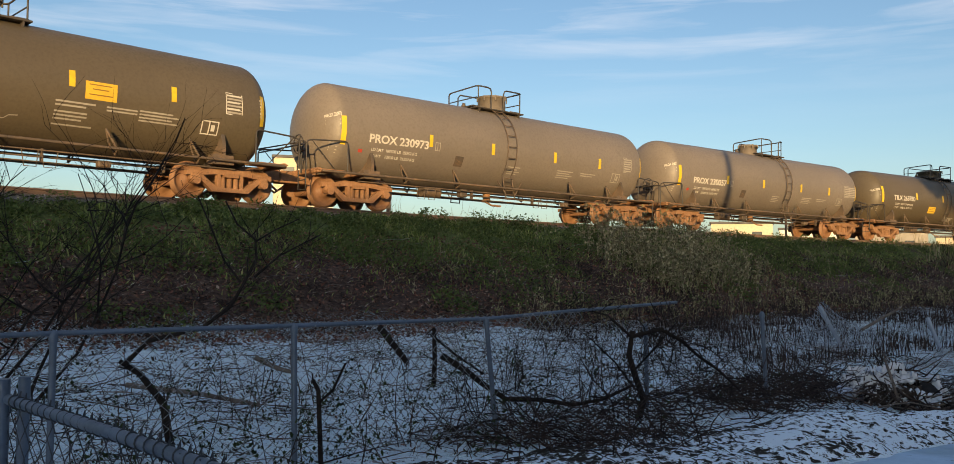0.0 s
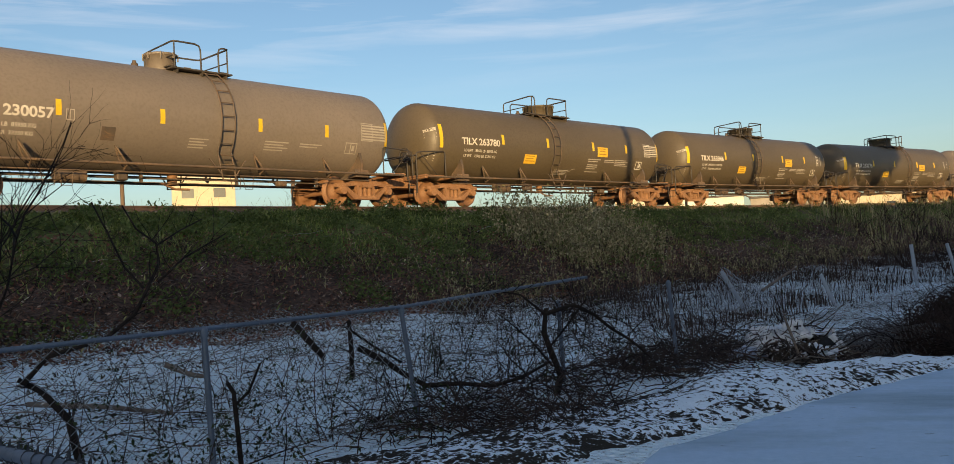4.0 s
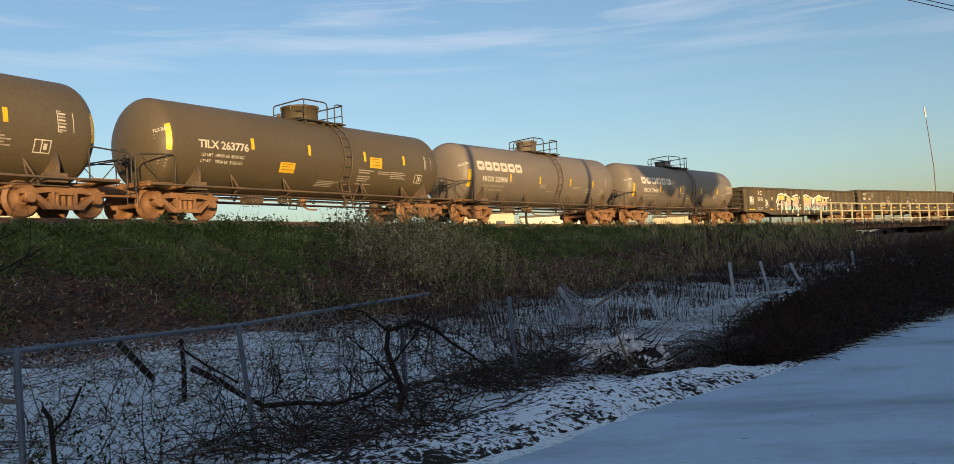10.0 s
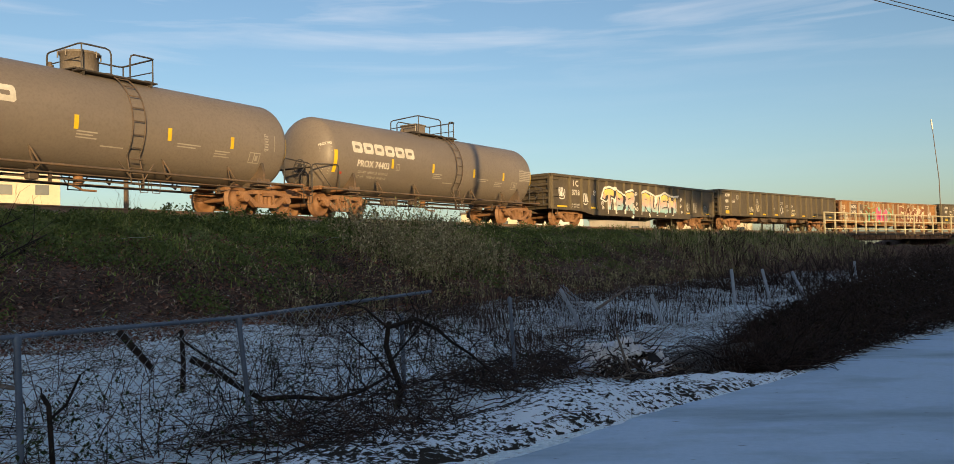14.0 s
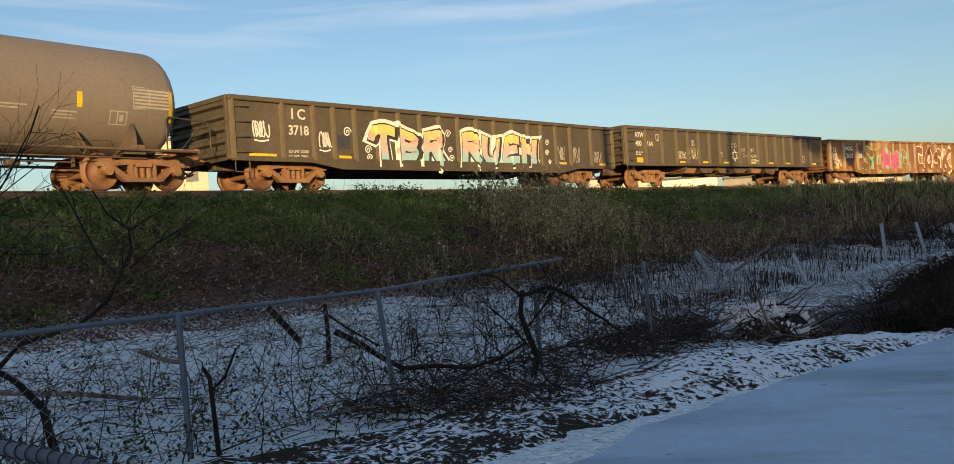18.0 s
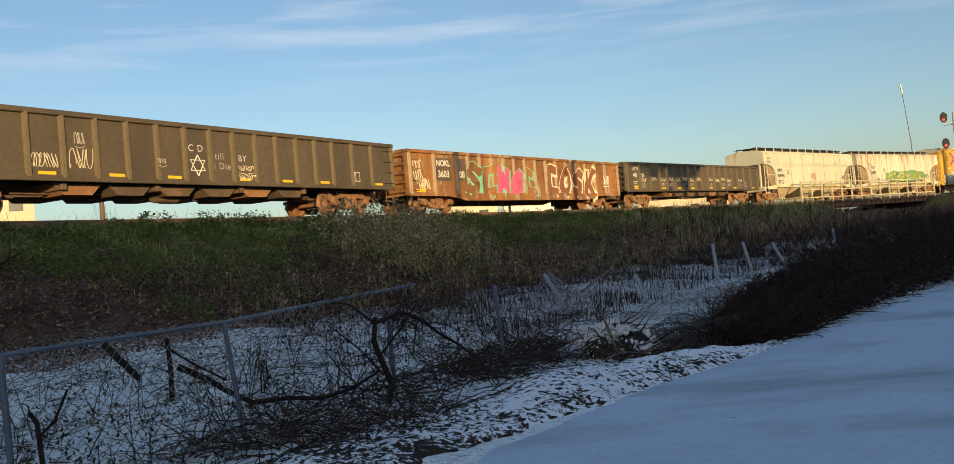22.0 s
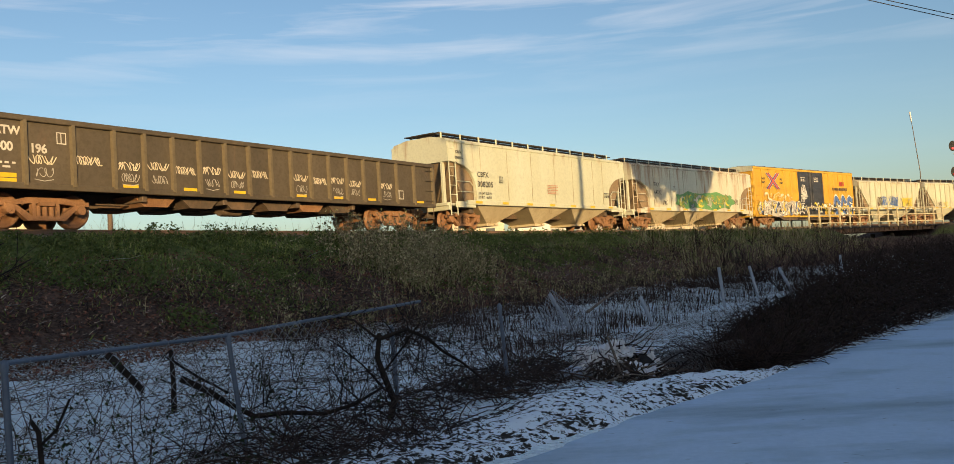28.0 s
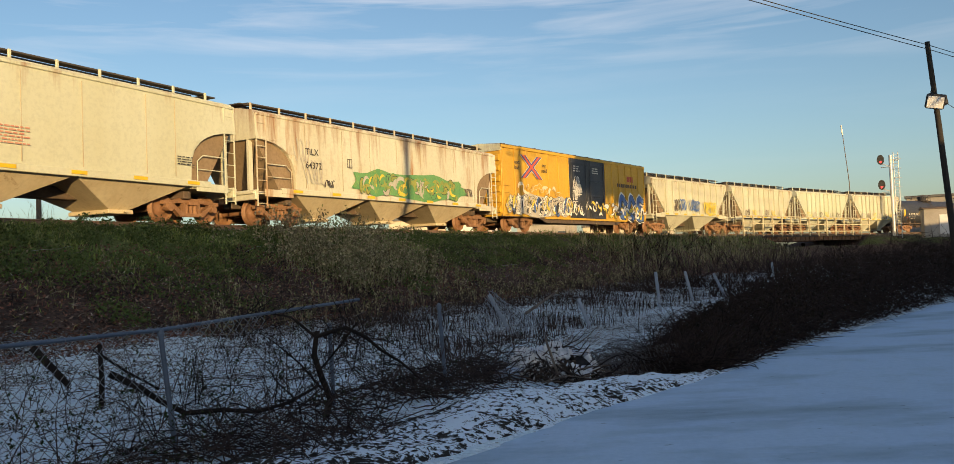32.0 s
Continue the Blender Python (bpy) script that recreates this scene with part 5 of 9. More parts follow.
    nst = int(2 * hl / 1.45)
    g.box((0, -0.86, top - 0.05), (0.09, 0.05, 0.28), 0.01)
    sm = g.mesh("walk_stand")
    sm.materials.append(body)
    for x in even(-hl + 0.55, hl - 0.55, nst):
        part("walk_stand", sm, None, car, m=pose(x, 0, 0))
        part("walk_stand", sm, None, car, m=pose(x, 0, 0, 0, 0, 180))
    # end frames, ladders and platforms
    for sgn in (-1, 1):
        e = sgn * hl
        g = Geo()
        for y in (-1.2, 1.2):
            g.prism([(e - sgn * 0.02, low - 0.25), (e - sgn * 0.02, eave - 0.2), (e - sgn * 0.2, eave - 0.2), (e - sgn * 0.2, low - 0.25)], "y", y - 0.05, y + 0.05)
            g.prism([(e - sgn * 0.1, eave - 0.55), (e - sgn * 0.22, eave - 0.45), (sgn * (bl + 0.35), low + 0.25), (sgn * (bl + 0.5), low + 0.12)], "y", y - 0.06, y + 0.06)
        g.box((e - sgn * 0.9, 0, low - 0.12), (2.0, 2 * W - 0.1, 0.1), 0.01)
        g.box((e - sgn * 0.05, 0, low - 0.2), (0.16, 2 * W, 0.34), 0.02)
        part("end_frame", g, body, car)
        for yy in (-W - 0.02, W + 0.02):
            g = Geo()
            for x in (e - sgn * 0.05, e - sgn * 0.5):
                g.box((x, yy, (low + top - 0.7) / 2 - 0.15), (0.05, 0.04, top - 0.6 - low + 0.8), 0.006)
            for k in range(8):
                g.tube([(e - sgn * 0.05, yy, 0.72 + k * 0.4), (e - sgn * 0.5, yy, 0.72 + k * 0.4)], 0.016, 5)
            part("ladder", g, body, car)
            g = Geo()
            g.tube([(e - sgn * 0.5, yy, low + 0.9), (e - sgn * 1.5, yy, low + 0.9), (e - sgn * 1.75, yy, low + 0.7), (e - sgn * 1.75, yy, low)], 0.02, 5)
            g.tube([(e - sgn * 0.5, yy, low + 0.45), (e - sgn * 1.75, yy, low + 0.45)], 0.016, 5)
            g.box((e - sgn * 1.1, yy, low - 0.12), (1.4, 0.05, 0.26), 0.01)
            part("platform_rail", g, body, car)
    g = Geo()
    g.box((0, 0, 0.8), (2 * half - 1.4, 0.42, 0.36), 0.02)
    for x in (-hl + 1.9, hl - 1.9):
        g.box((x, 0, 0.86), (0.3, 2.6, 0.24), 0.02)
    part("underframe", g, FRAME_DARK, car)
    g = Geo()
    g.rod((hl - 1.5, -0.9, low + 0.05), (hl - 0.7, -0.9, low + 0.05), 0.2, n=12)
    part("brake_reservoir", g, FRAME_DARK, car)
    strips_on(car, W + 0.075, low - 0.06, [-bl + 2 * bl * k / 6 for k in range(7)], 0.5, 0.1)
    return car, W + 0.06, bl, hl


h1, hw, hbl, hhl = hopper(200.03, 217.6, "cream covered hopper with smooth curved sides", HOP_CREAM, 4.28, 3, None, 5)
on_side(h1, "lettering", flat_text("CBFX", 0.34, 1.05, 0.004), -6.25, 2.36, -hw - 0.02, LETTER_BLACK, "black letters")
on_side(h1, "lettering", flat_text("308205", 0.36, 1.12, 0.004), -6.25, 1.92, -hw - 0.02, LETTER_BLACK, "black letters")
on_side(h1, "lettering", flat_text("LD LMT  223 700", 0.14, 1.0, 0.003), -6.2, 1.58, -hw - 0.02, LETTER_BLACK, "small black letters")
on_side(h1, "lettering", flat_text("LT WT    62 300", 0.14, 1.0, 0.003), -6.2, 1.4, -hw - 0.02, LETTER_BLACK, "small black letters")
on_side(h1, "plate_frame", frame_mesh(0.3, 0.3, 0.025), -4.55, 2.15, -hw - 0.02, LETTER_BLACK, "thin black frame")
on_side(h1, "lettering", flat_text("C", 0.15, 1.0, 0.003), -4.46, 2.19, -hw - 0.02, LETTER_BLACK, "small black letter")
on_side(h1, "lettering", flat_text("CBFX", 0.17, 1.1, 0.003), -7.75, 3.33, -hw - 0.02, LETTER_BLACK, "black letters")
on_side(h1, "lettering", flat_text("308205", 0.17, 1.1, 0.003), -7.8, 3.08, -hw - 0.02, LETTER_BLACK, "black letters")
on_side(h1, "small_print", bars_mesh(4, 0.7, 0.3, 0.4, 35), 5.6, 1.75, -hw - 0.02, LETTER_BLACK)
on_side(h1, "small_print", bars_mesh(6, 1.0, 0.5, 0.45, 16), -0.35, 1.78, -hw - 0.02, RED_PRINT, "red rows of small print")
h2, hw, hbl, hhl = hopper(217.6, 235.6, "cream covered hopper streaked with rust and graffiti", HOP_STAIN, 4.28, 3, None, 6)

REAR = [(254.45, 268.2, "pale grey two-bay hopper with blue and yellow graffiti", HOP_GREY), (268.2, 281.3, "pale ribbed two-bay hopper", HOP_GREY), (281.3, 293.6, "pale ribbed two-bay hopper", HOP_CREAM), (293.6, 305.6, "pale ribbed two-bay hopper", HOP_GREY)]
REAR_CARS = []
for a, b, label, body in REAR:
    hl_ = (b - a) / 2 - 2.55
    REAR_CARS.append(hopper(a, b, label, body, 4.3, 2, even(-hl_, hl_, 8), 7, low=1.42, W=1.5, rounded=False, trucks=(b - a) - 3.6))


# ---- boxcar ----
def boxcar(a, b):
    half = (b - a) / 2
    hl = half - 0.5
    W, low, top = 1.43, 0.8, 4.55
    car = start_car("boxcar", "yellow boxcar with black double doors and heavy graffiti", "boxcar", a, b, 2 * hl - 4.4)
    d0, d1 = -1.75, 2.9
    for x0, x1 in ((-hl, d0), (d1, hl)):
        g = Geo()
        g.box(((x0 + x1) / 2, 0, (top + low) / 2), (x1 - x0, 2 * W, top - low), 0.02)
        part("body", g, BOX_YELLOW, car)
        rg = Geo()
        rg.box((0, -W - 0.02, (top + low) / 2), (0.07, 0.06, top - low - 0.1), 0.01)
        rm = rg.mesh("rib")
        rm.materials.append(BOX_YELLOW)
        for x in even(x0 + 0.06, x1 - 0.06, 6):
            part("rib", rm, None, car, m=pose(x, 0, 0))
            part("rib", rm, None, car, m=pose(x, 0, 0, 0, 0, 180))
    for sgn in (-1, 1):
        y = sgn * (W - 0.02)
        for x0, x1 in ((d0 + 0.01, (d0 + d1) / 2 - 0.01), ((d0 + d1) / 2 + 0.01, d1 - 0.01)):
            g = Geo()
            g.box(((x0 + x1) / 2, y, (top + low) / 2), (x1 - x0, 0.08, top - low - 0.1), 0.015)
            for k in range(4):
                g.box(((x0 + x1) / 2, y + sgn * 0.045, low + 0.5 + k * 0.95), (x1 - x0 - 0.2, 0.04, 0.1), 0.01)
            for x in (x0 + 0.25, x1 - 0.25):
                g.rod((x, y + sgn * 0.07, low + 0.1), (x, y + sgn * 0.07, top - 0.1), 0.022, n=6)
            part("door", g, DOOR_BLACK, car, "black sliding door")
        g = Geo()
        g.box((0.6, y + sgn * 0.05, low - 0.02), (10.5, 0.1, 0.12), 0.01)
        part("door_track", g, BOX_YELLOW, car)
    g = Geo()
    g.box(((d0 + d1) / 2, 0, (top + low) / 2), (d1 - d0, 2 * W - 0.16, top - low), 0)
    part("inner_wall", g, FRAME_DARK, car)
    g = Geo()
    g.prism([(-W - 0.04, top - 0.06), (-W - 0.04, top + 0.08), (0, top + 0.2), (W + 0.04, top + 0.08), (W + 0.04, top - 0.06)], "x", -hl - 0.03, hl + 0.03)
    for x in even(-hl + 0.4, hl - 0.4, 11):
        g.prism([(-W, top + 0.08), (-W, top + 0.12), (0, top + 0.24), (W, top + 0.12), (W, top + 0.08)], "x", x - 0.04, x + 0.04)
    part("roof", g, FRAME_DARK, car, "dull dark roof")
    g = Geo()
    g.box((0, -W - 0.03, top - 0.04), (2 * hl + 0.06, 0.07, 0.16), 0.01)
    part("eave", g, BOX_YELLOW, car, "yellow roof eave")
    for sgn in (-1, 1):
        g = Geo()
        g.prism([(-W, top - 0.28), (-W, top + 0.06), (0, top + 0.19), (W, top + 0.06), (W, top - 0.28)], "x", sgn * hl - 0.07, sgn * hl + 0.07)
        part("gable", g, HOP_CREAM, car, "off-white end gable")
    for sgn in (-1, 1):
        g = Geo()
        for k in range(6):
            z = low + 0.35 + k * (top - low - 0.7) / 5.5
            g.prism([(sgn * (hl - 0.01), z - 0.2), (sgn * (hl + 0.15), z - 0.16), (sgn * (hl + 0.15), z + 0.08), (sgn * (hl - 0.01), z + 0.2)], "y", -W + 0.1, W - 0.1)
        part("end_ribs", g, BOX_YELLOW, car)
        g = Geo()
        for k in range(5):
            z = low + 0.1 + k * 0.38
            x = sgn * (hl - 0.3)
            g.tube([(x - 0.22, -W, z), (x - 0.22, -W - 0.09, z), (x + 0.22, -W - 0.09, z), (x + 0.22, -W, z)], 0.014, 5)
        part("grab_irons", g, BOX_YELLOW, car)
    g = Geo()
    g.prism([(-hl, low - 0.02), (-hl, low + 0.08), (hl, low + 0.08), (hl, low - 0.02), (hl * 0.6, low - 0.04), (hl * 0.5, low - 0.3), (-hl * 0.5, low - 0.3), (-hl * 0.6, low - 0.04)], "y", -W + 0.02, -W + 0.12)
    g.box((0, 0, 0.72), (2 * half - 1.4, 0.5, 0.36), 0.02)
    part("underframe", g, FRAME_DARK, car)
    lift = 0.058
    for k, (thick, mat_) in enumerate(((0.62, LETTER), (0.5, BLUE), (0.24, EMBLEM_RED))):
        for up in (1, -1):
            w, h, c = 1.7, 1.25, thick / 2
            q = [(-w / 2 - c, -up * h / 2), (-w / 2 + c, -up * h / 2), (w / 2 + c, up * h / 2), (w / 2 - c, up * h / 2)]
            if up < 0:
                q = q[::-1]
            geo = Geo()
            geo.add([(a, b, 0) for a, b in q], [(0, 1, 2, 3)])
            lift += 0.003
            on_side(car, "emblem_bar", geo.mesh("bar", fix=False), EMB[0], EMB[1], -W - lift, mat_, "crossed emblem bar")
    for x, z, words in ((EMB[0] - 1.75, EMB[1] + 0.1, "next"), (EMB[0] - 1.75, EMB[1] - 0.2, "load"), (EMB[0] + 1.15, EMB[1] + 0.1, "any"), (EMB[0] + 1.1, EMB[1] - 0.2, "road")):
        on_side(car, "slogan", flat_text(words, 0.3, 1.0, 0.006), x, z, -W - 0.058, LETTER_BLACK, "small black words")
    on_side(car, "small_print", bars_mesh(3, 0.8, 0.42, 0.5, 27), -1.3, 3.65, -W - 0.075, LETTER)
    on_side(car, "small_print", bars_mesh(3, 0.8, 0.42, 0.5, 28), 1.1, 3.65, -W - 0.075, LETTER)
    on_side(car, "slogan", bars_mesh(1, 3.2, 0.26, 0.9, 29), 4.6, 3.0, -W - 0.056, FRAME_DARK, "dark row of lettering")
    on_side(car, "emblem", bars_mesh(1, 0.9, 0.42, 0.9, 30), 6.1, 3.4, -W - 0.056, RED_MARK, "red lettering")
    return car, W


EMB = (-6.02, 3.55)
EMBLEM_RED = paint("red_emblem", (0.6, 0.1, 0.05), (0.5, 0.1, 0.06), 0.6, bump=0.05)
BLUE = paint("blue_emblem", (0.03, 0.06, 0.25), (0.05, 0.08, 0.2), 0.6, bump=0.05)
xcar, _ = boxcar(235.6, 254.45)
# rear: a dull grey tank car and a last pale hopper, only seen far off
tank_car(313.3, "dull blue-grey tank car far along the train", DOOR_BLACK, "UTLX", "plain", 82, 7.1, TOP_TALL)
hopper(321.0, 338.0, "pale covered hopper far along the train", HOP_GREY, 4.2, 3, None, 9)

# ---- unseen houses, a tree and poles added behind the camera, along the far side of the road, to shade bank and train ----
# kept pale so that the unseen walls bounce light onto the bank
BOUNCE_WALL = paint("pale_bounce_wall", (0.55, 0.5, 0.44), (0.48, 0.43, 0.37), 0.85, big=1.2, fine=14)
ROOFING = paint("grey_roofing", (0.1, 0.1, 0.1), (0.14, 0.13, 0.125), 0.9, big=1)
STUCCO = paint("warm_stucco", (0.62, 0.54, 0.4), (0.54, 0.46, 0.34), 0.9, big=0.2, fine=3)
STUCCO_WHITE = paint("white_cladding", (0.7, 0.68, 0.64), (0.62, 0.6, 0.56), 0.8, big=0.3, fine=3)
WINDOW_DARK = paint("dark_window", (0.05, 0.06, 0.07), (0.08, 0.09, 0.1), 0.15, big=0.5, bump=0)
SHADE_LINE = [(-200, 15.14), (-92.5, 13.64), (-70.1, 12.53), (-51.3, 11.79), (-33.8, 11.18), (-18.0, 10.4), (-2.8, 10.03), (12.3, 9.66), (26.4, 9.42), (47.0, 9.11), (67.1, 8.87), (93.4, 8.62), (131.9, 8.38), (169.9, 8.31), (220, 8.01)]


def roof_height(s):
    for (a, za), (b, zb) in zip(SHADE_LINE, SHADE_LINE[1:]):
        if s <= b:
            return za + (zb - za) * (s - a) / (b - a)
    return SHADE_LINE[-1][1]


# added light blocker; its height follows the wanted shadow edge
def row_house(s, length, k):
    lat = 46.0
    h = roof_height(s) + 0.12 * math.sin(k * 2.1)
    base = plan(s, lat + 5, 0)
    house = thing("row_house", "unseen plain pale house with a flat roof, added to shade the bank", "house", "houses along the road", m=pose(base.x, base.y, 0, 0, 0, facing(s)))
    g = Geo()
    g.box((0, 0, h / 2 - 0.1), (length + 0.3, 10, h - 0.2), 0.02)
    part("wall", g, BOUNCE_WALL, house)
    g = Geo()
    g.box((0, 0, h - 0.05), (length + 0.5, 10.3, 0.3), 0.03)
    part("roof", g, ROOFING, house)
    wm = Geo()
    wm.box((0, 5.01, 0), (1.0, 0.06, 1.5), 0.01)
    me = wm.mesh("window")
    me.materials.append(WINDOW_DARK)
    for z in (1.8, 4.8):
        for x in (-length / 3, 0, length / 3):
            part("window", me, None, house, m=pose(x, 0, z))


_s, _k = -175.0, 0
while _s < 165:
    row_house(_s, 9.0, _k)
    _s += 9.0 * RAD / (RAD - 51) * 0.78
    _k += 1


def plain_pole(x, y, h, r, label):
    p = thing("caster_pole", label, "pole", "poles along the road", m=pose(x, y, 0))
    g = Geo()
    g.rod((0, 0, -0.3), (0, 0, h), r, r * 0.75, 12)
    part("shaft", g, POLE_WOOD, p)
    g = Geo()
    g.box((0, 0, h - 0.5), (2.2, 0.1, 0.12), 0.01)
    part("crossarm", g, POLE_WOOD, p)


# unseen poles, set where their shadows cross the train as upright bands
plain_pole(10.5, 2.95, 12.0, 0.2, "unseen wooden pole added to cast a shadow on the train")
plain_pole(16.09, 13.25, 12.0, 0.19, "unseen wooden pole added to cast a shadow on the train")


def caster_tree(x, y, h, crown, seed):
    rnd = random.Random(seed)
    t = thing("tree", "unseen tall tree with a dense crown, added to shade the cars", "tree", m=pose(x, y, 0))
    g = Geo()
    g.tube([(0, 0, -0.2), (0.1, 0, h * 0.4), (0.0, 0.1, h * 0.75), (0.2, 0, h)], 0.2, 8, 0.06)
    for k in range(14):
        z = h * rnd.uniform(0.72, 0.95)
        a = rnd.uniform(0, 6.28)
        g.tube([(0, 0, z), (math.cos(a) * crown * 0.5, math.sin(a) * crown * 0.5, z + 0.8), (math.cos(a) * crown * 0.9, math.sin(a) * crown * 0.9, z + 1.0)], 0.06, 5, 0.02)
    part("trunk", g, BARK, t)
    g = Geo()
    for k in range(2600):
        a, r = rnd.uniform(0, 6.28), crown * math.sqrt(rnd.random())
        z = h * 0.9 + rnd.uniform(-1, 1) * 1.9 * math.sqrt(max(0, 1 - (r / crown) ** 2)) + 0.5 * math.sin(a * 3)
        s = rnd.uniform(0.2, 0.4)
        g.add([(-s, 0, 0), (0, -s * 0.5, 0.05), (s, 0, 0), (0, s * 0.5, 0.05)], [(0, 1, 2, 3)], False, Matrix.Translation((r * math.cos(a), r * math.sin(a), z)) @ Euler((rnd.uniform(0, 6), rnd.uniform(0, 6), rnd.uniform(0, 6))).to_matrix().to_4x4())
    part("crown", g, LEAF_GREEN, t, fix=False)


LEAF_GREEN = island("green_leaf", [(0.05, 0.08, 0.022), (0.11, 0.15, 0.045), (0.075, 0.105, 0.032), (0.15, 0.175, 0.06)], 0.7)
# unseen; added so that its crown shades the upper sides of passing cars
caster_tree(25.73, 14.46, 13.6, 4.6, 4)


# ---- bridge over a gap in the bank, with a pale pipe railing ----
def build_bridge():
    br = thing("railway_bridge", "short steel girder bridge with pale pipe railings", "bridge", kind="structure")
    s0, s1 = 70.0, 98.0
    for lat in (-2.4, 2.4):
        g = Geo()
        for i in range(28):
            a, b = s0 + i, s0 + i + 1
            m = (a + b) / 2
            g.box((0, 0, 0), (1.02, 0.12, 0.42), 0, pose(*plan(m, lat, RAIL - 0.48), 0, 0, facing(m)))
            g.box((0, 0, 0), (0.05, 0.3, 0.4), 0, pose(*plan(a, lat, RAIL - 0.48), 0, 0, facing(a)))
            g.box((0, 0, 0), (1.02, 0.36, 0.05), 0, pose(*plan(m, lat, RAIL - 0.7), 0, 0, facing(m)))
        part("girder", g, RUST_STEEL, br)
        g = Geo()
        n = 15
        for i in range(n):
            s = 70.2 + i * 27.0 / (n - 1)
            p = plan(s, lat * 1.1, RAIL - 0.3)
            g.box((0, 0, 0), (0.12, 0.12, 1.75), 0.01, pose(p.x, p.y, RAIL + 0.56, 0, 0, facing(s)))
        for z in (0.12, 0.78, 1.42):
            g.tube([plan(70.2 + i * 27.0 / 28, lat * 1.1, RAIL + z) for i in range(29)], 0.05, 6)
        part("railing", g, BRIDGE_PALE, br, "pale pipe railing")
    g = Geo()
    for i in range(28):
        m = s0 + i + 0.5
        g.box((0, 0, 0), (1.02, 5.3, 0.14), 0, pose(*plan(m, 0, RAIL - 0.3), 0, 0, facing(m)))
    part("deck", g, TIE_WOOD, br)
    for s in (70.6, 97.4):
        g = Geo()
        p = plan(s, 0, 0)
        g.box((0, 0, RAIL / 2 - 0.7), (1.4, 6.4, RAIL - 0.6), 0.04, pose(p.x, p.y, 0, 0, 0, facing(s)))
        part("abutment", g, CONCRETE, br)
    for s in (79.0, 88.0):
        g = Geo()
        for lat in (-1.8, 0, 1.8):
            p = plan(s, lat, 0)
            g.rod((p.x, p.y, -0.2), (p.x, p.y, RAIL - 0.9), 0.2, n=10)
        part("pier", g, TIE_WOOD, br)


build_bridge()


# ---- railway signal ----
RED_LAMP = bpy.data.materials.new("lit_red_lens")
RED_LAMP.use_nodes = True
_b = RED_LAMP.node_tree.nodes["Principled BSDF"]
_b.inputs["Base Color"].default_value = (0.5, 0.01, 0.01, 1)
_b.inputs["Emission Color"].default_value = (1.0, 0.05, 0.04, 1)
_b.inputs["Emission Strength"].default_value = 2.2
SILVER = paint("aluminium_paint", (0.6, 0.6, 0.58), (0.5, 0.5, 0.47), 0.45, metal=0.3, big=2, bump=0.05)
HEAD_BLACK = paint("matt_black_head", (0.02, 0.02, 0.02), (0.035, 0.033, 0.03), 0.7, bump=0.05)


def signal_mast():
    d = 101.0
    a = radians(30.45)
    x, y = d * math.sin(a), d * math.cos(a)
    sig = thing("railway_signal", "silver signal mast with two black heads glowing red", "signal", m=pose(x, y, 1.6, 0, 0, -30))
    g = Geo()
    g.rod((0, 0, 0), (0, 0, 9.9), 0.17, n=12)
    g.box((0, 0, 0.2), (0.7, 0.7, 0.5), 0.04)
    part("mast", g, SILVER, sig)
    g = Geo()
    for yx in (0.3, 0.75):
        g.tube([(yx, 0.1, 0.3), (yx, 0.1, 10.2)], 0.045, 6)
    for k in range(31):
        g.tube([(0.3, 0.1, 0.6 + k * 0.31), (0.75, 0.1, 0.6 + k * 0.31)], 0.025, 5)
    for z in (2.5, 5, 7.5, 9.4):
        g.box((0.4, 0.05, z), (0.9, 0.08, 0.06), 0.01)
    for k in range(5):
        g.tube([(0.5, 0.1, 5.4 + k), (0.45, -0.5, 5.4 + k), (1.0, -0.5, 5.4 + k), (0.95, 0.1, 5.4 + k)], 0.02, 5)
    part("ladder", g, SILVER, sig)
    for z in (9.45, 6.75):
        g = Geo()
        n = 18
        ring = [(0.36 * math.cos(2 * math.pi * i / n), 0.54 * math.sin(2 * math.pi * i / n)) for i in range(n)]
        g.prism(ring, "y", -0.12, 0.0)
        head = part("signal_head", g, HEAD_BLACK, sig, "black oval signal head", pose(-0.95, -0.1, z))
        g = Geo()
        g.rod((0, -0.12, -0.24), (0, -0.16, -0.24), 0.11, n=16)
        part("lens", g, RED_LAMP, head, "glowing red lens")
        g = Geo()
        g.tube([(0, 0.05, -0.4), (0.9, 0.1, -0.75)], 0.05, 6)
        g.box((0.45, 0.1, -0.8), (0.9, 0.5, 0.05), 0.01)
        part("bracket", g, SILVER, sig, m=pose(-0.95, -0.1, z))


signal_mast()


def signal_cabin():
    a = radians(32.75)
    d = 100.0
    c = thing("signal_cabin", "grey metal relay cabin beside the track", "cabin", m=pose(d * math.sin(a), d * math.cos(a), 2.6, 0, 0, -24))
    g = Geo()
    g.box((0, 0, 1.35), (2.7, 2.2, 2.9), 0.03)
    part("body", g, CONCRETE, c)
    g = Geo()
    g.prism([(-1.25, 2.8), (-1.25, 2.92), (0, 3.1), (1.25, 2.92), (1.25, 2.8)], "x", -1.5, 1.5)
    part("roof", g, FRAME_DARK, c, "low dark roof")
    g = Geo()
    g.box((0.5, -1.12, 1.2), (0.85, 0.05, 2.0), 0.01)
    part("door", g, STUCCO_WHITE, c, "pale door")


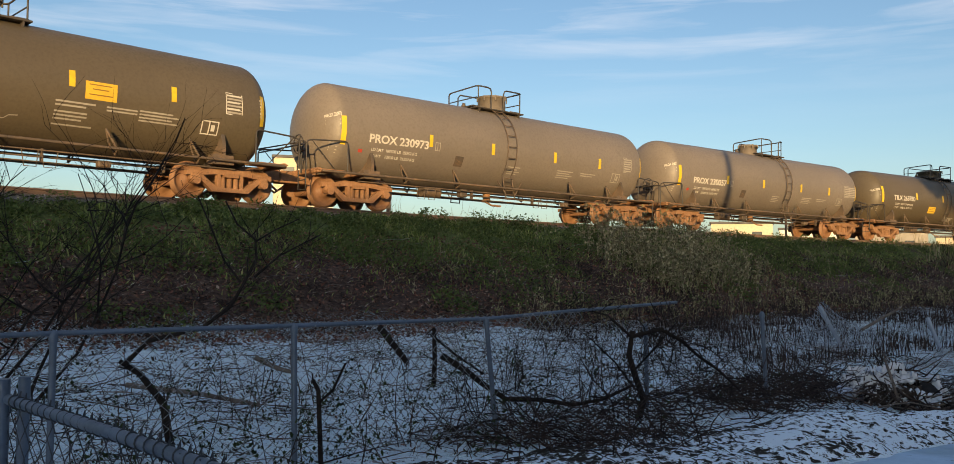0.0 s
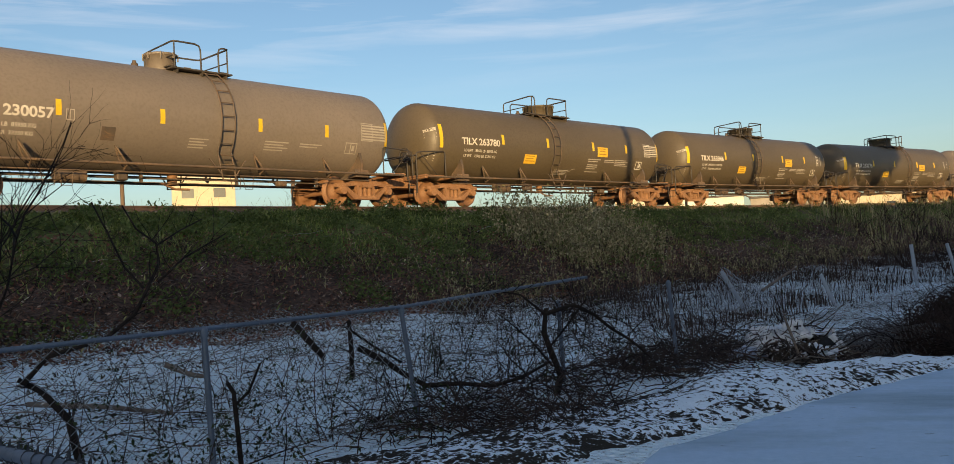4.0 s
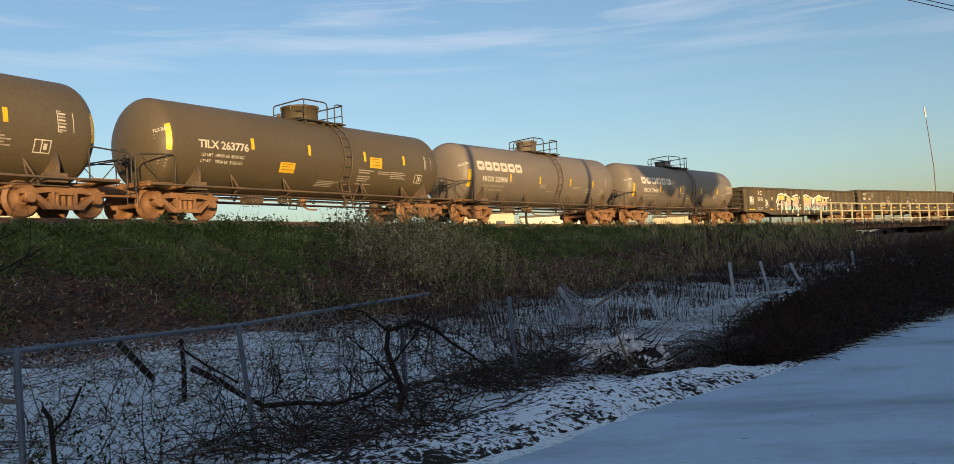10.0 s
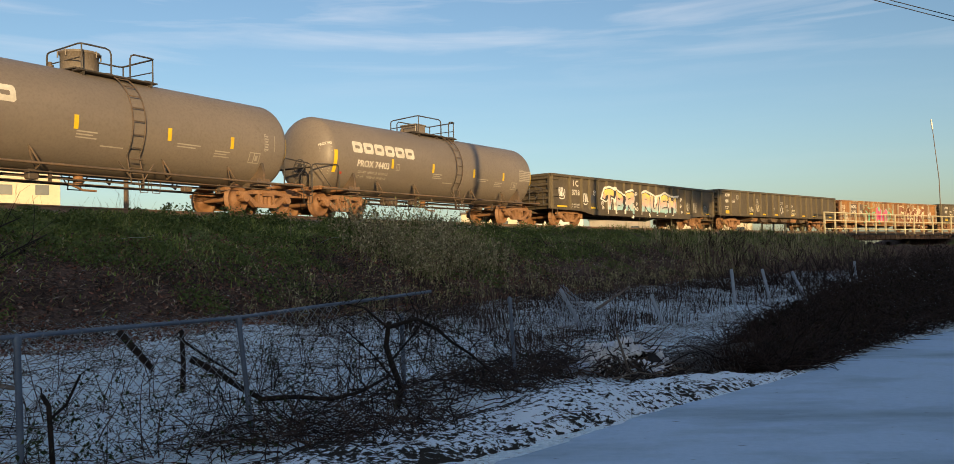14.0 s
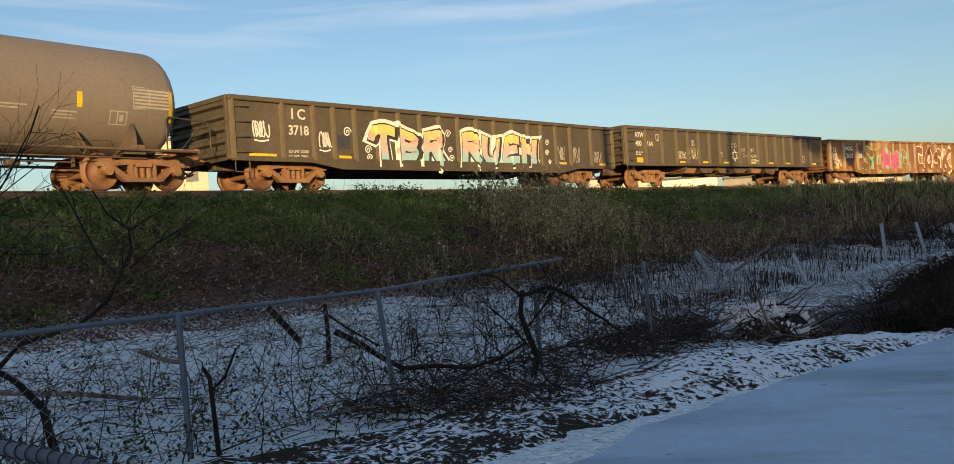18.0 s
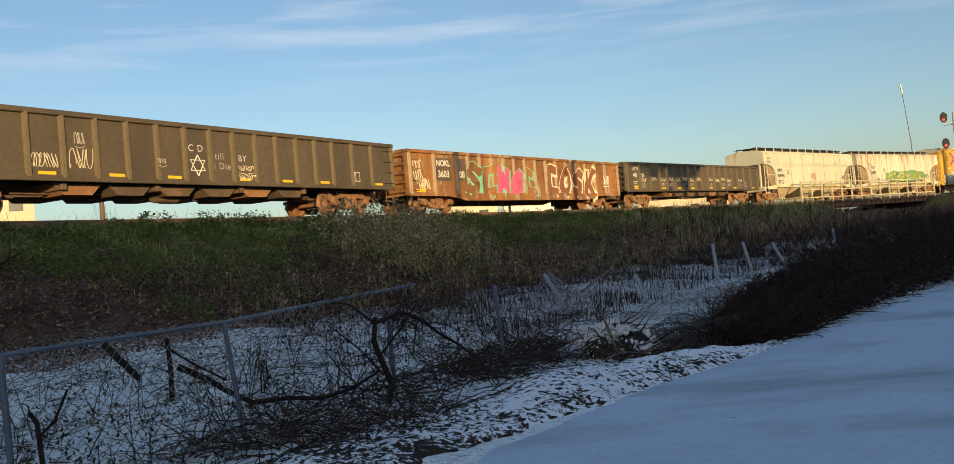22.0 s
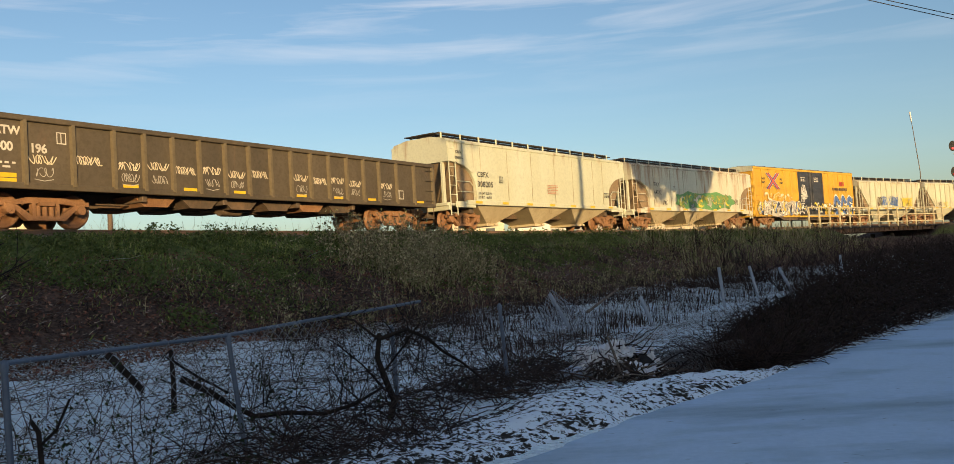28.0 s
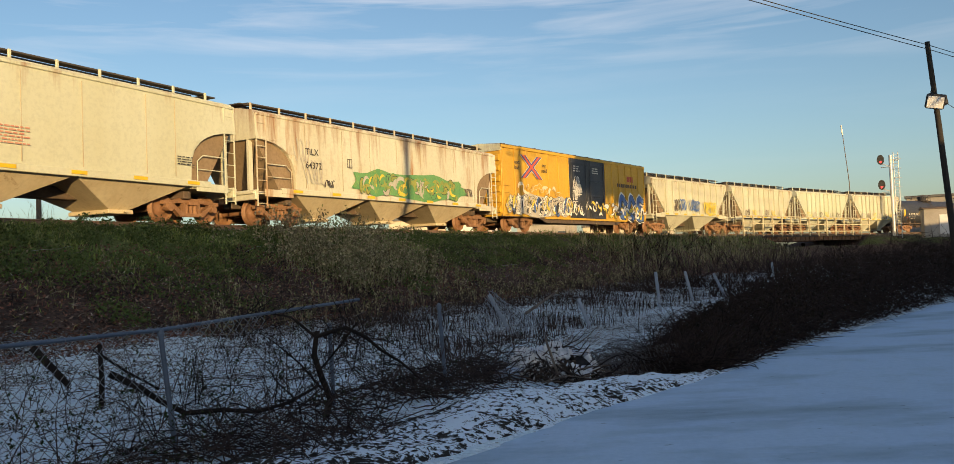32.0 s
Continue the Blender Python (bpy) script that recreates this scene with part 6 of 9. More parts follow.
def antenna():
    a = radians(28.0)
    d = 135.0
    t = thing("antenna_pole", "thin whip antenna pole with a white tip", "antenna", m=pose(d * math.sin(a), d * math.cos(a), 1.2))
    g = Geo()
    g.tube([(0.35, 0, 0), (0.3, 0, 10.0), (-0.35, 0, 17.2)], 0.07, 8, 0.045)
    part("pole", g, POLE_WOOD, t)
    g = Geo()
    g.tube([(-0.35, 0, 17.1), (-0.5, 0, 18.5)], 0.11, 8)
    part("tip", g, STUCCO_WHITE, t, "white tip")


signal_cabin()
antenna()


# ---- roadside pole with a flood lamp and two wires ----
GLASS_LAMP = paint("pale_lamp_glass", (0.85, 0.84, 0.8), (0.8, 0.78, 0.74), 0.15, big=4, bump=0)


def lamp_pole():
    a = radians(33.3)
    d = 40.0
    x, y = d * math.sin(a), d * math.cos(a)
    t = thing("lamp_pole", "leaning wooden pole with a flood lamp beside the road", "pole", m=pose(x, y, 0))
    lean = Vector((-0.3, 0.2, 10.15))
    g = Geo()
    g.tube([(0.3, -0.15, -0.3), (0.15, 0, 3.0), (-0.05, 0.1, 6.5), tuple(lean)], 0.14, 12, 0.1)
    # pole wood darkened in its colour, as the pole stands in shade
    part("shaft", g, dull(paint("shaded_pole_wood", (0.035, 0.032, 0.028), (0.055, 0.048, 0.04), 0.9, big=3, fine=30, streak=(1, 1, 0.06), bump=0.5)), t)
    g = Geo()
    g.box((0, 0, 0), (0.72, 0.3, 0.6), 0.08, pose(-0.42, -0.3, 7.55, 22, 12, -28))
    g.tube([(-0.3, 0.05, 7.9), (-0.45, -0.1, 8.0), (-0.5, -0.2, 7.75)], 0.03, 6)
    g.prism([(-0.2, -0.2), (0.2, -0.2), (0.3, 0.22), (-0.3, 0.22)], "z", -0.1, 0.1, pose(-0.05, -0.15, 7.62, 70, 0, 20))
    head = part("lamp_housing", g, HEAD_BLACK, t, "dark flood lamp housing")
    g = Geo()
    g.box((0, -0.16, 0), (0.6, 0.05, 0.48), 0.02, pose(-0.42, -0.3, 7.55, 22, 12, -28))
    part("lens", g, GLASS_LAMP, head, "pale lamp glass")
    top = Vector((x, y, 0)) + lean
    for dz, dx in ((-0.12, 0.0), (-0.3, 0.25)):
        w = thing("overhead_wire", "thin black wire slung from the pole", "wire", "overhead wires")
        g = Geo()
        far = top + Vector((-0.844, -0.536, 0)) * 46 + Vector((dx, -dx, 1.2))
        pts = []
        for i in range(25):
            u = i / 24
            p = (top + Vector((0, 0, dz))) * (1 - u) + (far + Vector((0, 0, dz))) * u
            p.z -= 1.0 * u * (1 - u)
            pts.append(p)
        g.tube(pts, 0.016, 5)
        back = top + Vector((0.844, 0.536, 0)) * 30
        g.tube([top + Vector((0, 0, dz)), (top + back) / 2 + Vector((0, 0, dz - 0.4)), back + Vector((0, 0, dz))], 0.016, 5)
        part("strand", g, HEAD_BLACK, w)
    w = thing("guy_wire", "thin slack cable beside the flood lamp", "wire")
    g = Geo()
    p = Vector((x - 0.35, y, 7.95))
    g.tube([p, p + Vector((0.8, -0.3, -0.75)), p + Vector((1.8, -0.7, -1.2)), p + Vector((4.0, -1.5, -1.4))], 0.014, 5)
    part("strand", g, HEAD_BLACK, w)


lamp_pole()


# ---- far side of the track: low buildings, posts and blocks seen under the cars ----
def far_building(az0, az1, d, h, label, wall, rows, seed):
    a = radians((az0 + az1) / 2)
    w = 2 * d * math.tan(radians((az1 - az0) / 2))
    c = Vector((d * math.sin(a), d * math.cos(a), 0))
    b = thing("warehouse", label, "building", "buildings beyond the track", m=pose(c.x, c.y, 0, 0, 0, -math.degrees(a)))
    g = Geo()
    g.box((0, 8, h / 2), (w, 16, h), 0.03)
    part("wall", g, wall, b)
    g = Geo()
    g.box((0, 8, h + 0.1), (w + 0.5, 16.5, 0.35), 0.04)
    part("roof", g, ROOFING, b)
    n = max(2, int(w / 3.6))
    wm = Geo()
    wm.box((0, -0.01, 0), (1.5, 0.08, 1.2), 0.01)
    me = wm.mesh("window")
    me.materials.append(WINDOW_DARK)
    for r in range(rows):
        for i in range(n):
            part("window", me, None, b, m=pose(-w / 2 + w * (i + 0.5) / n, 0, h - 1.9 - r * 2.9))
    return b


far_building(-30.6, -26.7, 115, 16.0, "cream apartment block beyond the track", STUCCO, 5, 1)
far_building(-1.6, 2.2, 140, 9.1, "low cream warehouse beyond the track", STUCCO, 2, 2)
far_building(2.6, 6.6, 150, 8.6, "low white warehouse beyond the track", STUCCO_WHITE, 2, 3)
far_building(7.0, 11.0, 150, 8.0, "low brown warehouse beyond the track", CONCRETE, 1, 4)
far_building(11.4, 17.4, 160, 7.6, "low warm warehouse beyond the track", STUCCO, 1, 5)
far_building(31.2, 36.0, 135, 8.5, "brown shed near the end of the train", CONCRETE, 1, 6)
for az, d, h in ((-23.0, 44, 6.2), (-33.5, 52, 7.0), (3.0, 80, 6.6)):
    a = radians(az)
    p = thing("wooden_post", "sunlit bare wooden post beyond the track", "post", "posts beyond the track", m=pose(d * math.sin(a), d * math.cos(a), 1.3))
    g = Geo()
    g.rod((0, 0, -0.2), (0, 0, h - 1.3), 0.14, 0.11, 10)
    part("shaft", g, POLE_WOOD, p)
for s, w in ((44.5, 2.2), (47.5, 3.2), (51.5, 3.0), (60, 3), (64, 3)):
    p = plan(s, -3.6, 2.72)
    b = thing("concrete_block", "grey concrete barrier block beside the track", "barrier", "concrete blocks beyond the rails", m=pose(p.x, p.y, p.z, 0, 0, facing(s)))
    g = Geo()
    g.prism([(-0.3, 0), (-0.28, 0.3), (-0.15, 0.75), (0.15, 0.75), (0.28, 0.3), (0.3, 0)], "x", -w / 2, w / 2)
    part("block", g, CONCRETE, b)


# ---- chain-link fence along the foot of the bank ----
def chainlink(bottom, top_line, n_u, pitch=0.055, r=0.0042, seed=0, sag=0.0):
    """Woven zigzag wires between a lower and an upper line, each given as a function of 0..1."""
    rnd = random.Random(seed)
    g = Geo()
    for i in range(n_u):
        u = i / n_u
        a, b = bottom(u), top_line(u)
        side = (bottom(min(1.0, u + 1.0 / n_u)) - a) if u < 1 - 1.0 / n_u else (a - bottom(u - 1.0 / n_u))
        h = (b - a).length
        k = max(2, int(h / pitch))
        pts = []
        for j in range(k + 1):
            p = a + (b - a) * j / k + side * (0.5 if (j + i) % 2 else -0.5) * 1.06
            pts.append(p + Vector((rnd.uniform(-1, 1), rnd.uniform(-1, 1), 0)) * sag)
        g.tube(pts, r, 3)
    return g


def seg(points):
    pts = [Vector(p) for p in points]
    lens = [(b - a).length for a, b in zip(pts, pts[1:])]
    total = sum(lens)

    def at(u):
        d = max(0.0, min(1.0, u)) * total
        for a, b, l in zip(pts, pts[1:], lens):
            if d <= l + 1e-9:
                return a + (b - a) * (d / l)
            d -= l
        return pts[-1].copy()
    return at, total


def fence_post(base, top, label="grey galvanised fence post", r=0.023, cap=True, skin=GALV):
    b, t = Vector(base), Vector(top)
    p = thing("fence_post", label, "fence post", "posts of the fence", m=pose(*b))
    g = Geo()
    g.rod((0, 0, -0.1), tuple(t - b), r, n=10)
    part("pipe", g, skin, p)
    if cap:
        g = Geo()
        g.lathe([(-0.04, r + 0.006), (0.01, r + 0.008), (0.035, r * 0.8), (0.045, 0.002)], 10, Matrix.Translation(t - b) @ (t - b).to_track_quat("X", "Z").to_matrix().to_4x4())
        part("cap", g, GALV, p)
    return p


POSTS = [((-4.25, 4.5), (-4.25, 4.5, 1.17)), ((-3.22, 5.85), (-3.24, 5.83, 1.17)), ((-2.2, 7.93), (-2.3, 7.85, 1.14)), ((-0.93, 9.45), (-0.95, 9.4, 1.02)), ((0.34, 10.5), (0.28, 10.42, 1.14))]
for (x, y), top in POSTS:
    fence_post(at_xy(x, y), top)
for (x, y), top in (((2.05, 18.0), (1.56, 18.03, 0.97)), ((3.95, 19.0), (3.67, 19.05, 0.75)), ((6.65, 22.8), (6.55, 22.78, 1.22)), ((8.65, 25.95), (8.4, 25.97, 1.14)), ((10.1, 26.9), (9.65, 26.92, 1.02)), ((13.45, 31.0), (13.39, 31.03, 1.25))):
    fence_post(at_xy(x, y), top, "leaning grey fence post without its mesh", 0.044, False, GALV_PALE)
GALV_WORN = paint("worn_wire", (0.28, 0.31, 0.34), (0.18, 0.19, 0.2), 0.6, metal=0.3, big=4, fine=40, bump=0.05)
rail = thing("fence_top_rail", "bent galvanised top rail of the broken fence", "fence rail")
g = Geo()
g.tube([(-6.2, 2.0, 1.16), (-4.25, 4.5, 1.19), (-3.24, 5.83, 1.19), (-2.3, 7.85, 1.16), (-1.75, 8.75, 1.2), (-1.2, 9.35, 1.24), (-0.66, 10.0, 1.28)], 0.018, 8)
part("pipe", g, GALV, rail)
mesh = thing("fence_mesh", "sagging chain-link mesh hung on the top rail", "chain-link")
lo, total = seg([at_xy(-6.2, 2.0, 0.03), at_xy(-4.25, 4.5, 0.03), at_xy(-3.22, 5.83, 0.03), at_xy(-2.25, 7.9, 0.03), at_xy(-1.5, 8.95, 0.05)])
hi, _ = seg([(-6.2, 2.0, 1.2), (-4.25, 4.5, 1.22), (-3.24, 5.83, 1.22), (-2.3, 7.85, 1.19), (-1.55, 8.95, 1.2)])
part("netting", chainlink(lo, hi, int(total / 0.058), seed=1, sag=0.004), GALV_WORN, mesh, fix=False)
g = Geo()
g.tube([lo(k / 24) + Vector((0, 0, 0.05)) for k in range(25)], 0.005, 5)
part("tension_wire", g, GALV_WORN, mesh)
g = Geo()
g.tube([(0.028 * math.cos(a), 0.014 * math.sin(2 * a), 0.028 * math.sin(a)) for a in [2 * math.pi * k / 12 for k in range(13)]], 0.004, 5)
loop_tie = g.mesh("wire_tie")
loop_tie.materials.append(GALV_WORN)
for k in range(26):
    part("wire_tie", loop_tie, None, mesh, m=pose(*(hi((k + 0.5) / 26) - Vector((0, 0, 0.03))), 0, 0, 35))
mesh = thing("fallen_mesh", "crumpled chain-link mesh leaning on a bent post", "chain-link")
lo, total = seg([at_xy(1.25, 17.2, 0.05), at_xy(1.9, 17.5, 0.1), at_xy(2.7, 18.2, 0.08)])
hi, _ = seg([(1.15, 17.4, 0.42), (1.58, 17.9, 1.08), (2.0, 18.1, 0.75), (2.8, 18.5, 0.4)])
part("netting", chainlink(lo, hi, int(total / 0.035), 0.06, 0.006, 2, 0.05), GALV_PALE, mesh, fix=False)
# near corner: a gate-like stretch with wire ties, close to the camera
near = thing("near_fence", "near fence rail with wire ties and a corner post", "fence")
g = Geo()
g.rod((-3.18, 3.08, -0.1), (-3.18, 3.08, 1.12), 0.03, n=14)
part("post", g, GALV, near)
g = Geo()
g.rod((-3.1, 3.12, -0.1), (-3.1, 3.12, 1.13), 0.026, n=14)
part("post", g, GALV, near)
g = Geo()
g.tube([(-3.15, 3.08, 1.03), (-2.19, 2.6, 1.035), (-1.66, 2.36, 1.02), (-0.4, 1.72, 1.0)], 0.023, 14)
part("rail", g, GALV, near)
WIRE = paint("dark_fence_wire", (0.035, 0.04, 0.048), (0.06, 0.065, 0.075), 0.6, metal=0.3, big=4)
tie = Geo()
ring = [(0.035 * (k / 12 - 0.5), 0.027 * math.cos(2 * math.pi * k / 12 - 1.6), 0.027 * math.sin(2 * math.pi * k / 12 - 1.6)) for k in range(13)]
tie.tube(ring, 0.0034, 5)
tie.tube([(-0.008, 0.0, 0.027), (0.0, 0.004, 0.05), (0.008, 0.0, 0.027)], 0.003, 5)
tm = tie.mesh("wire_tie")
tm.materials.append(WIRE)
for k in range(34):
    u = k / 34
    p = Vector((-3.08, 3.045, 1.03)) * (1 - u) + Vector((-1.0, 2.025, 1.01)) * u
    p.z += 0.01 * math.sin(math.pi * u) ** 2
    part("wire_tie", tm, None, near, m=pose(*p, 0, 0, -26))
lo, total = seg([(-3.15, 3.08, 0.03), (-0.4, 1.72, 0.03)])
hi, _ = seg([(-3.15, 3.08, 1.05), (-0.4, 1.72, 1.03)])
part("mesh", chainlink(lo, hi, int(total / 0.062), 0.062, 0.003, 5, 0.002), WIRE, near, fix=False)



# ---- plants and litter ----
GRASS = island("bank_grass", [(0.08, 0.12, 0.03), (0.24, 0.3, 0.08), (0.15, 0.21, 0.05), (0.36, 0.34, 0.15), (0.2, 0.26, 0.065)], 0.8)
STRAW = island("pale_stalks", [(0.5, 0.43, 0.34), (0.3, 0.23, 0.17), (0.62, 0.56, 0.47), (0.2, 0.15, 0.11)], 0.9)
DRY = island("dry_weeds", [(0.22, 0.19, 0.1), (0.44, 0.39, 0.24), (0.15, 0.12, 0.07), (0.2, 0.22, 0.09)], 0.9)
LITTER = island("leaf_litter", [(0.035, 0.022, 0.018), (0.24, 0.11, 0.08), (0.17, 0.08, 0.06), (0.05, 0.034, 0.028), (0.28, 0.15, 0.1), (0.12, 0.06, 0.048), (0.4, 0.31, 0.24)], 0.85)
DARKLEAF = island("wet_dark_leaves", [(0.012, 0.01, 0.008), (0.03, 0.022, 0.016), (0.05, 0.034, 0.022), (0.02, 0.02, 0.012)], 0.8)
TWIGS = island("loose_twigs", [(0.34, 0.29, 0.25), (0.04, 0.03, 0.024), (0.1, 0.07, 0.05), (0.5, 0.52, 0.56), (0.06, 0.042, 0.032), (0.03, 0.022, 0.018)], 0.95)
BRAMBLE = island("bramble_canes", [(0.022, 0.017, 0.016), (0.05, 0.038, 0.034), (0.085, 0.062, 0.054), (0.03, 0.024, 0.021)], 0.9)
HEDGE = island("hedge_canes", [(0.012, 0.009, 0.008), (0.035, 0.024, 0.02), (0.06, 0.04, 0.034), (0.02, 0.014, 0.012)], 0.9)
DARKGREEN = island("dark_weed_leaf", [(0.015, 0.022, 0.009), (0.035, 0.05, 0.018), (0.02, 0.03, 0.011), (0.06, 0.075, 0.03)], 0.8)
SNOWCAP = paint("snow_crust", (0.74, 0.8, 0.9), (0.62, 0.68, 0.78), 0.85, big=5, fine=30, bump=0.5, bumpd=0.02)


def blade(g, p, h, w, lean, a, rnd):
    dx, dy = math.cos(a), math.sin(a)
    q = p + Vector((dx * lean * 0.4, dy * lean * 0.4, h * 0.6))
    t = p + Vector((dx * lean, dy * lean, h))
    sx, sy = -dy * w / 2, dx * w / 2
    k = len(g.v)
    g.v += [(p.x - sx, p.y - sy, p.z), (p.x + sx, p.y + sy, p.z), (q.x + sx * 0.8, q.y + sy * 0.8, q.z), (q.x - sx * 0.8, q.y - sy * 0.8, q.z), (t.x, t.y, t.z)]
    g.f += [(k, k + 1, k + 2, k + 3), (k + 3, k + 2, k + 4)]
    g.sm += [False, False]


def leaf(g, p, size, rnd, flat=0.5):
    m = Matrix.Translation(p) @ Euler((rnd.gauss(0, flat), rnd.gauss(0, flat), rnd.uniform(0, 6.28))).to_matrix().to_4x4()
    l, w = size, size * rnd.uniform(0.4, 0.7)
    c = rnd.uniform(0.0, 0.3) * size
    g.add([(-l / 2, 0, c), (-l / 8, -w / 2, 0), (l / 2, 0, c), (-l / 8, w / 2, 0)], [(0, 1, 2), (0, 2, 3)], False, m)


def twig(g, p, d, length, r, rnd, segs=4, n=3, droop=0.0, wob=0.25):
    pts = [Vector(p)]
    d = Vector(d).normalized()
    for i in range(segs):
        d = (d + Vector((rnd.gauss(0, wob), rnd.gauss(0, wob), rnd.gauss(0, wob) - droop))).normalized()
        pts.append(pts[-1] + d * length / segs)
    g.tube(pts, r, n, r * 0.35)
    return pts


def branchy(g, p, d, length, r, depth, rnd, n=5, wob=0.22, droop=0.0, kids=3):
    pts = twig(g, p, d, length, r, rnd, 5, n, droop, wob)
    if depth:
        for k in range(kids):
            i = rnd.randint(1, 5)
            a = (pts[i] - pts[i - 1]).normalized()
            side = Vector((rnd.gauss(0, 1), rnd.gauss(0, 1), rnd.gauss(0.3, 0.8))).normalized()
            branchy(g, pts[i], (a + side * 0.9), length * rnd.uniform(0.4, 0.65), r * 0.5, depth - 1, rnd, max(3, n - 1), wob, droop, kids)


def grow():
    rnd = random.Random(11)
    # short grass and broad-leaved weeds on the top of the bank
    g = Geo()
    for i in range(46000):
        s = rnd.uniform(-14, 30) if i % 4 else rnd.uniform(28, 72)
        lat = 2.65 + abs(rnd.gauss(0, 1.9))
        if rough(s, lat, 4.0, 0.8) < -0.28 or bare_of(s, lat) > 0.5:
            continue
        p = on_ground(s, lat)
        h = rnd.uniform(0.04, 0.15) * (1.4 if rough(s, lat, 7.0, 0.5) > 0.15 else 0.8)
        blade(g, p, h, rnd.uniform(0.014, 0.034), rnd.uniform(0.05, 0.2), rnd.uniform(0, 6.28), rnd)
    tagged(part("bank_grass", g, GRASS, fix=False), "short green winter grass on top of the bank", "grass", kind="stuff")
    g = Geo()
    spots = [(rnd.uniform(-10, 60), 2.75 + abs(rnd.gauss(0, 0.6)), rnd.uniform(0.25, 0.7), rnd.uniform(0.15, 0.5)) for _ in range(210)]
    spots += [(rnd.uniform(-6, 34), rnd.uniform(3.2, 6.0), rnd.uniform(0.3, 0.9), rnd.uniform(0.08, 0.3)) for _ in range(220)]
    spots += [(rnd.uniform(-6, 40), rnd.uniform(5.2, 8.0), rnd.uniform(0.4, 1.0), rnd.uniform(0.08, 0.25)) for _ in range(70)]
    spots += [(36.5, 4.9, 1.1, 0.7), (35.3, 5.6, 0.9, 0.6), (38.5, 4.2, 0.9, 0.5), (14.5, 2.9, 0.9, 0.5), (15.6, 2.8, 0.7, 0.45), (25.5, 2.9, 1.1, 0.5), (27.5, 3.0, 0.9, 0.5), (24.0, 2.9, 0.8, 0.35), (5.6, 3.0, 0.8, 0.4), (43, 5.5, 1.3, 0.7), (48, 6, 1.4, 0.6)]
    for s, lat, w, h in spots:
        if bare_of(s, lat) > 0.3:
            continue
        for k in range(int(230 * w)):
            a, r = rnd.uniform(0, 6.28), w * math.sqrt(rnd.random()) * 0.7
            p = on_ground(s + r * math.cos(a), max(2.45, lat + r * math.sin(a)), h * rnd.random() * (1 - 0.5 * r / w))
            leaf(g, p, rnd.uniform(0.05, 0.11), rnd, 0.7)
    tagged(part("green_weeds", g, LEAF_GREEN, fix=False), "low leafy green weeds along the crest", "weeds", kind="stuff")
    # tall dry weeds
    g = Geo()
    for i in range(1400):
        if i < 560:
            s, lat = rnd.choice((rnd.gauss(20.2, 0.8), rnd.gauss(22.4, 0.5), rnd.gauss(18.3, 0.5), rnd.gauss(20, 2))), rnd.uniform(3.6, 7.4)
        elif i % 2:
            s, lat = rnd.uniform(9, 42), rnd.uniform(7.3, 10.2)
        else:
            s, lat = rnd.uniform(-8, 60), rnd.uniform(4.4, 9.0)
            if s < 17 and rough(s, lat, 3.0, 0.5) < 0.22:
                continue
        p = on_ground(s, lat)
        h = rnd.uniform(0.5, 1.2) if i < 560 else rnd.uniform(0.25, 0.7)
        pts = twig(g, p, (rnd.gauss(0, 0.15), rnd.gauss(0, 0.15), 1), h, 0.007, rnd, 4, 3, 0, 0.1)
        for k in range(16 if i < 560 else 8):
            q = pts[rnd.randint(1, 4)] + Vector((rnd.gauss(0, 0.05), rnd.gauss(0, 0.05), rnd.gauss(0, 0.08)))
            leaf(g, q, rnd.uniform(0.05, 0.13) if i < 560 else rnd.uniform(0.04, 0.09), rnd, 1.2)
    tagged(part("dry_weeds", g, DRY, fix=False), "tall dry tan weeds on the slope", "weeds", kind="stuff")
    g = Geo()
    for i in range(420):
        s = rnd.uniform(40, 72)
        p = on_ground(s, rnd.uniform(2.8, 7.5))
        for k in range(4):
            blade(g, p + Vector((rnd.gauss(0, .1), rnd.gauss(0, .1), 0)), rnd.uniform(0.4, 1.0), 0.025, rnd.uniform(0.1, 0.4), rnd.uniform(0, 6.28), rnd)
    tagged(part("tan_grass", g, DRY, fix=False), "pale tan grass near the bridge", "grass", kind="stuff")
    g = Geo()
    for i in range(300):
        s, lat, w = rnd.uniform(-9, 48) if i < 200 else rnd.uniform(9, 40), rnd.uniform(4.6, 8.6) if i < 200 else rnd.uniform(7.5, 12.5), rnd.uniform(0.25, 0.9)
        for k in range(int(34 * w) + 6):
            a = rnd.uniform(0, 6.28)
            twig(g, on_ground(s + rnd.gauss(0, w * 0.6), lat + rnd.gauss(0, w * 0.4), 0.01), (math.cos(a), math.sin(a), rnd.gauss(0.6, 0.4)), rnd.uniform(0.15, 0.55), rnd.uniform(0.004, 0.009), rnd, 4, 3, 0.12, 0.25)
        for k in range(int(60 * w)):
            leaf(g, on_ground(s + rnd.gauss(0, w * 0.6), lat + rnd.gauss(0, w * 0.4), rnd.random() * 0.22), rnd.uniform(0.04, 0.1), rnd, 1.0)
    tagged(part("slope_brush", g, BRAMBLE, fix=False), "low dark brush scattered over the slope", "brush", kind="stuff")
    # leaf litter
    g = Geo()
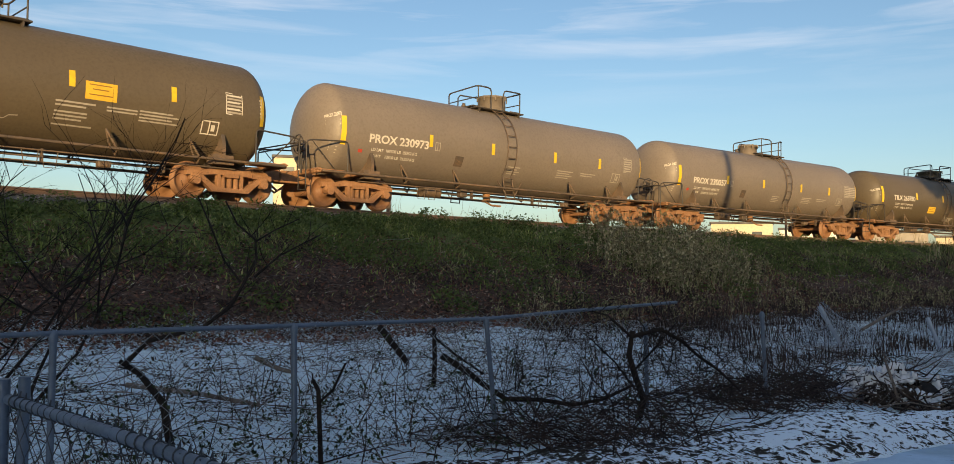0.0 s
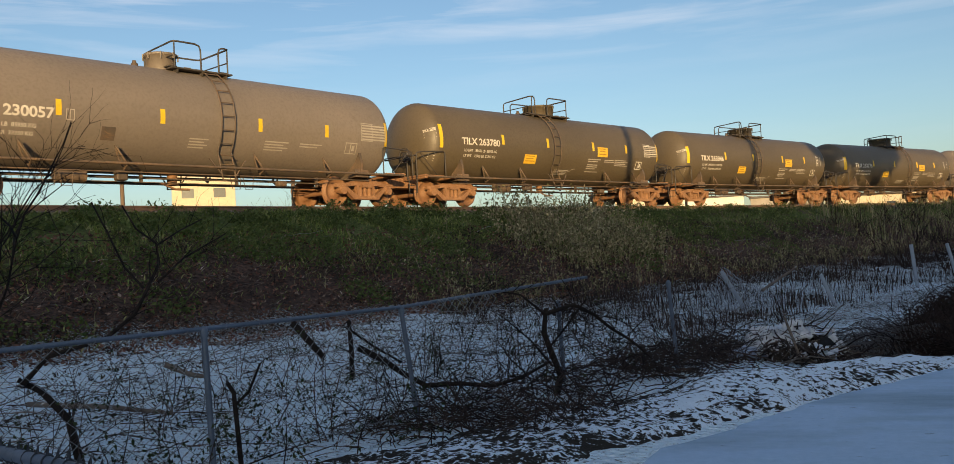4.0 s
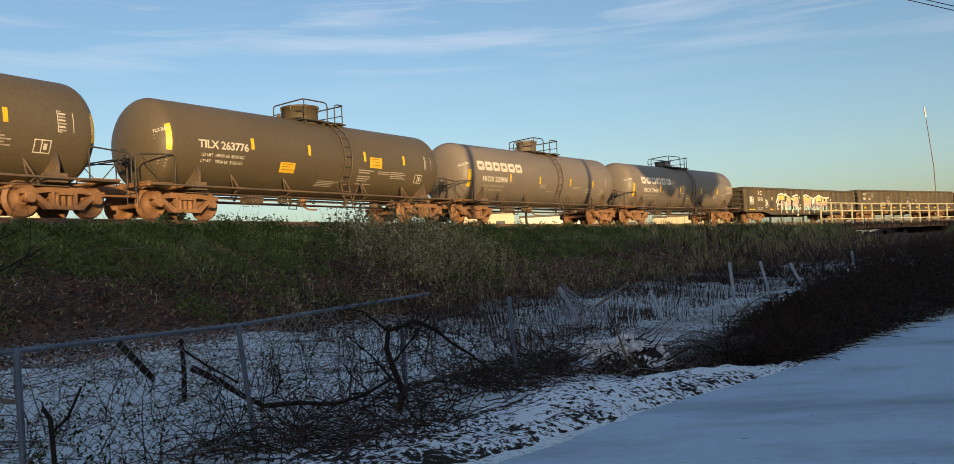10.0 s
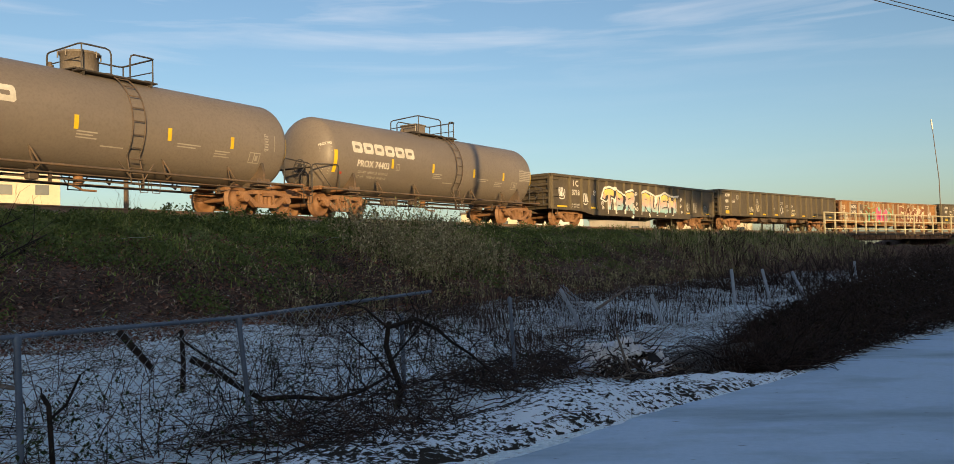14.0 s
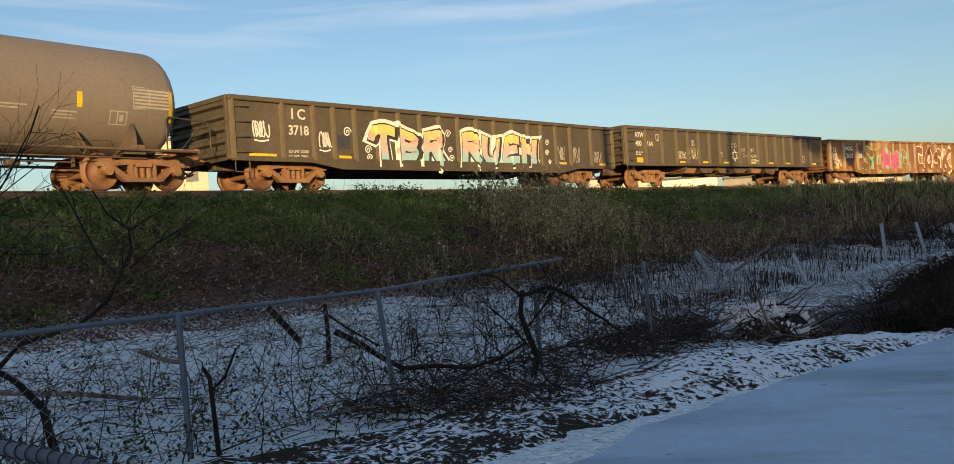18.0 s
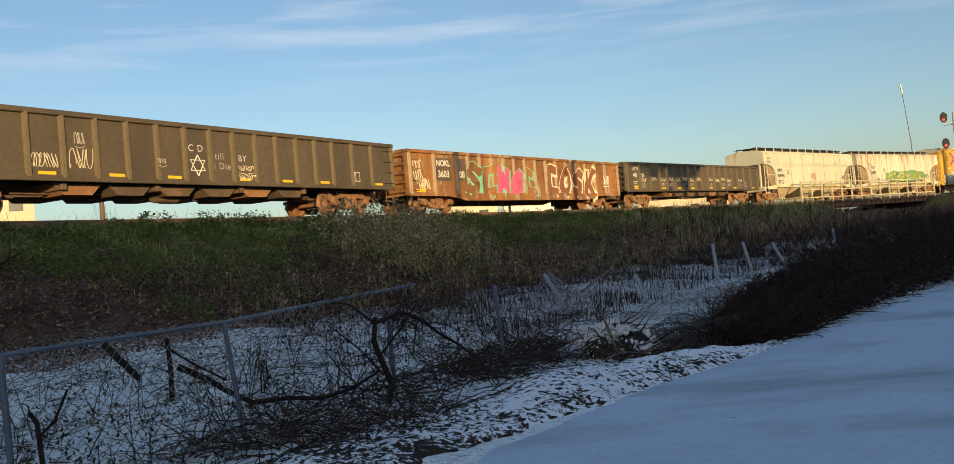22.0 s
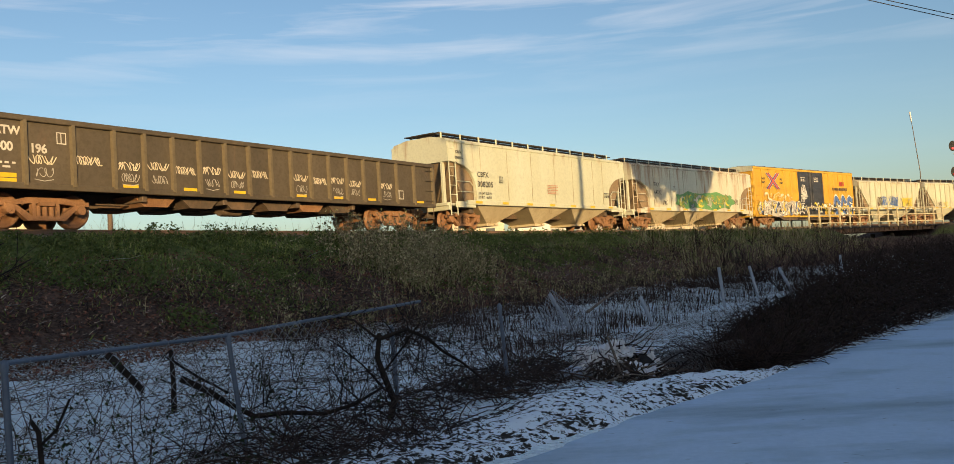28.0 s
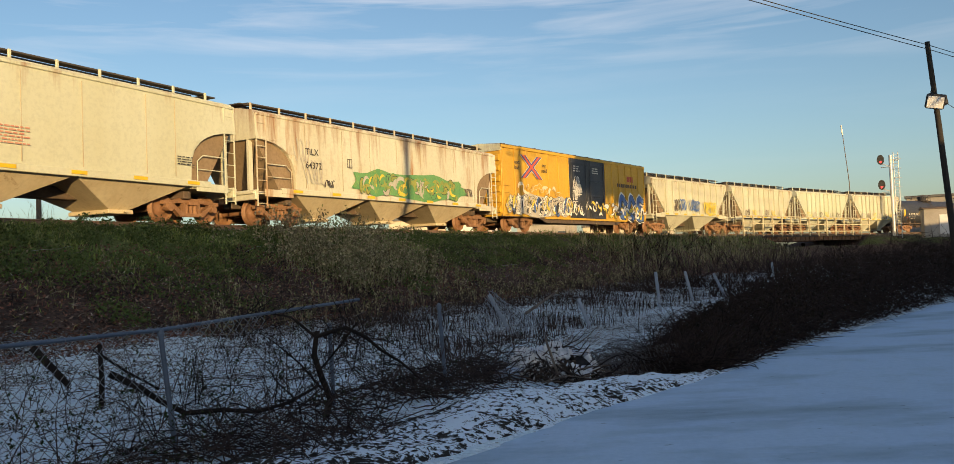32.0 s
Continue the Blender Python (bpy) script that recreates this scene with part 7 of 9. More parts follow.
    for i in range(42000):
        s = rnd.uniform(-12, 26) if i % 5 else rnd.uniform(20, 55)
        if i % 3:
            lat = rnd.uniform(4.2, 9.6)
        else:
            lat = rnd.uniform(8.5, road_edge(s) - 0.15)
        if lat > 9.5 and (i % 2 or rough(s, lat, 12.0, 1.1) < 0.12):
            continue
        leaf(g, on_ground(s, lat, rnd.uniform(0.004, 0.05)), rnd.uniform(0.05, 0.11) if lat < 9.5 else rnd.uniform(0.02, 0.055), rnd, 0.55)
    gd = Geo()
    for i in range(26000):
        s = rnd.uniform(-7, 12) if i % 4 else rnd.uniform(10, 40)
        lat = rnd.uniform(8.3, min(17.5, road_edge(s) - 0.1))
        if rough(s, lat, 15.0, 1.6) < (-0.04 if lat < 13.5 else -0.02):
            continue
        if i % 2 or lat > road_edge(s) - 2.0:
            leaf(gd, on_ground(s, lat, rnd.uniform(0.003, 0.03)), rnd.uniform(0.02, 0.06) if lat < 13.5 else rnd.uniform(0.012, 0.035), rnd, 0.5)
        else:
            a = rnd.gauss(2.4, 0.7)
            blade(gd, on_ground(s, lat, 0.012), rnd.uniform(0.0, 0.05), rnd.uniform(0.012, 0.03), rnd.uniform(0.06, 0.2), a, rnd)
    tagged(part("wet_leaves", gd, DARKLEAF, fix=False), "wet black leaves scattered over the snow", "leaves", kind="stuff")
    tagged(part("fallen_leaves", g, LITTER, fix=False), "brown fallen leaves on the slope and snow", "leaves", kind="stuff")
    g = Geo()
    for i in range(3900):
        s = rnd.uniform(-8, 14) if i % 3 else rnd.uniform(-10, 30)
        lat = rnd.uniform(4.6, road_edge(s) - 0.2) if i % 3 == 0 else rnd.uniform(8.8, min(15.6, road_edge(s) - 1.2))
        a = rnd.uniform(0, 6.28) if i % 2 else rnd.gauss(1.2, 0.5)
        l = rnd.choice((0.2, 0.35, 0.5, 0.9))
        twig(g, on_ground(s, lat, rnd.uniform(0.01, 0.05)), (math.cos(a), math.sin(a), rnd.uniform(-0.05, 0.15)), l, rnd.uniform(0.003, 0.009), rnd, 3, 3, 0.02, 0.15)
    tagged(part("loose_twigs", g, TWIGS, fix=False), "loose twigs and stalks lying on the snow", "twigs", kind="stuff")
    g = Geo()
    for i in range(4200):
        s = rnd.uniform(-9, 40)
        lat = rnd.uniform(4.6, 8.8)
        if rough(s, lat, 21.0, 0.7) < -0.05:
            continue
        a = rnd.gauss(0.3, 0.6) if i % 3 else rnd.uniform(0, 6.28)
        blade(g, on_ground(s, lat, 0.03), rnd.uniform(0.02, 0.1), rnd.uniform(0.012, 0.03), rnd.uniform(0.12, 0.4), a, rnd)
    tagged(part("fallen_stalks", g, STRAW, fix=False), "pale dead stalks lying on the slope", "stalks", kind="stuff")
    g = Geo()
    for i in range(9500):
        s, lat = 9 + 34 * rnd.random() ** 1.3, rnd.uniform(8.4, 15.0)
        if rough(s, lat, 31.0, 0.55) < (0.0 if s < 13 else -0.2):
            continue
        blade(g, on_ground(s, lat), rnd.uniform(0.08, 0.34), rnd.uniform(0.01, 0.022), rnd.uniform(0.03, 0.16), rnd.uniform(0, 6.28), rnd)
    tagged(part("dead_stubble", g, BRAMBLE, fix=False), "dark dead stubble standing in patchy snow", "stubble", kind="stuff")
    # thin upright shoots and small green plants in the snow
    g = Geo()
    g2 = Geo()
    for i in range(330):
        s, lat = rnd.uniform(-5, 12), rnd.uniform(11.5, 16.2)
        p = on_ground(s, lat)
        pts = twig(g, p, (rnd.gauss(0, 0.25), rnd.gauss(0, 0.25), 1), rnd.uniform(0.3, 1.0), rnd.uniform(0.004, 0.008), rnd, 5, 3, 0, 0.16)
        if i % 3 == 0:
            for k in range(3):
                twig(g, pts[rnd.randint(1, 4)], (rnd.gauss(0, 1), rnd.gauss(0, 1), 0.6), rnd.uniform(0.15, 0.4), 0.004, rnd, 3, 3)
        if i % 4 == 0:
            for k in range(rnd.randint(5, 22)):
                leaf(g2, pts[rnd.randint(1, 5)] + Vector((rnd.gauss(0, 0.05), rnd.gauss(0, 0.05), rnd.gauss(0, 0.04))), rnd.uniform(0.025, 0.055), rnd, 1.0)
    for i in range(60):
        s, lat, w = rnd.uniform(-4, 8), rnd.uniform(12.0, 16.3), rnd.uniform(0.15, 0.4)
        for k in range(42):
            leaf(g2, on_ground(s + rnd.gauss(0, w * 0.5), lat + rnd.gauss(0, w * 0.4), rnd.random() ** 2 * 0.28), rnd.uniform(0.03, 0.06), rnd, 0.8)
    tagged(part("bare_shoots", g, BRAMBLE, fix=False), "thin bare shoots standing in the snow", "shoots", kind="stuff")
    tagged(part("snow_weeds", g2, DARKGREEN, fix=False), "small dark green weeds poking through snow", "weeds", kind="stuff")
    # brush at the foot of the fence
    g = Geo()
    heaps = [(-0.85, 7.7, 0.3, 0.14), (-1.2, 7.5, 0.35, 0.12), (-0.5, 8.05, 0.22, 0.12), (-1.9, 8.1, 0.34, 0.14), (-1.3, 8.5, 0.4, 0.2), (-0.75, 8.95, 0.36, 0.26), (-0.2, 9.7, 0.36, 0.3), (0.15, 10.3, 0.34, 0.36), (0.5, 10.95, 0.34, 0.42), (0.85, 11.5, 0.3, 0.36), (-2.3, 7.7, 0.3, 0.14), (-1.5, 7.8, 0.36, 0.1), (1.0, 12.2, 0.26, 0.34), (-0.1, 9.9, 0.4, 0.34), (0.3, 10.7, 0.36, 0.44), (0.95, 11.9, 0.3, 0.5)]
    for i in range(1900):
        cx, cy, w, h = heaps[i % len(heaps)]
        x, y = rnd.gauss(cx, w), rnd.gauss(cy, w * 0.8)
        a = rnd.uniform(0, 6.28)
        up = rnd.gauss(0.3, 0.5)
        twig(g, at_xy(x, y, rnd.random() ** 1.4 * h * max(0.2, 1 - math.hypot(x - cx, y - cy))), (math.cos(a), math.sin(a), up), rnd.uniform(0.2, 0.9), rnd.uniform(0.003, 0.009), rnd, 5, 3, 0.14, 0.28)
    tagged(part("brush_heap", g, BRAMBLE, fix=False), "dark heap of dead brush along the fence", "brush", kind="stuff")
    # bramble hedge between fence and road
    g = Geo()
    for i in range(17500):
        s = 9.3 + 44 * rnd.random() ** 1.3
        e = road_edge(s)
        wide = min(6.0, 1.2 + (s - 9.5) * 0.24)
        c = rnd.random()
        lat = e - 0.25 - wide * c
        top = min(2.4, 0.36 + (s - 9.3) * 0.056) * (1 - (2 * c - 1) ** 4 * 0.7) * rnd.uniform(0.5, 1.1) * (1 + 0.35 * rough(s, lat, 44.0, 0.7))
        p = on_ground(s, lat, max(0.0, rnd.random() ** 0.7 * top - 0.15))
        a = rnd.uniform(0, 6.28)
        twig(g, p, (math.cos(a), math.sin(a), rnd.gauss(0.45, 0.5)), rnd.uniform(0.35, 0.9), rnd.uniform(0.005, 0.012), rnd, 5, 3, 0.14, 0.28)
    g2 = Geo()
    for i in range(22000):
        s = 10.0 + 45 * rnd.random() ** 1.15
        wide = min(6.0, 1.2 + (s - 9.5) * 0.24)
        c = rnd.random()
        top = min(2.2, 0.3 + (s - 9.3) * 0.05) * (1 - (2 * c - 1) ** 4 * 0.7) * (1 + 0.35 * rough(s, c * 3, 44.0, 0.7))
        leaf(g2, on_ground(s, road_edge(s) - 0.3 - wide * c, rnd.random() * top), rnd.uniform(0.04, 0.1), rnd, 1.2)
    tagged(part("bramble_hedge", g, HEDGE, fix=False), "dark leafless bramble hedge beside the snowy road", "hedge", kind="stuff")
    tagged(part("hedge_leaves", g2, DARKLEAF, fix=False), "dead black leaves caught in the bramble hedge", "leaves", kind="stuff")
    # bare scrub further along the bank and beyond the track
    g = Geo()
    for i in range(330):
        s, lat = (rnd.uniform(40, 120), rnd.uniform(4.5, 14)) if i % 2 else (rnd.uniform(27, 70), rnd.uniform(11, 21))
        if BRIDGE[0] + 2 < s < BRIDGE[1] - 2 and lat < 6:
            continue
        p = on_ground(s, lat)
        for k in range(9):
            twig(g, p, (rnd.gauss(0, 0.5), rnd.gauss(0, 0.5), 1), rnd.uniform(0.8, 2.2), 0.014, rnd, 5, 3, 0.06, 0.22)
    tagged(part("bare_scrub", g, HEDGE, fix=False), "bare dark scrub along the far bank", "scrub", kind="stuff")
    g = Geo()
    for i in range(46):
        s, lat = rnd.uniform(8, 34), rnd.uniform(-6.5, -4.2)
        p = on_ground(s, lat)
        for k in range(12):
            twig(g, p, (rnd.gauss(0, 0.4), rnd.gauss(0, 0.4), 1), rnd.uniform(0.9, 1.9), 0.009, rnd, 5, 3, 0, 0.2)
    tagged(part("sunlit_scrub", g, DRY, fix=False), "sunlit bare scrub beyond the rails", "scrub", kind="stuff")


grow()


def gnarled_bush():
    rnd = random.Random(5)
    b = thing("dead_bush", "gnarled leafless bush grown through the broken fence", "bush", m=pose(-1.0, 8.95, 0.05))
    o = Vector((-1.0, 8.95, 0.05))

    def rel(*pts):
        return [Vector(p) - o for p in pts]
    g = Geo()
    g.tube(rel((-1.0, 8.95, 0.0), (-0.92, 8.95, 0.31), (-1.01, 8.94, 0.56), (-1.07, 8.94, 0.76), (-1.04, 8.98, 1.01)), 0.04, 8, 0.024)
    part("trunk", g, BARK, b)
    for pts, r in (((-1.05, 8.95, 0.95), (-0.77, 9.2, 1.02), (-0.56, 9.3, 0.9), (-0.39, 9.35, 0.74), (-0.19, 9.4, 0.6), (0.03, 9.4, 0.4)), 0.024), (((-1.05, 8.95, 0.95), (-1.31, 9.05, 1.16), (-1.58, 9.05, 1.22), (-1.85, 9.0, 1.2)), 0.015), (((-1.02, 8.95, 0.6), (-0.8, 8.9, 0.85), (-0.6, 8.85, 1.1)), 0.013), (((-1.0, 8.95, 0.4), (-1.2, 8.8, 0.7), (-1.45, 8.7, 0.95)), 0.012):
        g = Geo()
        q = rel(*pts)
        g.tube(q, r, 6, r * 0.5)
        for k in range(24):
            i = rnd.randint(1, len(q) - 1)
            p = q[i - 1] + (q[i] - q[i - 1]) * rnd.random()
            branchy(g, p, (rnd.gauss(0.2, 0.8), rnd.gauss(0, 0.6), rnd.gauss(-0.1, 0.7)), rnd.uniform(0.25, 0.75), max(0.004, r * 0.33), 2, rnd, 4, 0.25, 0.05, 2)
        part("limb", g, BARK, b)
    d = thing("fallen_limb", "dark fallen limb hooked through the fence", "branch", m=pose(-1.8, 8.1, 0.3))
    o = Vector((-1.8, 8.1, 0.3))
    g = Geo()
    g.tube(rel((-2.75, 7.85, 0.79), (-2.53, 7.9, 0.66), (-2.33, 7.97, 0.5), (-2.14, 8.02, 0.38), (-1.82, 8.1, 0.38), (-1.51, 8.16, 0.34), (-1.23, 8.21, 0.4), (-0.97, 8.3, 0.53)), 0.033, 7, 0.013)
    for k in range(18):
        p = Vector((rnd.uniform(-2.6, -1.1), 8.05, 0.45)) - o
        branchy(g, p, (rnd.gauss(0.4, 0.6), rnd.gauss(0, 0.5), rnd.gauss(0.3, 0.6)), rnd.uniform(0.2, 0.6), 0.008, 1, rnd, 3, 0.22, 0, 2)
    g.tube(rel((-2.85, 7.8, 1.0), (-2.6, 7.85, 0.8), (-2.35, 7.95, 0.62)), 0.014, 5, 0.01)
    part("wood", g, BARK, d)


gnarled_bush()


def sapling():
    rnd = random.Random(8)
    t = thing("bare_sapling", "leafless sapling leaning over the fence", "sapling", m=pose(-4.34, 5.88, 0.1))
    o = Vector((-4.34, 5.88, 0.1))

    def rel(*pts):
        return [Vector(p) - o for p in pts]
    runs = (((-4.34, 5.88, 0.1), (-4.4, 5.83, 0.53), (-4.54, 5.72, 0.77), (-4.66, 5.62, 0.88)), 0.036), (((-4.6, 5.6, 0.85), (-4.44, 5.67, 1.04), (-4.11, 5.91, 1.14), (-3.93, 6.03, 1.31), (-3.84, 6.09, 1.52), (-3.77, 6.14, 1.7)), 0.02), (((-3.77, 6.14, 1.7), (-3.78, 6.13, 1.86), (-3.9, 6.05, 1.98), (-3.98, 6.0, 2.17)), 0.011), (((-3.78, 6.13, 1.84), (-3.63, 6.22, 1.95), (-3.47, 6.31, 2.04)), 0.008), (((-3.87, 6.07, 1.51), (-3.98, 6.0, 1.68), (-4.08, 5.93, 1.98), (-4.16, 5.88, 2.2)), 0.01), (((-3.78, 6.13, 1.55), (-3.61, 6.23, 1.73), (-3.32, 6.39, 1.91)), 0.01)
    for pts, r in runs:
        g = Geo()
        q = rel(*pts)
        g.tube(q, r, 7, r * 0.55)
        for k in range(5 if r < 0.03 else 2):
            i = rnd.randint(1, len(q) - 1)
            p = q[i - 1] + (q[i] - q[i - 1]) * rnd.random()
            twig(g, p, (rnd.gauss(0, 0.7), rnd.gauss(0, 0.4), rnd.gauss(0.5, 0.4)), rnd.uniform(0.15, 0.45), r * 0.35, rnd, 4, 4, 0, 0.15)
        part("limb", g, BARK, t)
    t = thing("bare_shrub", "tangled bare shrub beyond the fence corner", "shrub", m=pose(-5.9, 5.5, 0.3))
    for k in range(11):
        g = Geo()
        a = -0.55 + 0.12 * k
        branchy(g, (rnd.gauss(0, 0.2), rnd.gauss(0, 0.2), 0), (a, 0.2 * a, 1.0 - abs(a) * 0.4), rnd.uniform(1.3, 2.3), 0.017, 3, rnd, 5, 0.15, 0, 4)
        part("limb", g, BARK, t)


sapling()


def odd_wood():
    rnd = random.Random(3)
    for (pts, r, mat, lab) in ((((-3.56, 9.88, 0.15), (-3.55, 9.89, 0.5), (-3.57, 9.9, 0.9)), 0.035, BARK, "broken dark stump standing in the snow"),
                               (((-4.4, 10.1, 0.88), (-4.2, 10.16, 0.63), (-4.05, 10.22, 0.42)), 0.05, BARK, "dark leaning broken log"),
                               (((-5.75, 9.38, 0.5), (-5.5, 9.5, 0.36), (-5.3, 9.6, 0.3)), 0.035, DEADWOOD, "pale snow-dusted dead log"),
                               (((-6.2, 7.6, 0.36), (-5.4, 7.7, 0.3), (-4.6, 7.6, 0.24)), 0.028, DEADWOOD, "pale snow-dusted dead log"),
                               (((-3.05, 5.95, 0.1), (-3.06, 5.9, 0.7), (-3.1, 5.88, 0.78)), 0.02, BARK, "dark broken stem beside the fence"),
                               (((-3.06, 5.9, 0.6), (-2.96, 5.95, 0.7), (-2.88, 5.99, 0.9)), 0.012, BARK, "dark broken stem beside the fence"),
                               (((1.9, 11.55, 0.06), (1.82, 11.56, 0.35), (1.75, 11.58, 0.58)), 0.02, DEADWOOD, "pale stick stuck in the rubbish heap"),
                               (((2.3, 17.8, 0.55), (2.9, 18.4, 0.85), (3.1, 18.6, 0.95)), 0.03, DEADWOOD, "pale dead branch on the fallen mesh")):
        o = Vector(pts[0])
        t = thing("dead_log", lab, "log", "dead wood in the snow", m=pose(*o))
        g = Geo()
        g.tube([Vector(p) - o for p in pts], r, 8, r * 0.75)
        for k in range(3):
            i = rnd.randint(1, len(pts) - 1)
            twig(g, Vector(pts[i]) - o, (rnd.gauss(0, 1), rnd.gauss(0, 1), rnd.gauss(0.3, 0.5)), rnd.uniform(0.1, 0.3), r * 0.3, rnd, 3, 4)
        part("wood", g, mat, t)


odd_wood()


# ---- rubbish heap by the road ----
def lumpy(g, c, r, rnd, seed, n=10, flat=0.6):
    vs, fs = [], []
    for i in range(n + 1):
        a = math.pi * i / n
        for k in range(2 * n):
            b = 2 * math.pi * k / (2 * n)
            p = Vector((math.sin(a) * math.cos(b), math.sin(a) * math.sin(b), math.cos(a)))
            w = 1 + 0.35 * noise.noise(p * 2.1 + Vector((seed, 0, 0))) + 0.3 * abs(noise.noise(p * 4.5 + Vector((0, seed, 0)))) - 0.16 * abs(noise.noise(p * 9 + Vector((seed, seed, 0))))
            q = p * w
            vs.append((c[0] + q.x * r[0], c[1] + q.y * r[1], c[2] + q.z * r[2]))
    m = 2 * n
    fs = [(i * m + k, (i + 1) * m + k, (i + 1) * m + (k + 1) % m, i * m + (k + 1) % m) for i in range(n) for k in range(m)]
    g.add(vs, fs, True)


HEAP = (1.92, 11.95)


def rubbish():
    rnd = random.Random(21)
    PLASTIC = paint("pale_plastic_sheet", (0.74, 0.75, 0.77), (0.58, 0.59, 0.61), 0.45, big=6, fine=20, bump=0.5, bumpd=0.02)
    BLACKBAG = dull(paint("black_plastic", (0.012, 0.012, 0.014), (0.025, 0.025, 0.028), 0.6, big=5, fine=16, bump=0.4, bumpd=0.02))
    BLUEBAG = paint("pale_blue_plastic", (0.42, 0.5, 0.62), (0.34, 0.42, 0.54), 0.4, big=6, bump=0.4)
    for k in range(36):
        a = rnd.uniform(0, 6.28)
        d = math.sqrt(rnd.random())
        x, y = HEAP[0] + 0.58 * d * math.cos(a), HEAP[1] + 0.36 * d * math.sin(a)
        b = thing("plastic_sheet", "crumpled pale plastic sheet dusted with snow", "rubbish", "rubbish heap by the road", m=pose(*at_xy(x, y, 0.07 + 0.34 * (1 - d ** 2) * rnd.uniform(0.75, 1)), rnd.gauss(0, 11), rnd.gauss(0, 11), rnd.uniform(-50, 50)))
        g = Geo()
        w, h, nu = rnd.uniform(0.25, 0.6), rnd.uniform(0.06, 0.14), 18
        vs = []
        for u in range(nu):
            for v in range(nu):
                p, q = u / (nu - 1) - 0.5, v / (nu - 1) - 0.5
                ridge = abs(noise.noise(Vector((p * 5 + k, q * 3, k)))) + 0.5 * abs(noise.noise(Vector((p * 11, q * 8 + k, 3))))
                edge = 1 + 0.3 * noise.noise(Vector((p * 4, q * 4, k * 2.0)))
                vs.append((p * w * edge, q * h * edge + 0.05 * noise.noise(Vector((p * 6, k, 0))), 0.16 * ridge - 0.25 * (p * p + q * q)))
        g.add(vs, [(i * nu + j, (i + 1) * nu + j, (i + 1) * nu + j + 1, i * nu + j + 1) for i in range(nu - 1) for j in range(nu - 1)], True)
        me = part("sheet", g, PLASTIC if k % 3 else SNOWCAP, b, fix=False)
        sol = me.modifiers.new("thickness", "SOLIDIFY")
        sol.thickness = 0.006
    for i in range(120):
        x, y = rnd.gauss(HEAP[0] + 0.35, 0.7), rnd.gauss(HEAP[1] - 0.1, 0.36)
        s = thing("stick", "snow-dusted stick lying in the rubbish", "stick", "rubbish heap by the road", m=pose(*at_xy(x, y, max(0.03, 0.4 - 0.5 * math.hypot(x - HEAP[0], y - HEAP[1])))))
        g = Geo()
        twig(g, (0, 0, 0), (rnd.gauss(0, 1), rnd.gauss(0, 1), rnd.gauss(0.0, 0.2)), rnd.uniform(0.25, 0.8), rnd.uniform(0.006, 0.014), rnd, 4, 5, 0.05, 0.1)
        part("wood", g, DEADWOOD if i % 2 else BARK, s)
    g = Geo()
    for i in range(420):
        x, y = rnd.gauss(HEAP[0], 0.55), rnd.gauss(HEAP[1], 0.4)
        h = max(0.0, 0.42 - 0.5 * math.hypot(x - HEAP[0], y - HEAP[1]))
        twig(g, at_xy(x, y, rnd.random() * h), (rnd.gauss(0, 1), rnd.gauss(0, 1), rnd.gauss(0.0, 0.3)), rnd.uniform(0.2, 0.6), rnd.uniform(0.006, 0.02), rnd, 4, 4, 0.03, 0.25)
    tagged(part("stick_pile", g, BRAMBLE, fix=False), "dark pile of sticks under the rubbish", "sticks", kind="stuff")
    b = thing("earth_mound", "packed dark earth and leaves under the rubbish", "mound", m=pose(*at_xy(HEAP[0], HEAP[1])))
    g = Geo()
    lumpy(g, (0, 0, 0.0), (0.55, 0.38, 0.24), rnd, 2.2, 16)
    part("mound", g, dull(paint("packed_earth", (0.03, 0.024, 0.02), (0.06, 0.045, 0.035), 0.95, big=9, fine=40, bump=0.8, bumpd=0.03, third=(0.72, 0.8, 0.9), third_lo=0.55)), b)
    b = thing("black_bucket", "black plastic bucket lying in the heap", "bucket", m=pose(*at_xy(2.26, 11.85, 0.16), 75, -10, 200))
    g = Geo()
    g.lathe([(-0.15, 0.001), (-0.15, 0.12), (0.16, 0.16), (0.17, 0.172), (0.16, 0.15), (-0.13, 0.11), (-0.13, 0.001)], 20, Euler((0, radians(-90), 0)).to_matrix().to_4x4())
    part("bucket", g, BLACKBAG, b)
    b = thing("plastic_bag", "pale blue plastic bag flattened in the snow", "bag", m=pose(*at_xy(1.32, 11.75)))
    g = Geo()
    lumpy(g, (0, 0, 0.06), (0.26, 0.18, 0.09), rnd, 9.0, 12)
    part("bag", g, BLUEBAG, b)
    # rolled-up chain-link netting
    NET = dull(paint("rusty_netting", (0.16, 0.16, 0.17), (0.1, 0.09, 0.085), 0.8, big=4))
    r = thing("mesh_roll", "slumped roll of rusty chain-link netting beside the hedge", "chain-link", m=pose(*at_xy(3.1, 12.55, 0.04), 0, 0, 20))
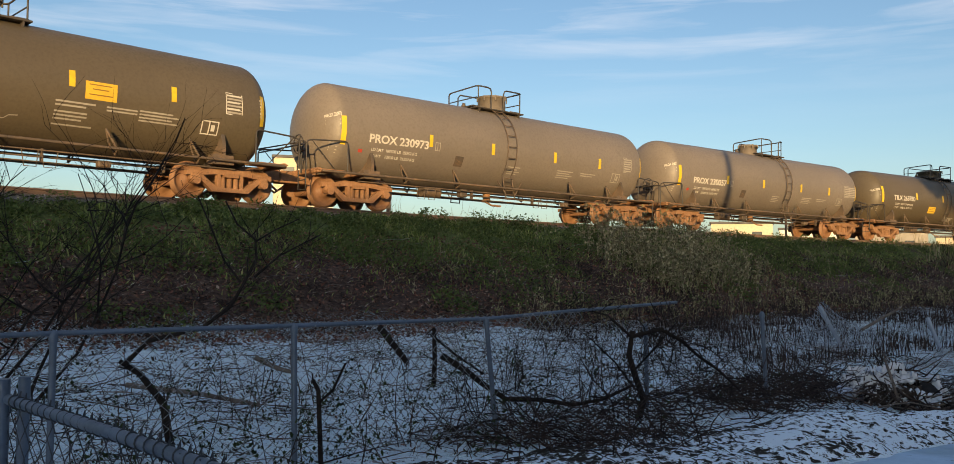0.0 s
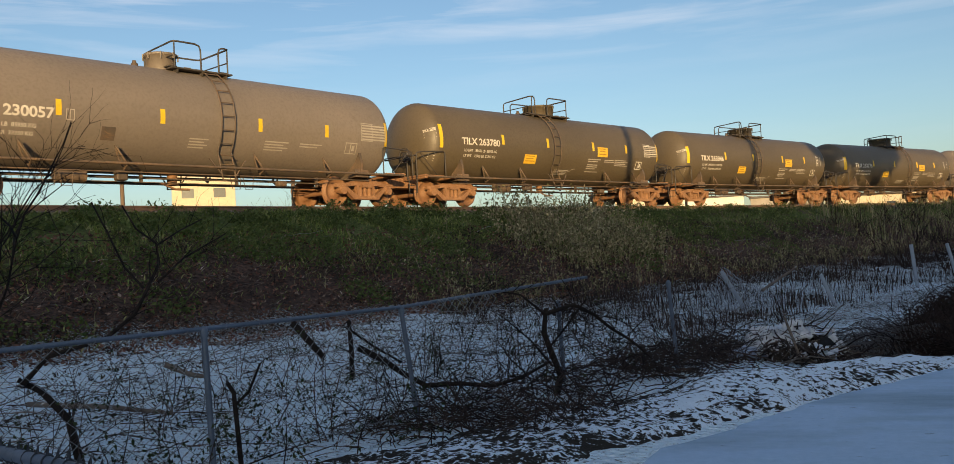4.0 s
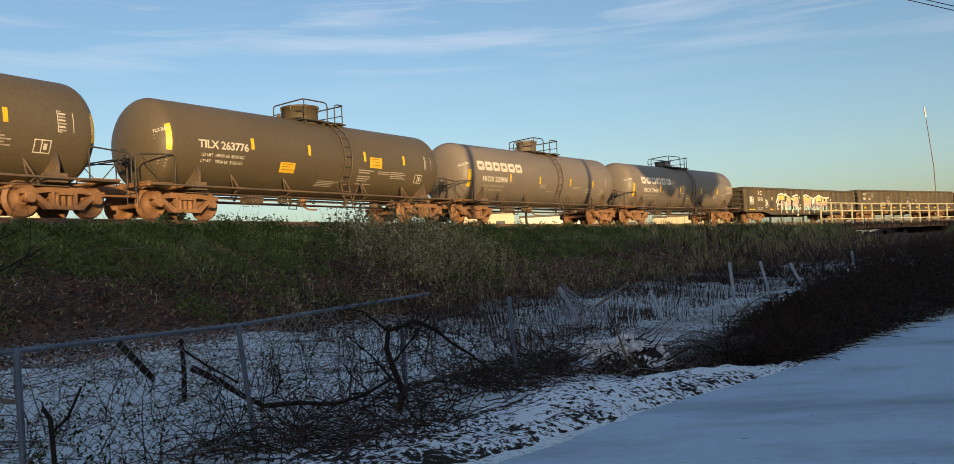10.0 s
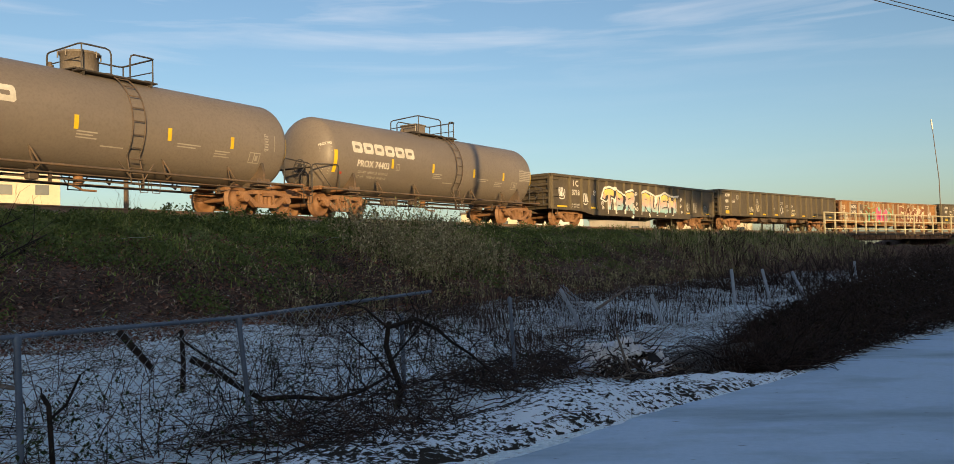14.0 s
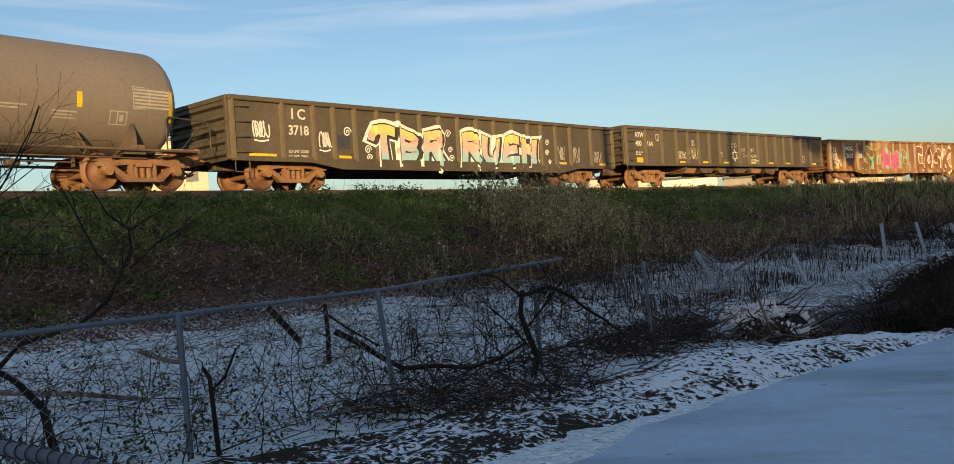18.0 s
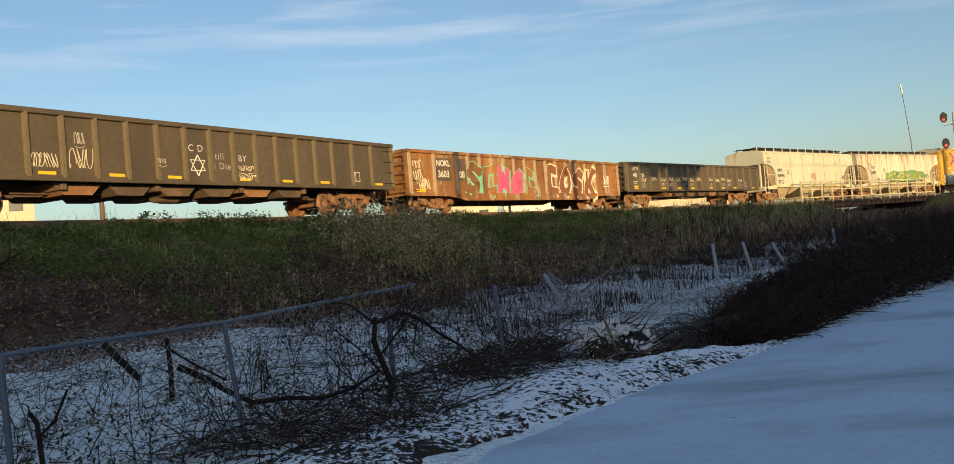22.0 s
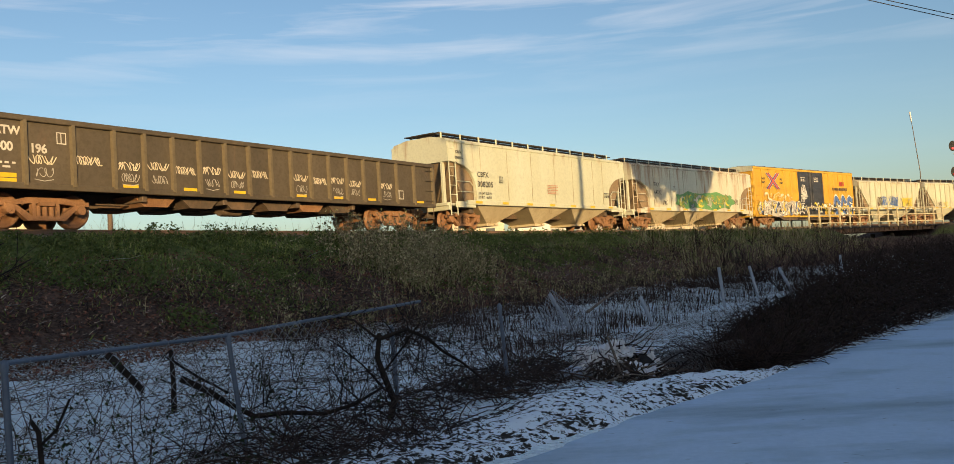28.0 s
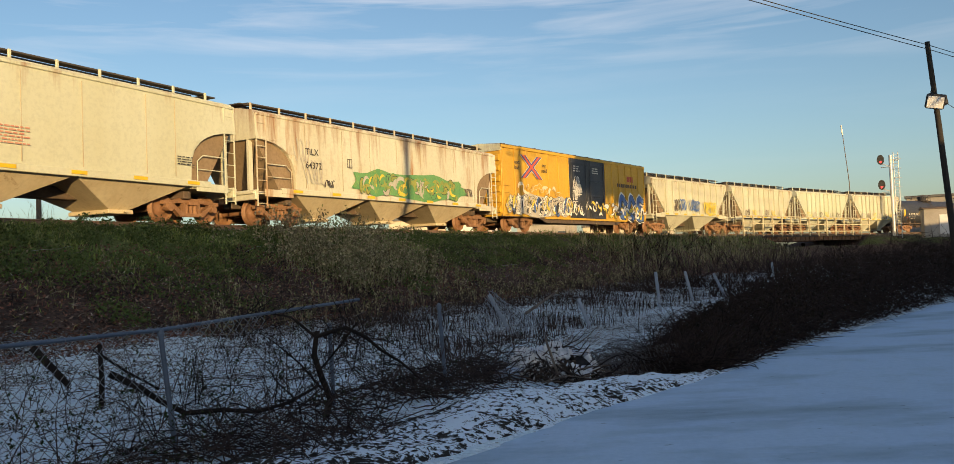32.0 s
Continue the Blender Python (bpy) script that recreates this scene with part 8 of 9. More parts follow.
    for lay_no, (rw, rh) in enumerate(((0.5, 0.3), (0.42, 0.24), (0.3, 0.14))):
        g = Geo()
        for k in range(24):
            for lean in (-1, 1):
                pts = []
                for j in range(31):
                    a = math.pi * (j / 30 * 1.3 - 0.15)
                    x = -0.8 + 1.6 * k / 23 + lean * 0.5 * (j / 30 - 0.5)
                    w = 1 + 0.7 * noise.noise(Vector((x * 1.9, a * 1.2, lay_no * 3.0)))
                    end = 1 - 0.4 * abs(x) ** 3
                    pts.append((x, rw * w * math.cos(a) * end, rh * w * math.sin(a) * end + 0.01 * (j % 2)))
                g.tube(pts, 0.004, 3)
        part("netting", g, NET, r, fix=False)
    g = Geo()
    lumpy(g, (0, 0, -0.05), (0.7, 0.24, 0.15), rnd, 4.4, 12)
    part("trapped_leaves", g, dull(paint("packed_leaves", (0.008, 0.007, 0.006), (0.02, 0.015, 0.012), 0.95, big=9, fine=40, bump=0.8, bumpd=0.03)), r)


rubbish()



# ---- graffiti, laid on panels and ribs ----
def spray(name, base, other, third=None):
    return paint(name, base, other, 0.55, big=2.2, fine=12, third=third, third_lo=0.54, bump=0.05)


def faded(name, low, mid, high, z0, z1):
    """A fill that runs from one colour at the foot to another at the head, with cloudy edges."""
    m, nt, b = nodes_of(name)
    tc = nt.nodes.new("ShaderNodeTexCoord")
    sp = nt.nodes.new("ShaderNodeSeparateXYZ")
    nt.links.new(tc.outputs["Object"], sp.inputs[0])
    n = noise_node(nt, 2.4, 4, 0.6)
    ad = nt.nodes.new("ShaderNodeMath")
    ad.operation = "MULTIPLY_ADD"
    nt.links.new(n.outputs["Fac"], ad.inputs[0])
    ad.inputs[1].default_value = 1.3
    nt.links.new(sp.outputs["Z"], ad.inputs[2])
    a = spread(nt, ad.outputs[0], z0 + 0.5, z0 + 0.85)
    c = blend(nt, a, low, mid)
    c = blend(nt, spread(nt, ad.outputs[0], z1 + 0.15, z1 + 0.5), c, high)
    g = noise_node(nt, 30, 4, 0.6)
    c = blend(nt, spread(nt, g.outputs["Fac"], 0.5, 0.8, 0.4), c, tuple(v * 0.6 for v in mid))
    nt.links.new(c, b.inputs["Base Color"])
    b.inputs["Roughness"].default_value = 0.55
    return m


SP_WHITE = spray("white_spray", (0.78, 0.75, 0.68), (0.7, 0.67, 0.6))
SP_PALE = spray("thin_white_spray", (0.5, 0.47, 0.4), (0.4, 0.36, 0.3))
SP_BLACK = spray("black_spray", (0.03, 0.03, 0.035), (0.05, 0.05, 0.05))
SP_GREEN = spray("green_spray", (0.1, 0.28, 0.1), (0.16, 0.34, 0.12), (0.3, 0.36, 0.08))
SP_MINT = spray("mint_spray", (0.2, 0.55, 0.36), (0.16, 0.45, 0.3))
SP_PINK = spray("pink_spray", (0.62, 0.09, 0.2), (0.55, 0.14, 0.24))
SP_YELLOW = spray("yellow_spray", (0.72, 0.56, 0.06), (0.6, 0.46, 0.05))
SP_BLUE = spray("blue_spray", (0.05, 0.12, 0.34), (0.12, 0.2, 0.42))
SP_CREAM = spray("cream_spray", (0.74, 0.66, 0.48), (0.66, 0.56, 0.4))
SP_BROWN = spray("brown_spray", (0.2, 0.075, 0.035), (0.26, 0.11, 0.05))
FILL_TEAL = faded("yellow_to_teal_fill", (0.3, 0.52, 0.54), (0.66, 0.4, 0.34), (0.7, 0.56, 0.14), 1.2, 1.98)


def lay(car, name, me, x, z, W, ribs, material, lift, label="", bend=None, rw=0.075, rd=0.1):
    """Lays a flat mesh on a ribbed wall: it follows the panels and the ribs."""
    bm = bmesh.new()
    bm.from_mesh(me)
    bmesh.ops.triangulate(bm, faces=bm.faces[:])
    for v in bm.verts:
        if bend:
            v.co.x, v.co.y = bend(v.co.x, v.co.y)
        v.co.x += x
        v.co.y += z
    lo = min((v.co.x for v in bm.verts), default=0)
    hi = max((v.co.x for v in bm.verts), default=0)
    for r in ribs:
        for e in (-rw, -rw * 0.6, rw * 0.6, rw):
            if lo < r + e < hi:
                bmesh.ops.bisect_plane(bm, geom=bm.verts[:] + bm.edges[:] + bm.faces[:], plane_co=(r + e, 0, 0), plane_no=(1, 0, 0))

    def depth(px):
        d = min((abs(px - r) for r in ribs), default=9)
        if d <= rw * 0.6 + 1e-4:
            return rd
        if d >= rw:
            return 0.0
        return rd * (rw - d) / (rw * 0.4)
    for v in bm.verts:
        v.co = Vector((v.co.x, -W - 0.02 - depth(v.co.x) - lift - v.co.z, v.co.y))
    bm.to_mesh(me)
    bm.free()
    return part(name, me, material, car, label)


def ribbon(g, pts, w):
    vs = []
    for i, p in enumerate(pts):
        a, b = pts[max(0, i - 1)], pts[min(len(pts) - 1, i + 1)]
        d = Vector((b[0] - a[0], b[1] - a[1]))
        d = d.normalized() if d.length else Vector((1, 0))
        vs += [(p[0] - d.y * w / 2, p[1] + d.x * w / 2, 0), (p[0] + d.y * w / 2, p[1] - d.x * w / 2, 0)]
    g.add(vs, [(2 * i, 2 * i + 1, 2 * i + 3, 2 * i + 2) for i in range(len(pts) - 1)])


def scribble(width, height, seed, w=0.035, letters=4):
    """A looping handwritten tag with no readable letters."""
    rnd = random.Random(seed)
    g = Geo()
    for k in range(letters):
        x0 = width * k / letters
        cw = width / letters
        pts = []
        a0, f = rnd.uniform(0, 6.28), rnd.choice((1.0, 1.5, 2.0))
        for i in range(15):
            u = i / 14
            pts.append((x0 + cw * (0.1 + 0.9 * u + 0.32 * math.sin(a0 + u * 6.28 * f)), height * (0.5 + 0.46 * math.sin(a0 * 1.7 + u * 6.28 * rnd.choice((f, f)) + k))))
        ribbon(g, pts, w)
    if rnd.random() < 0.5:
        ribbon(g, [(0, -0.06), (width * 0.5, -0.1), (width, -0.05)], w)
    return g.mesh("scribble", fix=False)


def spiral(r, w=0.04, turns=1.8):
    g = Geo()
    ribbon(g, [(r * (1 - i / 26) * math.cos(turns * 6.28 * i / 25), r * (1 - i / 26) * math.sin(turns * 6.28 * i / 25)) for i in range(25)], w)
    return g.mesh("spiral", fix=False)


def wave(k, amp, sx, sy, lean=0.12):
    def f(x, y):
        return x * sx + lean * y + amp * math.sin(y * 3 + x * k), y * sy * (1 + 0.1 * math.sin(x * k * 1.3)) + amp * math.sin(x * k)
    return f


BOWL = [(0.15, 0.94), (0.7, 0.94), (0.9, 0.8), (0.86, 0.6), (0.62, 0.5), (0.15, 0.5)]
STROKES = {
    "T": [[(-0.12, 0.78), (0.0, 0.95), (1.05, 0.9)], [(0.52, 0.9), (0.5, 0.45), (0.6, 0.0)]],
    "B": [[(0.15, 0.0), (0.15, 1.0)], BOWL, [(0.15, 0.48), (0.75, 0.46), (0.95, 0.28), (0.85, 0.1), (0.6, 0.04), (0.15, 0.04)]],
    "R": [[(0.15, 0.0), (0.15, 1.0)], BOWL, [(0.5, 0.5), (0.75, 0.22), (1.05, -0.02)]],
    "U": [[(0.1, 1.0), (0.1, 0.3), (0.28, 0.06), (0.68, 0.05), (0.88, 0.3), (0.9, 1.0)]],
    "E": [[(0.95, 0.95), (0.15, 0.95), (0.12, 0.05), (0.95, 0.06)], [(0.15, 0.5), (0.8, 0.52)]],
    "N": [[(0.1, 0.0), (0.12, 1.0)], [(0.12, 0.92), (0.5, 0.45), (0.88, 0.08)], [(0.88, 0.0), (0.92, 1.0)]],
    "S": [[(0.95, 0.86), (0.6, 0.98), (0.2, 0.88), (0.15, 0.66), (0.5, 0.52), (0.86, 0.36), (0.8, 0.12), (0.45, 0.02), (0.05, 0.14)]],
    "I": [[(0.5, 1.0), (0.45, 0.5), (0.55, 0.0)]],
    "L": [[(0.2, 1.05), (0.15, 0.5), (0.22, 0.06), (0.95, 0.1)], [(0.2, 0.98), (0.6, 1.02)]],
    "G": [[(0.92, 0.8), (0.65, 0.97), (0.25, 0.88), (0.08, 0.5), (0.25, 0.12), (0.65, 0.03), (0.92, 0.2), (0.9, 0.46), (0.55, 0.46)]],
    "C": [[(0.92, 0.8), (0.65, 0.97), (0.25, 0.88), (0.08, 0.5), (0.25, 0.12), (0.65, 0.03), (0.95, 0.2)]],
    "O": [[(0.5, 0.98), (0.15, 0.8), (0.08, 0.45), (0.3, 0.06), (0.7, 0.06), (0.92, 0.45), (0.85, 0.8), (0.5, 0.98)]],
    "K": [[(0.12, 0.0), (0.15, 1.05)], [(0.95, 1.0), (0.6, 0.65), (0.2, 0.48)], [(0.4, 0.5), (0.65, 0.3), (1.05, -0.05)]]}


def stroke_letter(ch, w, h, thick, seed):
    """One painted letter of thick joined strokes, a little uneven."""
    rnd = random.Random(seed)
    g = Geo()
    for k, pts in enumerate(STROKES[ch]):
        q = [(x * w + rnd.uniform(-0.02, 0.02), y * h + rnd.uniform(-0.02, 0.02)) for x, y in pts]
        a, b = Vector(q[0]), Vector(q[1])
        q[0] = tuple(a - (b - a).normalized() * thick * 0.42)
        a, b = Vector(q[-1]), Vector(q[-2])
        q[-1] = tuple(a - (b - a).normalized() * thick * 0.42)
        fine = []
        for (x0, y0), (x1, y1) in zip(q, q[1:]):
            fine += [(x0 + (x1 - x0) * t / 4, y0 + (y1 - y0) * t / 4) for t in range(4)]
        fine.append(q[-1])
        n0 = len(g.v)
        ribbon(g, fine, thick)
        g.v[n0:] = [(x, y, 0.0006 * k) for x, y, z in g.v[n0:]]
    return g.mesh("letter", fix=False)


def piece(car, words, x, z, W, ribs, w, h, fill, halo, outline, seed, label, thick=0.3, edge=0.07, rim=0.09, lean=0.06):
    """A painted word: pale halo, dark outline with a cast edge, and fill, letter by letter."""
    bend = wave(1.6 + 0.3 * seed, 0.04, 1, 1, lean)
    step = w / len(words)
    for k, ch in enumerate(words):
        lw = step * 0.86 - thick * 0.5
        x0 = k * step + thick * 0.35

        def put(px, py, dx=0.0, dy=0.0, x0=x0):
            return bend(px + x0 + dx, py + dy)
        if halo:
            lay(car, "graffiti_halo", stroke_letter(ch, lw, h, thick + 2 * (edge + rim), seed * 9 + k), x, z, W, ribs, halo, 0.003 + 0.0025 * (k % 2), "pale painted halo", put)
        lay(car, "graffiti_outline", stroke_letter(ch, lw, h, thick + 2 * edge, seed * 9 + k), x, z, W, ribs, outline, 0.009 + 0.0025 * (k % 2), "painted outline", lambda px, py: put(px, py, 0.05, -0.03))
        lay(car, "graffiti_letter", stroke_letter(ch, lw, h, thick, seed * 9 + k), x, z, W, ribs, fill, 0.015 + 0.0025 * (k % 2), label, put)


STAR = 8
GR1 = IC_RIBS
piece(g1, "TBR", -4.5, 0.96, 1.5, GR1, 3.35, 0.86, FILL_TEAL, SP_WHITE, SP_BLACK, 1, "yellow, pink and teal painted letters")
piece(g1, "RUEN", -0.35, 0.94, 1.5, GR1, 4.5, 0.82, FILL_TEAL, SP_WHITE, SP_BLACK, 2, "yellow, pink and teal painted letters")
for k, (x, z, w, h) in enumerate(((-8.75, 1.42, 0.5, 0.5), (-6.5, 1.2, 0.42, 0.5), (5.45, 1.05, 0.45, 0.6), (6.45, 0.95, 0.5, 0.7), (8.0, 1.0, 0.6, 0.5))):
    lay(g1, "scrawled_tag", scribble(w, h, 40 + k, 0.045 if k < 2 else 0.028, 3), x, z, 1.5, GR1, SP_WHITE if k < 2 else SP_PALE, 0.006, "scrawled white tag")
for k, (x, z, r) in enumerate(((-5.4, 1.72, 0.16), (-4.6, 1.2, 0.14), (-4.55, 0.95, 0.12), (-0.92, 1.86, 0.14), (-0.8, 1.0, 0.13), (-0.85, 1.3, 0.11), (4.75, 1.75, 0.13), (4.7, 1.35, 0.12), (4.85, 0.98, 0.1))):
    lay(g1, "painted_swirl", spiral(r, 0.035), x, z, 1.5, GR1, SP_WHITE, 0.006)
lay(g1, "repair_patch", slab_mesh(0.5, 0.42), -5.8, 1.2, 1.5, GR1, DOOR_BLACK, 0.003, "blue-black repaint patch")

for car_i, (car, mid, tr_) in enumerate([c for c in CARS if c[0].name.startswith("gondola_car")]):
    if car is g1 or car is g3:
        continue
    if car_i == 1:
        star = Geo()
        for flip in (0, 1):
            q = [(0.62 * (0.5 + 0.5 * math.sin(2.094 * i)), 0.62 * (0.5 + (0.5 if flip else -0.5) * math.cos(2.094 * i))) for i in range(4)]
            ribbon(star, q, 0.045)
        sx = ATW_RIBS[STAR]
        lay(car, "painted_star", star.mesh("star", fix=False), sx + 0.17, 1.2, 1.5, ATW_RIBS, SP_WHITE, 0.006, "white painted star")
        for words, x, z, size in (("C D", sx + 0.15, 1.92, 0.3), ("till", sx + 1.15, 1.72, 0.3), ("i Die", sx + 1.1, 1.42, 0.3), ("BY", sx + 2.1, 1.7, 0.28)):
            lay(car, "scrawled_tag", flat_text(words, size, 1.15, -0.002), x, z, 1.5, ATW_RIBS, SP_PALE if "i" in words else SP_WHITE, 0.006, "scrawled white words")
        for k, (x, z, w, h) in enumerate(((sx + 2.1, 1.4, 0.7, 0.22), (sx + 2.12, 1.12, 0.7, 0.22), (sx - 3.7, 1.25, 0.8, 0.7), (sx - 4.7, 1.25, 0.8, 0.5), (sx - 1.0, 1.5, 0.4, 0.2), (sx - 3.5, 1.9, 0.35, 0.4))):
            lay(car, "scrawled_tag", scribble(w * 0.85, h * 0.8, 170 + k, 0.02, 4), x, z, 1.5, ATW_RIBS, SP_CREAM if k < 4 else SP_PALE, 0.006, "scrawled white tag")
    else:
        for k, x in enumerate([x + 0.12 for x in ATW_RIBS[1:16]]):
            if k in (8, 13):
                continue
            lay(car, "scrawled_tag", scribble(0.66, 0.24, 71 + (k % 3) + 20 * car_i, 0.024, 4), x, 1.55 + 0.06 * (k % 2), 1.5, ATW_RIBS, SP_CREAM, 0.006, "scrawled white tag")
            if k % 3 != 1:
                lay(car, "scrawled_tag", scribble(0.5, 0.24, 90 + k, 0.018, 3), x + 0.12, 1.24, 1.5, ATW_RIBS, SP_PALE, 0.006, "scrawled faint tag")
    lay(car, "test_frame", frame_mesh(0.45, 0.35, 0.03), 6.95, 1.2, 1.5, ATW_RIBS, LETTER, 0.006)

GR3 = NOKL_RIBS
piece(g3, "SL", -5.6, 0.84, 1.5, GR3, 2.5, 1.1, GON_RUST, None, SP_MINT, 3, "rust letters outlined in mint", 0.4, 0.07)
piece(g3, "NG", -3.15, 0.82, 1.5, GR3, 2.3, 0.98, SP_PINK, None, SP_MINT, 4, "pink letters outlined in mint", 0.42, 0.06)
piece(g3, "L", -0.85, 0.84, 1.5, GR3, 1.3, 0.9, GON_RUST, None, SP_MINT, 6, "rust letters outlined in mint", 0.36, 0.07)
piece(g3, "LOSK", 1.25, 0.82, 1.5, GR3, 5.2, 1.12, SP_BROWN, None, SP_CREAM, 5, "brown letters edged in cream", 0.4, 0.1, lean=0.12)
for k, (x, z, w, h) in enumerate(((-9.1, 1.3, 0.55, 0.5), (-9.1, 1.85, 0.5, 0.35), (-8.9, 0.95, 0.8, 0.5), (7.5, 1.3, 0.7, 0.6), (5.9, 1.5, 0.5, 0.4))):
    lay(g3, "scrawled_tag", scribble(w, h, 140 + k, 0.04, 3), x, z, 1.5, GR3, SP_CREAM if k < 3 else SP_WHITE, 0.006, "scrawled pale tag")


def blob(w, h, seed):
    rnd = random.Random(seed)
    n = 46
    pts = [(w / 2 + w / 2 * math.copysign(abs(math.cos(a)) ** 0.6, math.cos(a)) * (1 + 0.05 * math.sin(7 * a + seed)), h / 2 + h / 2 * math.copysign(abs(math.sin(a)) ** 0.7, math.sin(a)) * (1 + 0.18 * math.sin(9 * a + seed))) for a in [2 * math.pi * i / n for i in range(n)]]
    g = Geo()
    g.add([(w / 2, h / 2, 0)] + [(a, b, 0) for a, b in pts], [(0, i + 1, (i + 1) % n + 1) for i in range(n)])
    return g.mesh("blob", fix=False)


H2W = 1.635
lay(h2, "graffiti_ground", blob(8.5, 1.1, 2), -3.3, 1.27, H2W, [], SP_GREEN, 0.004, "green painted ground")
def crescent(w, h, thick, seed):
    """One bent stroke of a bubble letter, thick in the middle."""
    rnd = random.Random(seed)
    g = Geo()
    a0, span = rnd.uniform(-0.6, 0.9), rnd.uniform(2.2, 4.4) * rnd.choice((1, 1, -1))
    outer, inner = [], []
    for i in range(15):
        a = a0 + span * i / 14
        k = thick * (0.25 + math.sin(math.pi * i / 14))
        outer.append((w / 2 + (w / 2) * math.cos(a), h / 2 + (h / 2) * math.sin(a)))
        inner.append((w / 2 + (w / 2 - k) * math.cos(a), h / 2 + (h / 2 - k) * math.sin(a)))
    n = len(outer)
    fs = [(i, i + 1, n + i + 1, n + i) for i in range(n - 1)]
    if span < 0:
        fs = [f[::-1] for f in fs]
    g.add([(a, b, 0) for a, b in outer + inner], fs)
    return g.mesh("crescent", fix=False)


def bubble_band(car, x0, x1, z0, h, W, fills, seed, lift, n, edge=SP_BLACK, edge2=None):
    """A row of overlapping bubble strokes with dark edges, as crowded wall painting."""
    rnd = random.Random(seed)
    for k in range(n):
        x = x0 + (x1 - x0) * (k + rnd.random()) / n
        w, hh = rnd.uniform(0.3, 0.8), h * rnd.uniform(0.3, 0.85)
        z = z0 + rnd.uniform(0, h - hh)
        sd = seed * 50 + k
        th = rnd.uniform(0.1, 0.2)
        l = lift + 0.0005 * k
        lay(car, "graffiti_outline", crescent(w, hh, th + 0.05, sd), x - 0.02, z - 0.02, W, [], edge if k % 3 or not edge2 else edge2, l, "painted outline")
        lay(car, "graffiti_stroke", crescent(w - 0.05, hh - 0.05, th - 0.01, sd), x, z, W, [], rnd.choice(fills), l + 0.0003, "painted stroke")


SP_OLIVE = spray("olive_spray", (0.34, 0.33, 0.07), (0.24, 0.28, 0.07), (0.12, 0.2, 0.06))
bubble_band(h2, -2.9, 4.3, 1.3, 1.05, H2W, (SP_YELLOW, SP_OLIVE, SP_OLIVE, SP_GREEN, SP_OLIVE, SP_PALE), 7, 0.006, 60, SP_GREEN, SP_BLACK)
for k, (x, z, w, h) in enumerate(((-6.2, 1.5, 1.2, 1.0), (-6.6, 2.3, 0.8, 0.9), (-5.0, 1.45, 0.6, 0.3), (5.2, 1.6, 0.7, 0.4))):
    lay(h2, "scrawled_tag", scribble(w, h, 230 + k, 0.035, 3), x, z, H2W, [], SP_PALE if k < 2 else FRAME_DARK, 0.006, "scrawled grey tag")
on_side(h2, "lettering", flat_text("TILX", 0.34, 1.05, 0.004), -6.0, 2.62, -H2W - 0.03, LETTER_BLACK, "black letters")
on_side(h2, "lettering", flat_text("64372", 0.34, 1.05, 0.004), -6.0, 2.12, -H2W - 0.03, LETTER_BLACK, "black letters")
on_side(h2, "plate_frame", frame_mesh(0.3, 0.36, 0.03), -3.6, 2.3, -H2W - 0.03, FRAME_DARK)

XW = 1.43
XR = []
lay(xcar, "graffiti_ground", blob(7.3, 1.15, 4), -8.6, 0.86, XW, [], SP_PALE, 0.058, "thin pale painted ground")
bubble_band(xcar, -8.7, -2.3, 0.86, 1.25, XW, (SP_WHITE, SP_WHITE, SP_CREAM, SP_YELLOW, SP_PALE, SP_BLACK, SP_BLUE), 11, 0.06, 90)
bubble_band(xcar, -2.3, 2.6, 0.86, 1.15, XW, (SP_WHITE, SP_BLACK, SP_WHITE, SP_YELLOW, SP_BLACK), 12, 0.085, 44)
bubble_band(xcar, 2.7, 8.3, 0.86, 1.1, XW, (SP_WHITE, SP_WHITE, SP_YELLOW, SP_BLACK), 14, 0.06, 36)
bubble_band(xcar, -7.6, -3.4, 2.0, 0.75, XW, (SP_CREAM, BOX_YELLOW), 13, 0.062, 12, SP_CREAM)
for k in range(5):
    lay(xcar, "scrawled_tag", scribble(0.6, 0.6, 340 + k, 0.045, 3), -1.5 + 0.25 * (k % 3), 1.9 + 0.22 * k, XW, [], SP_WHITE, 0.09, "scrawled white tag")
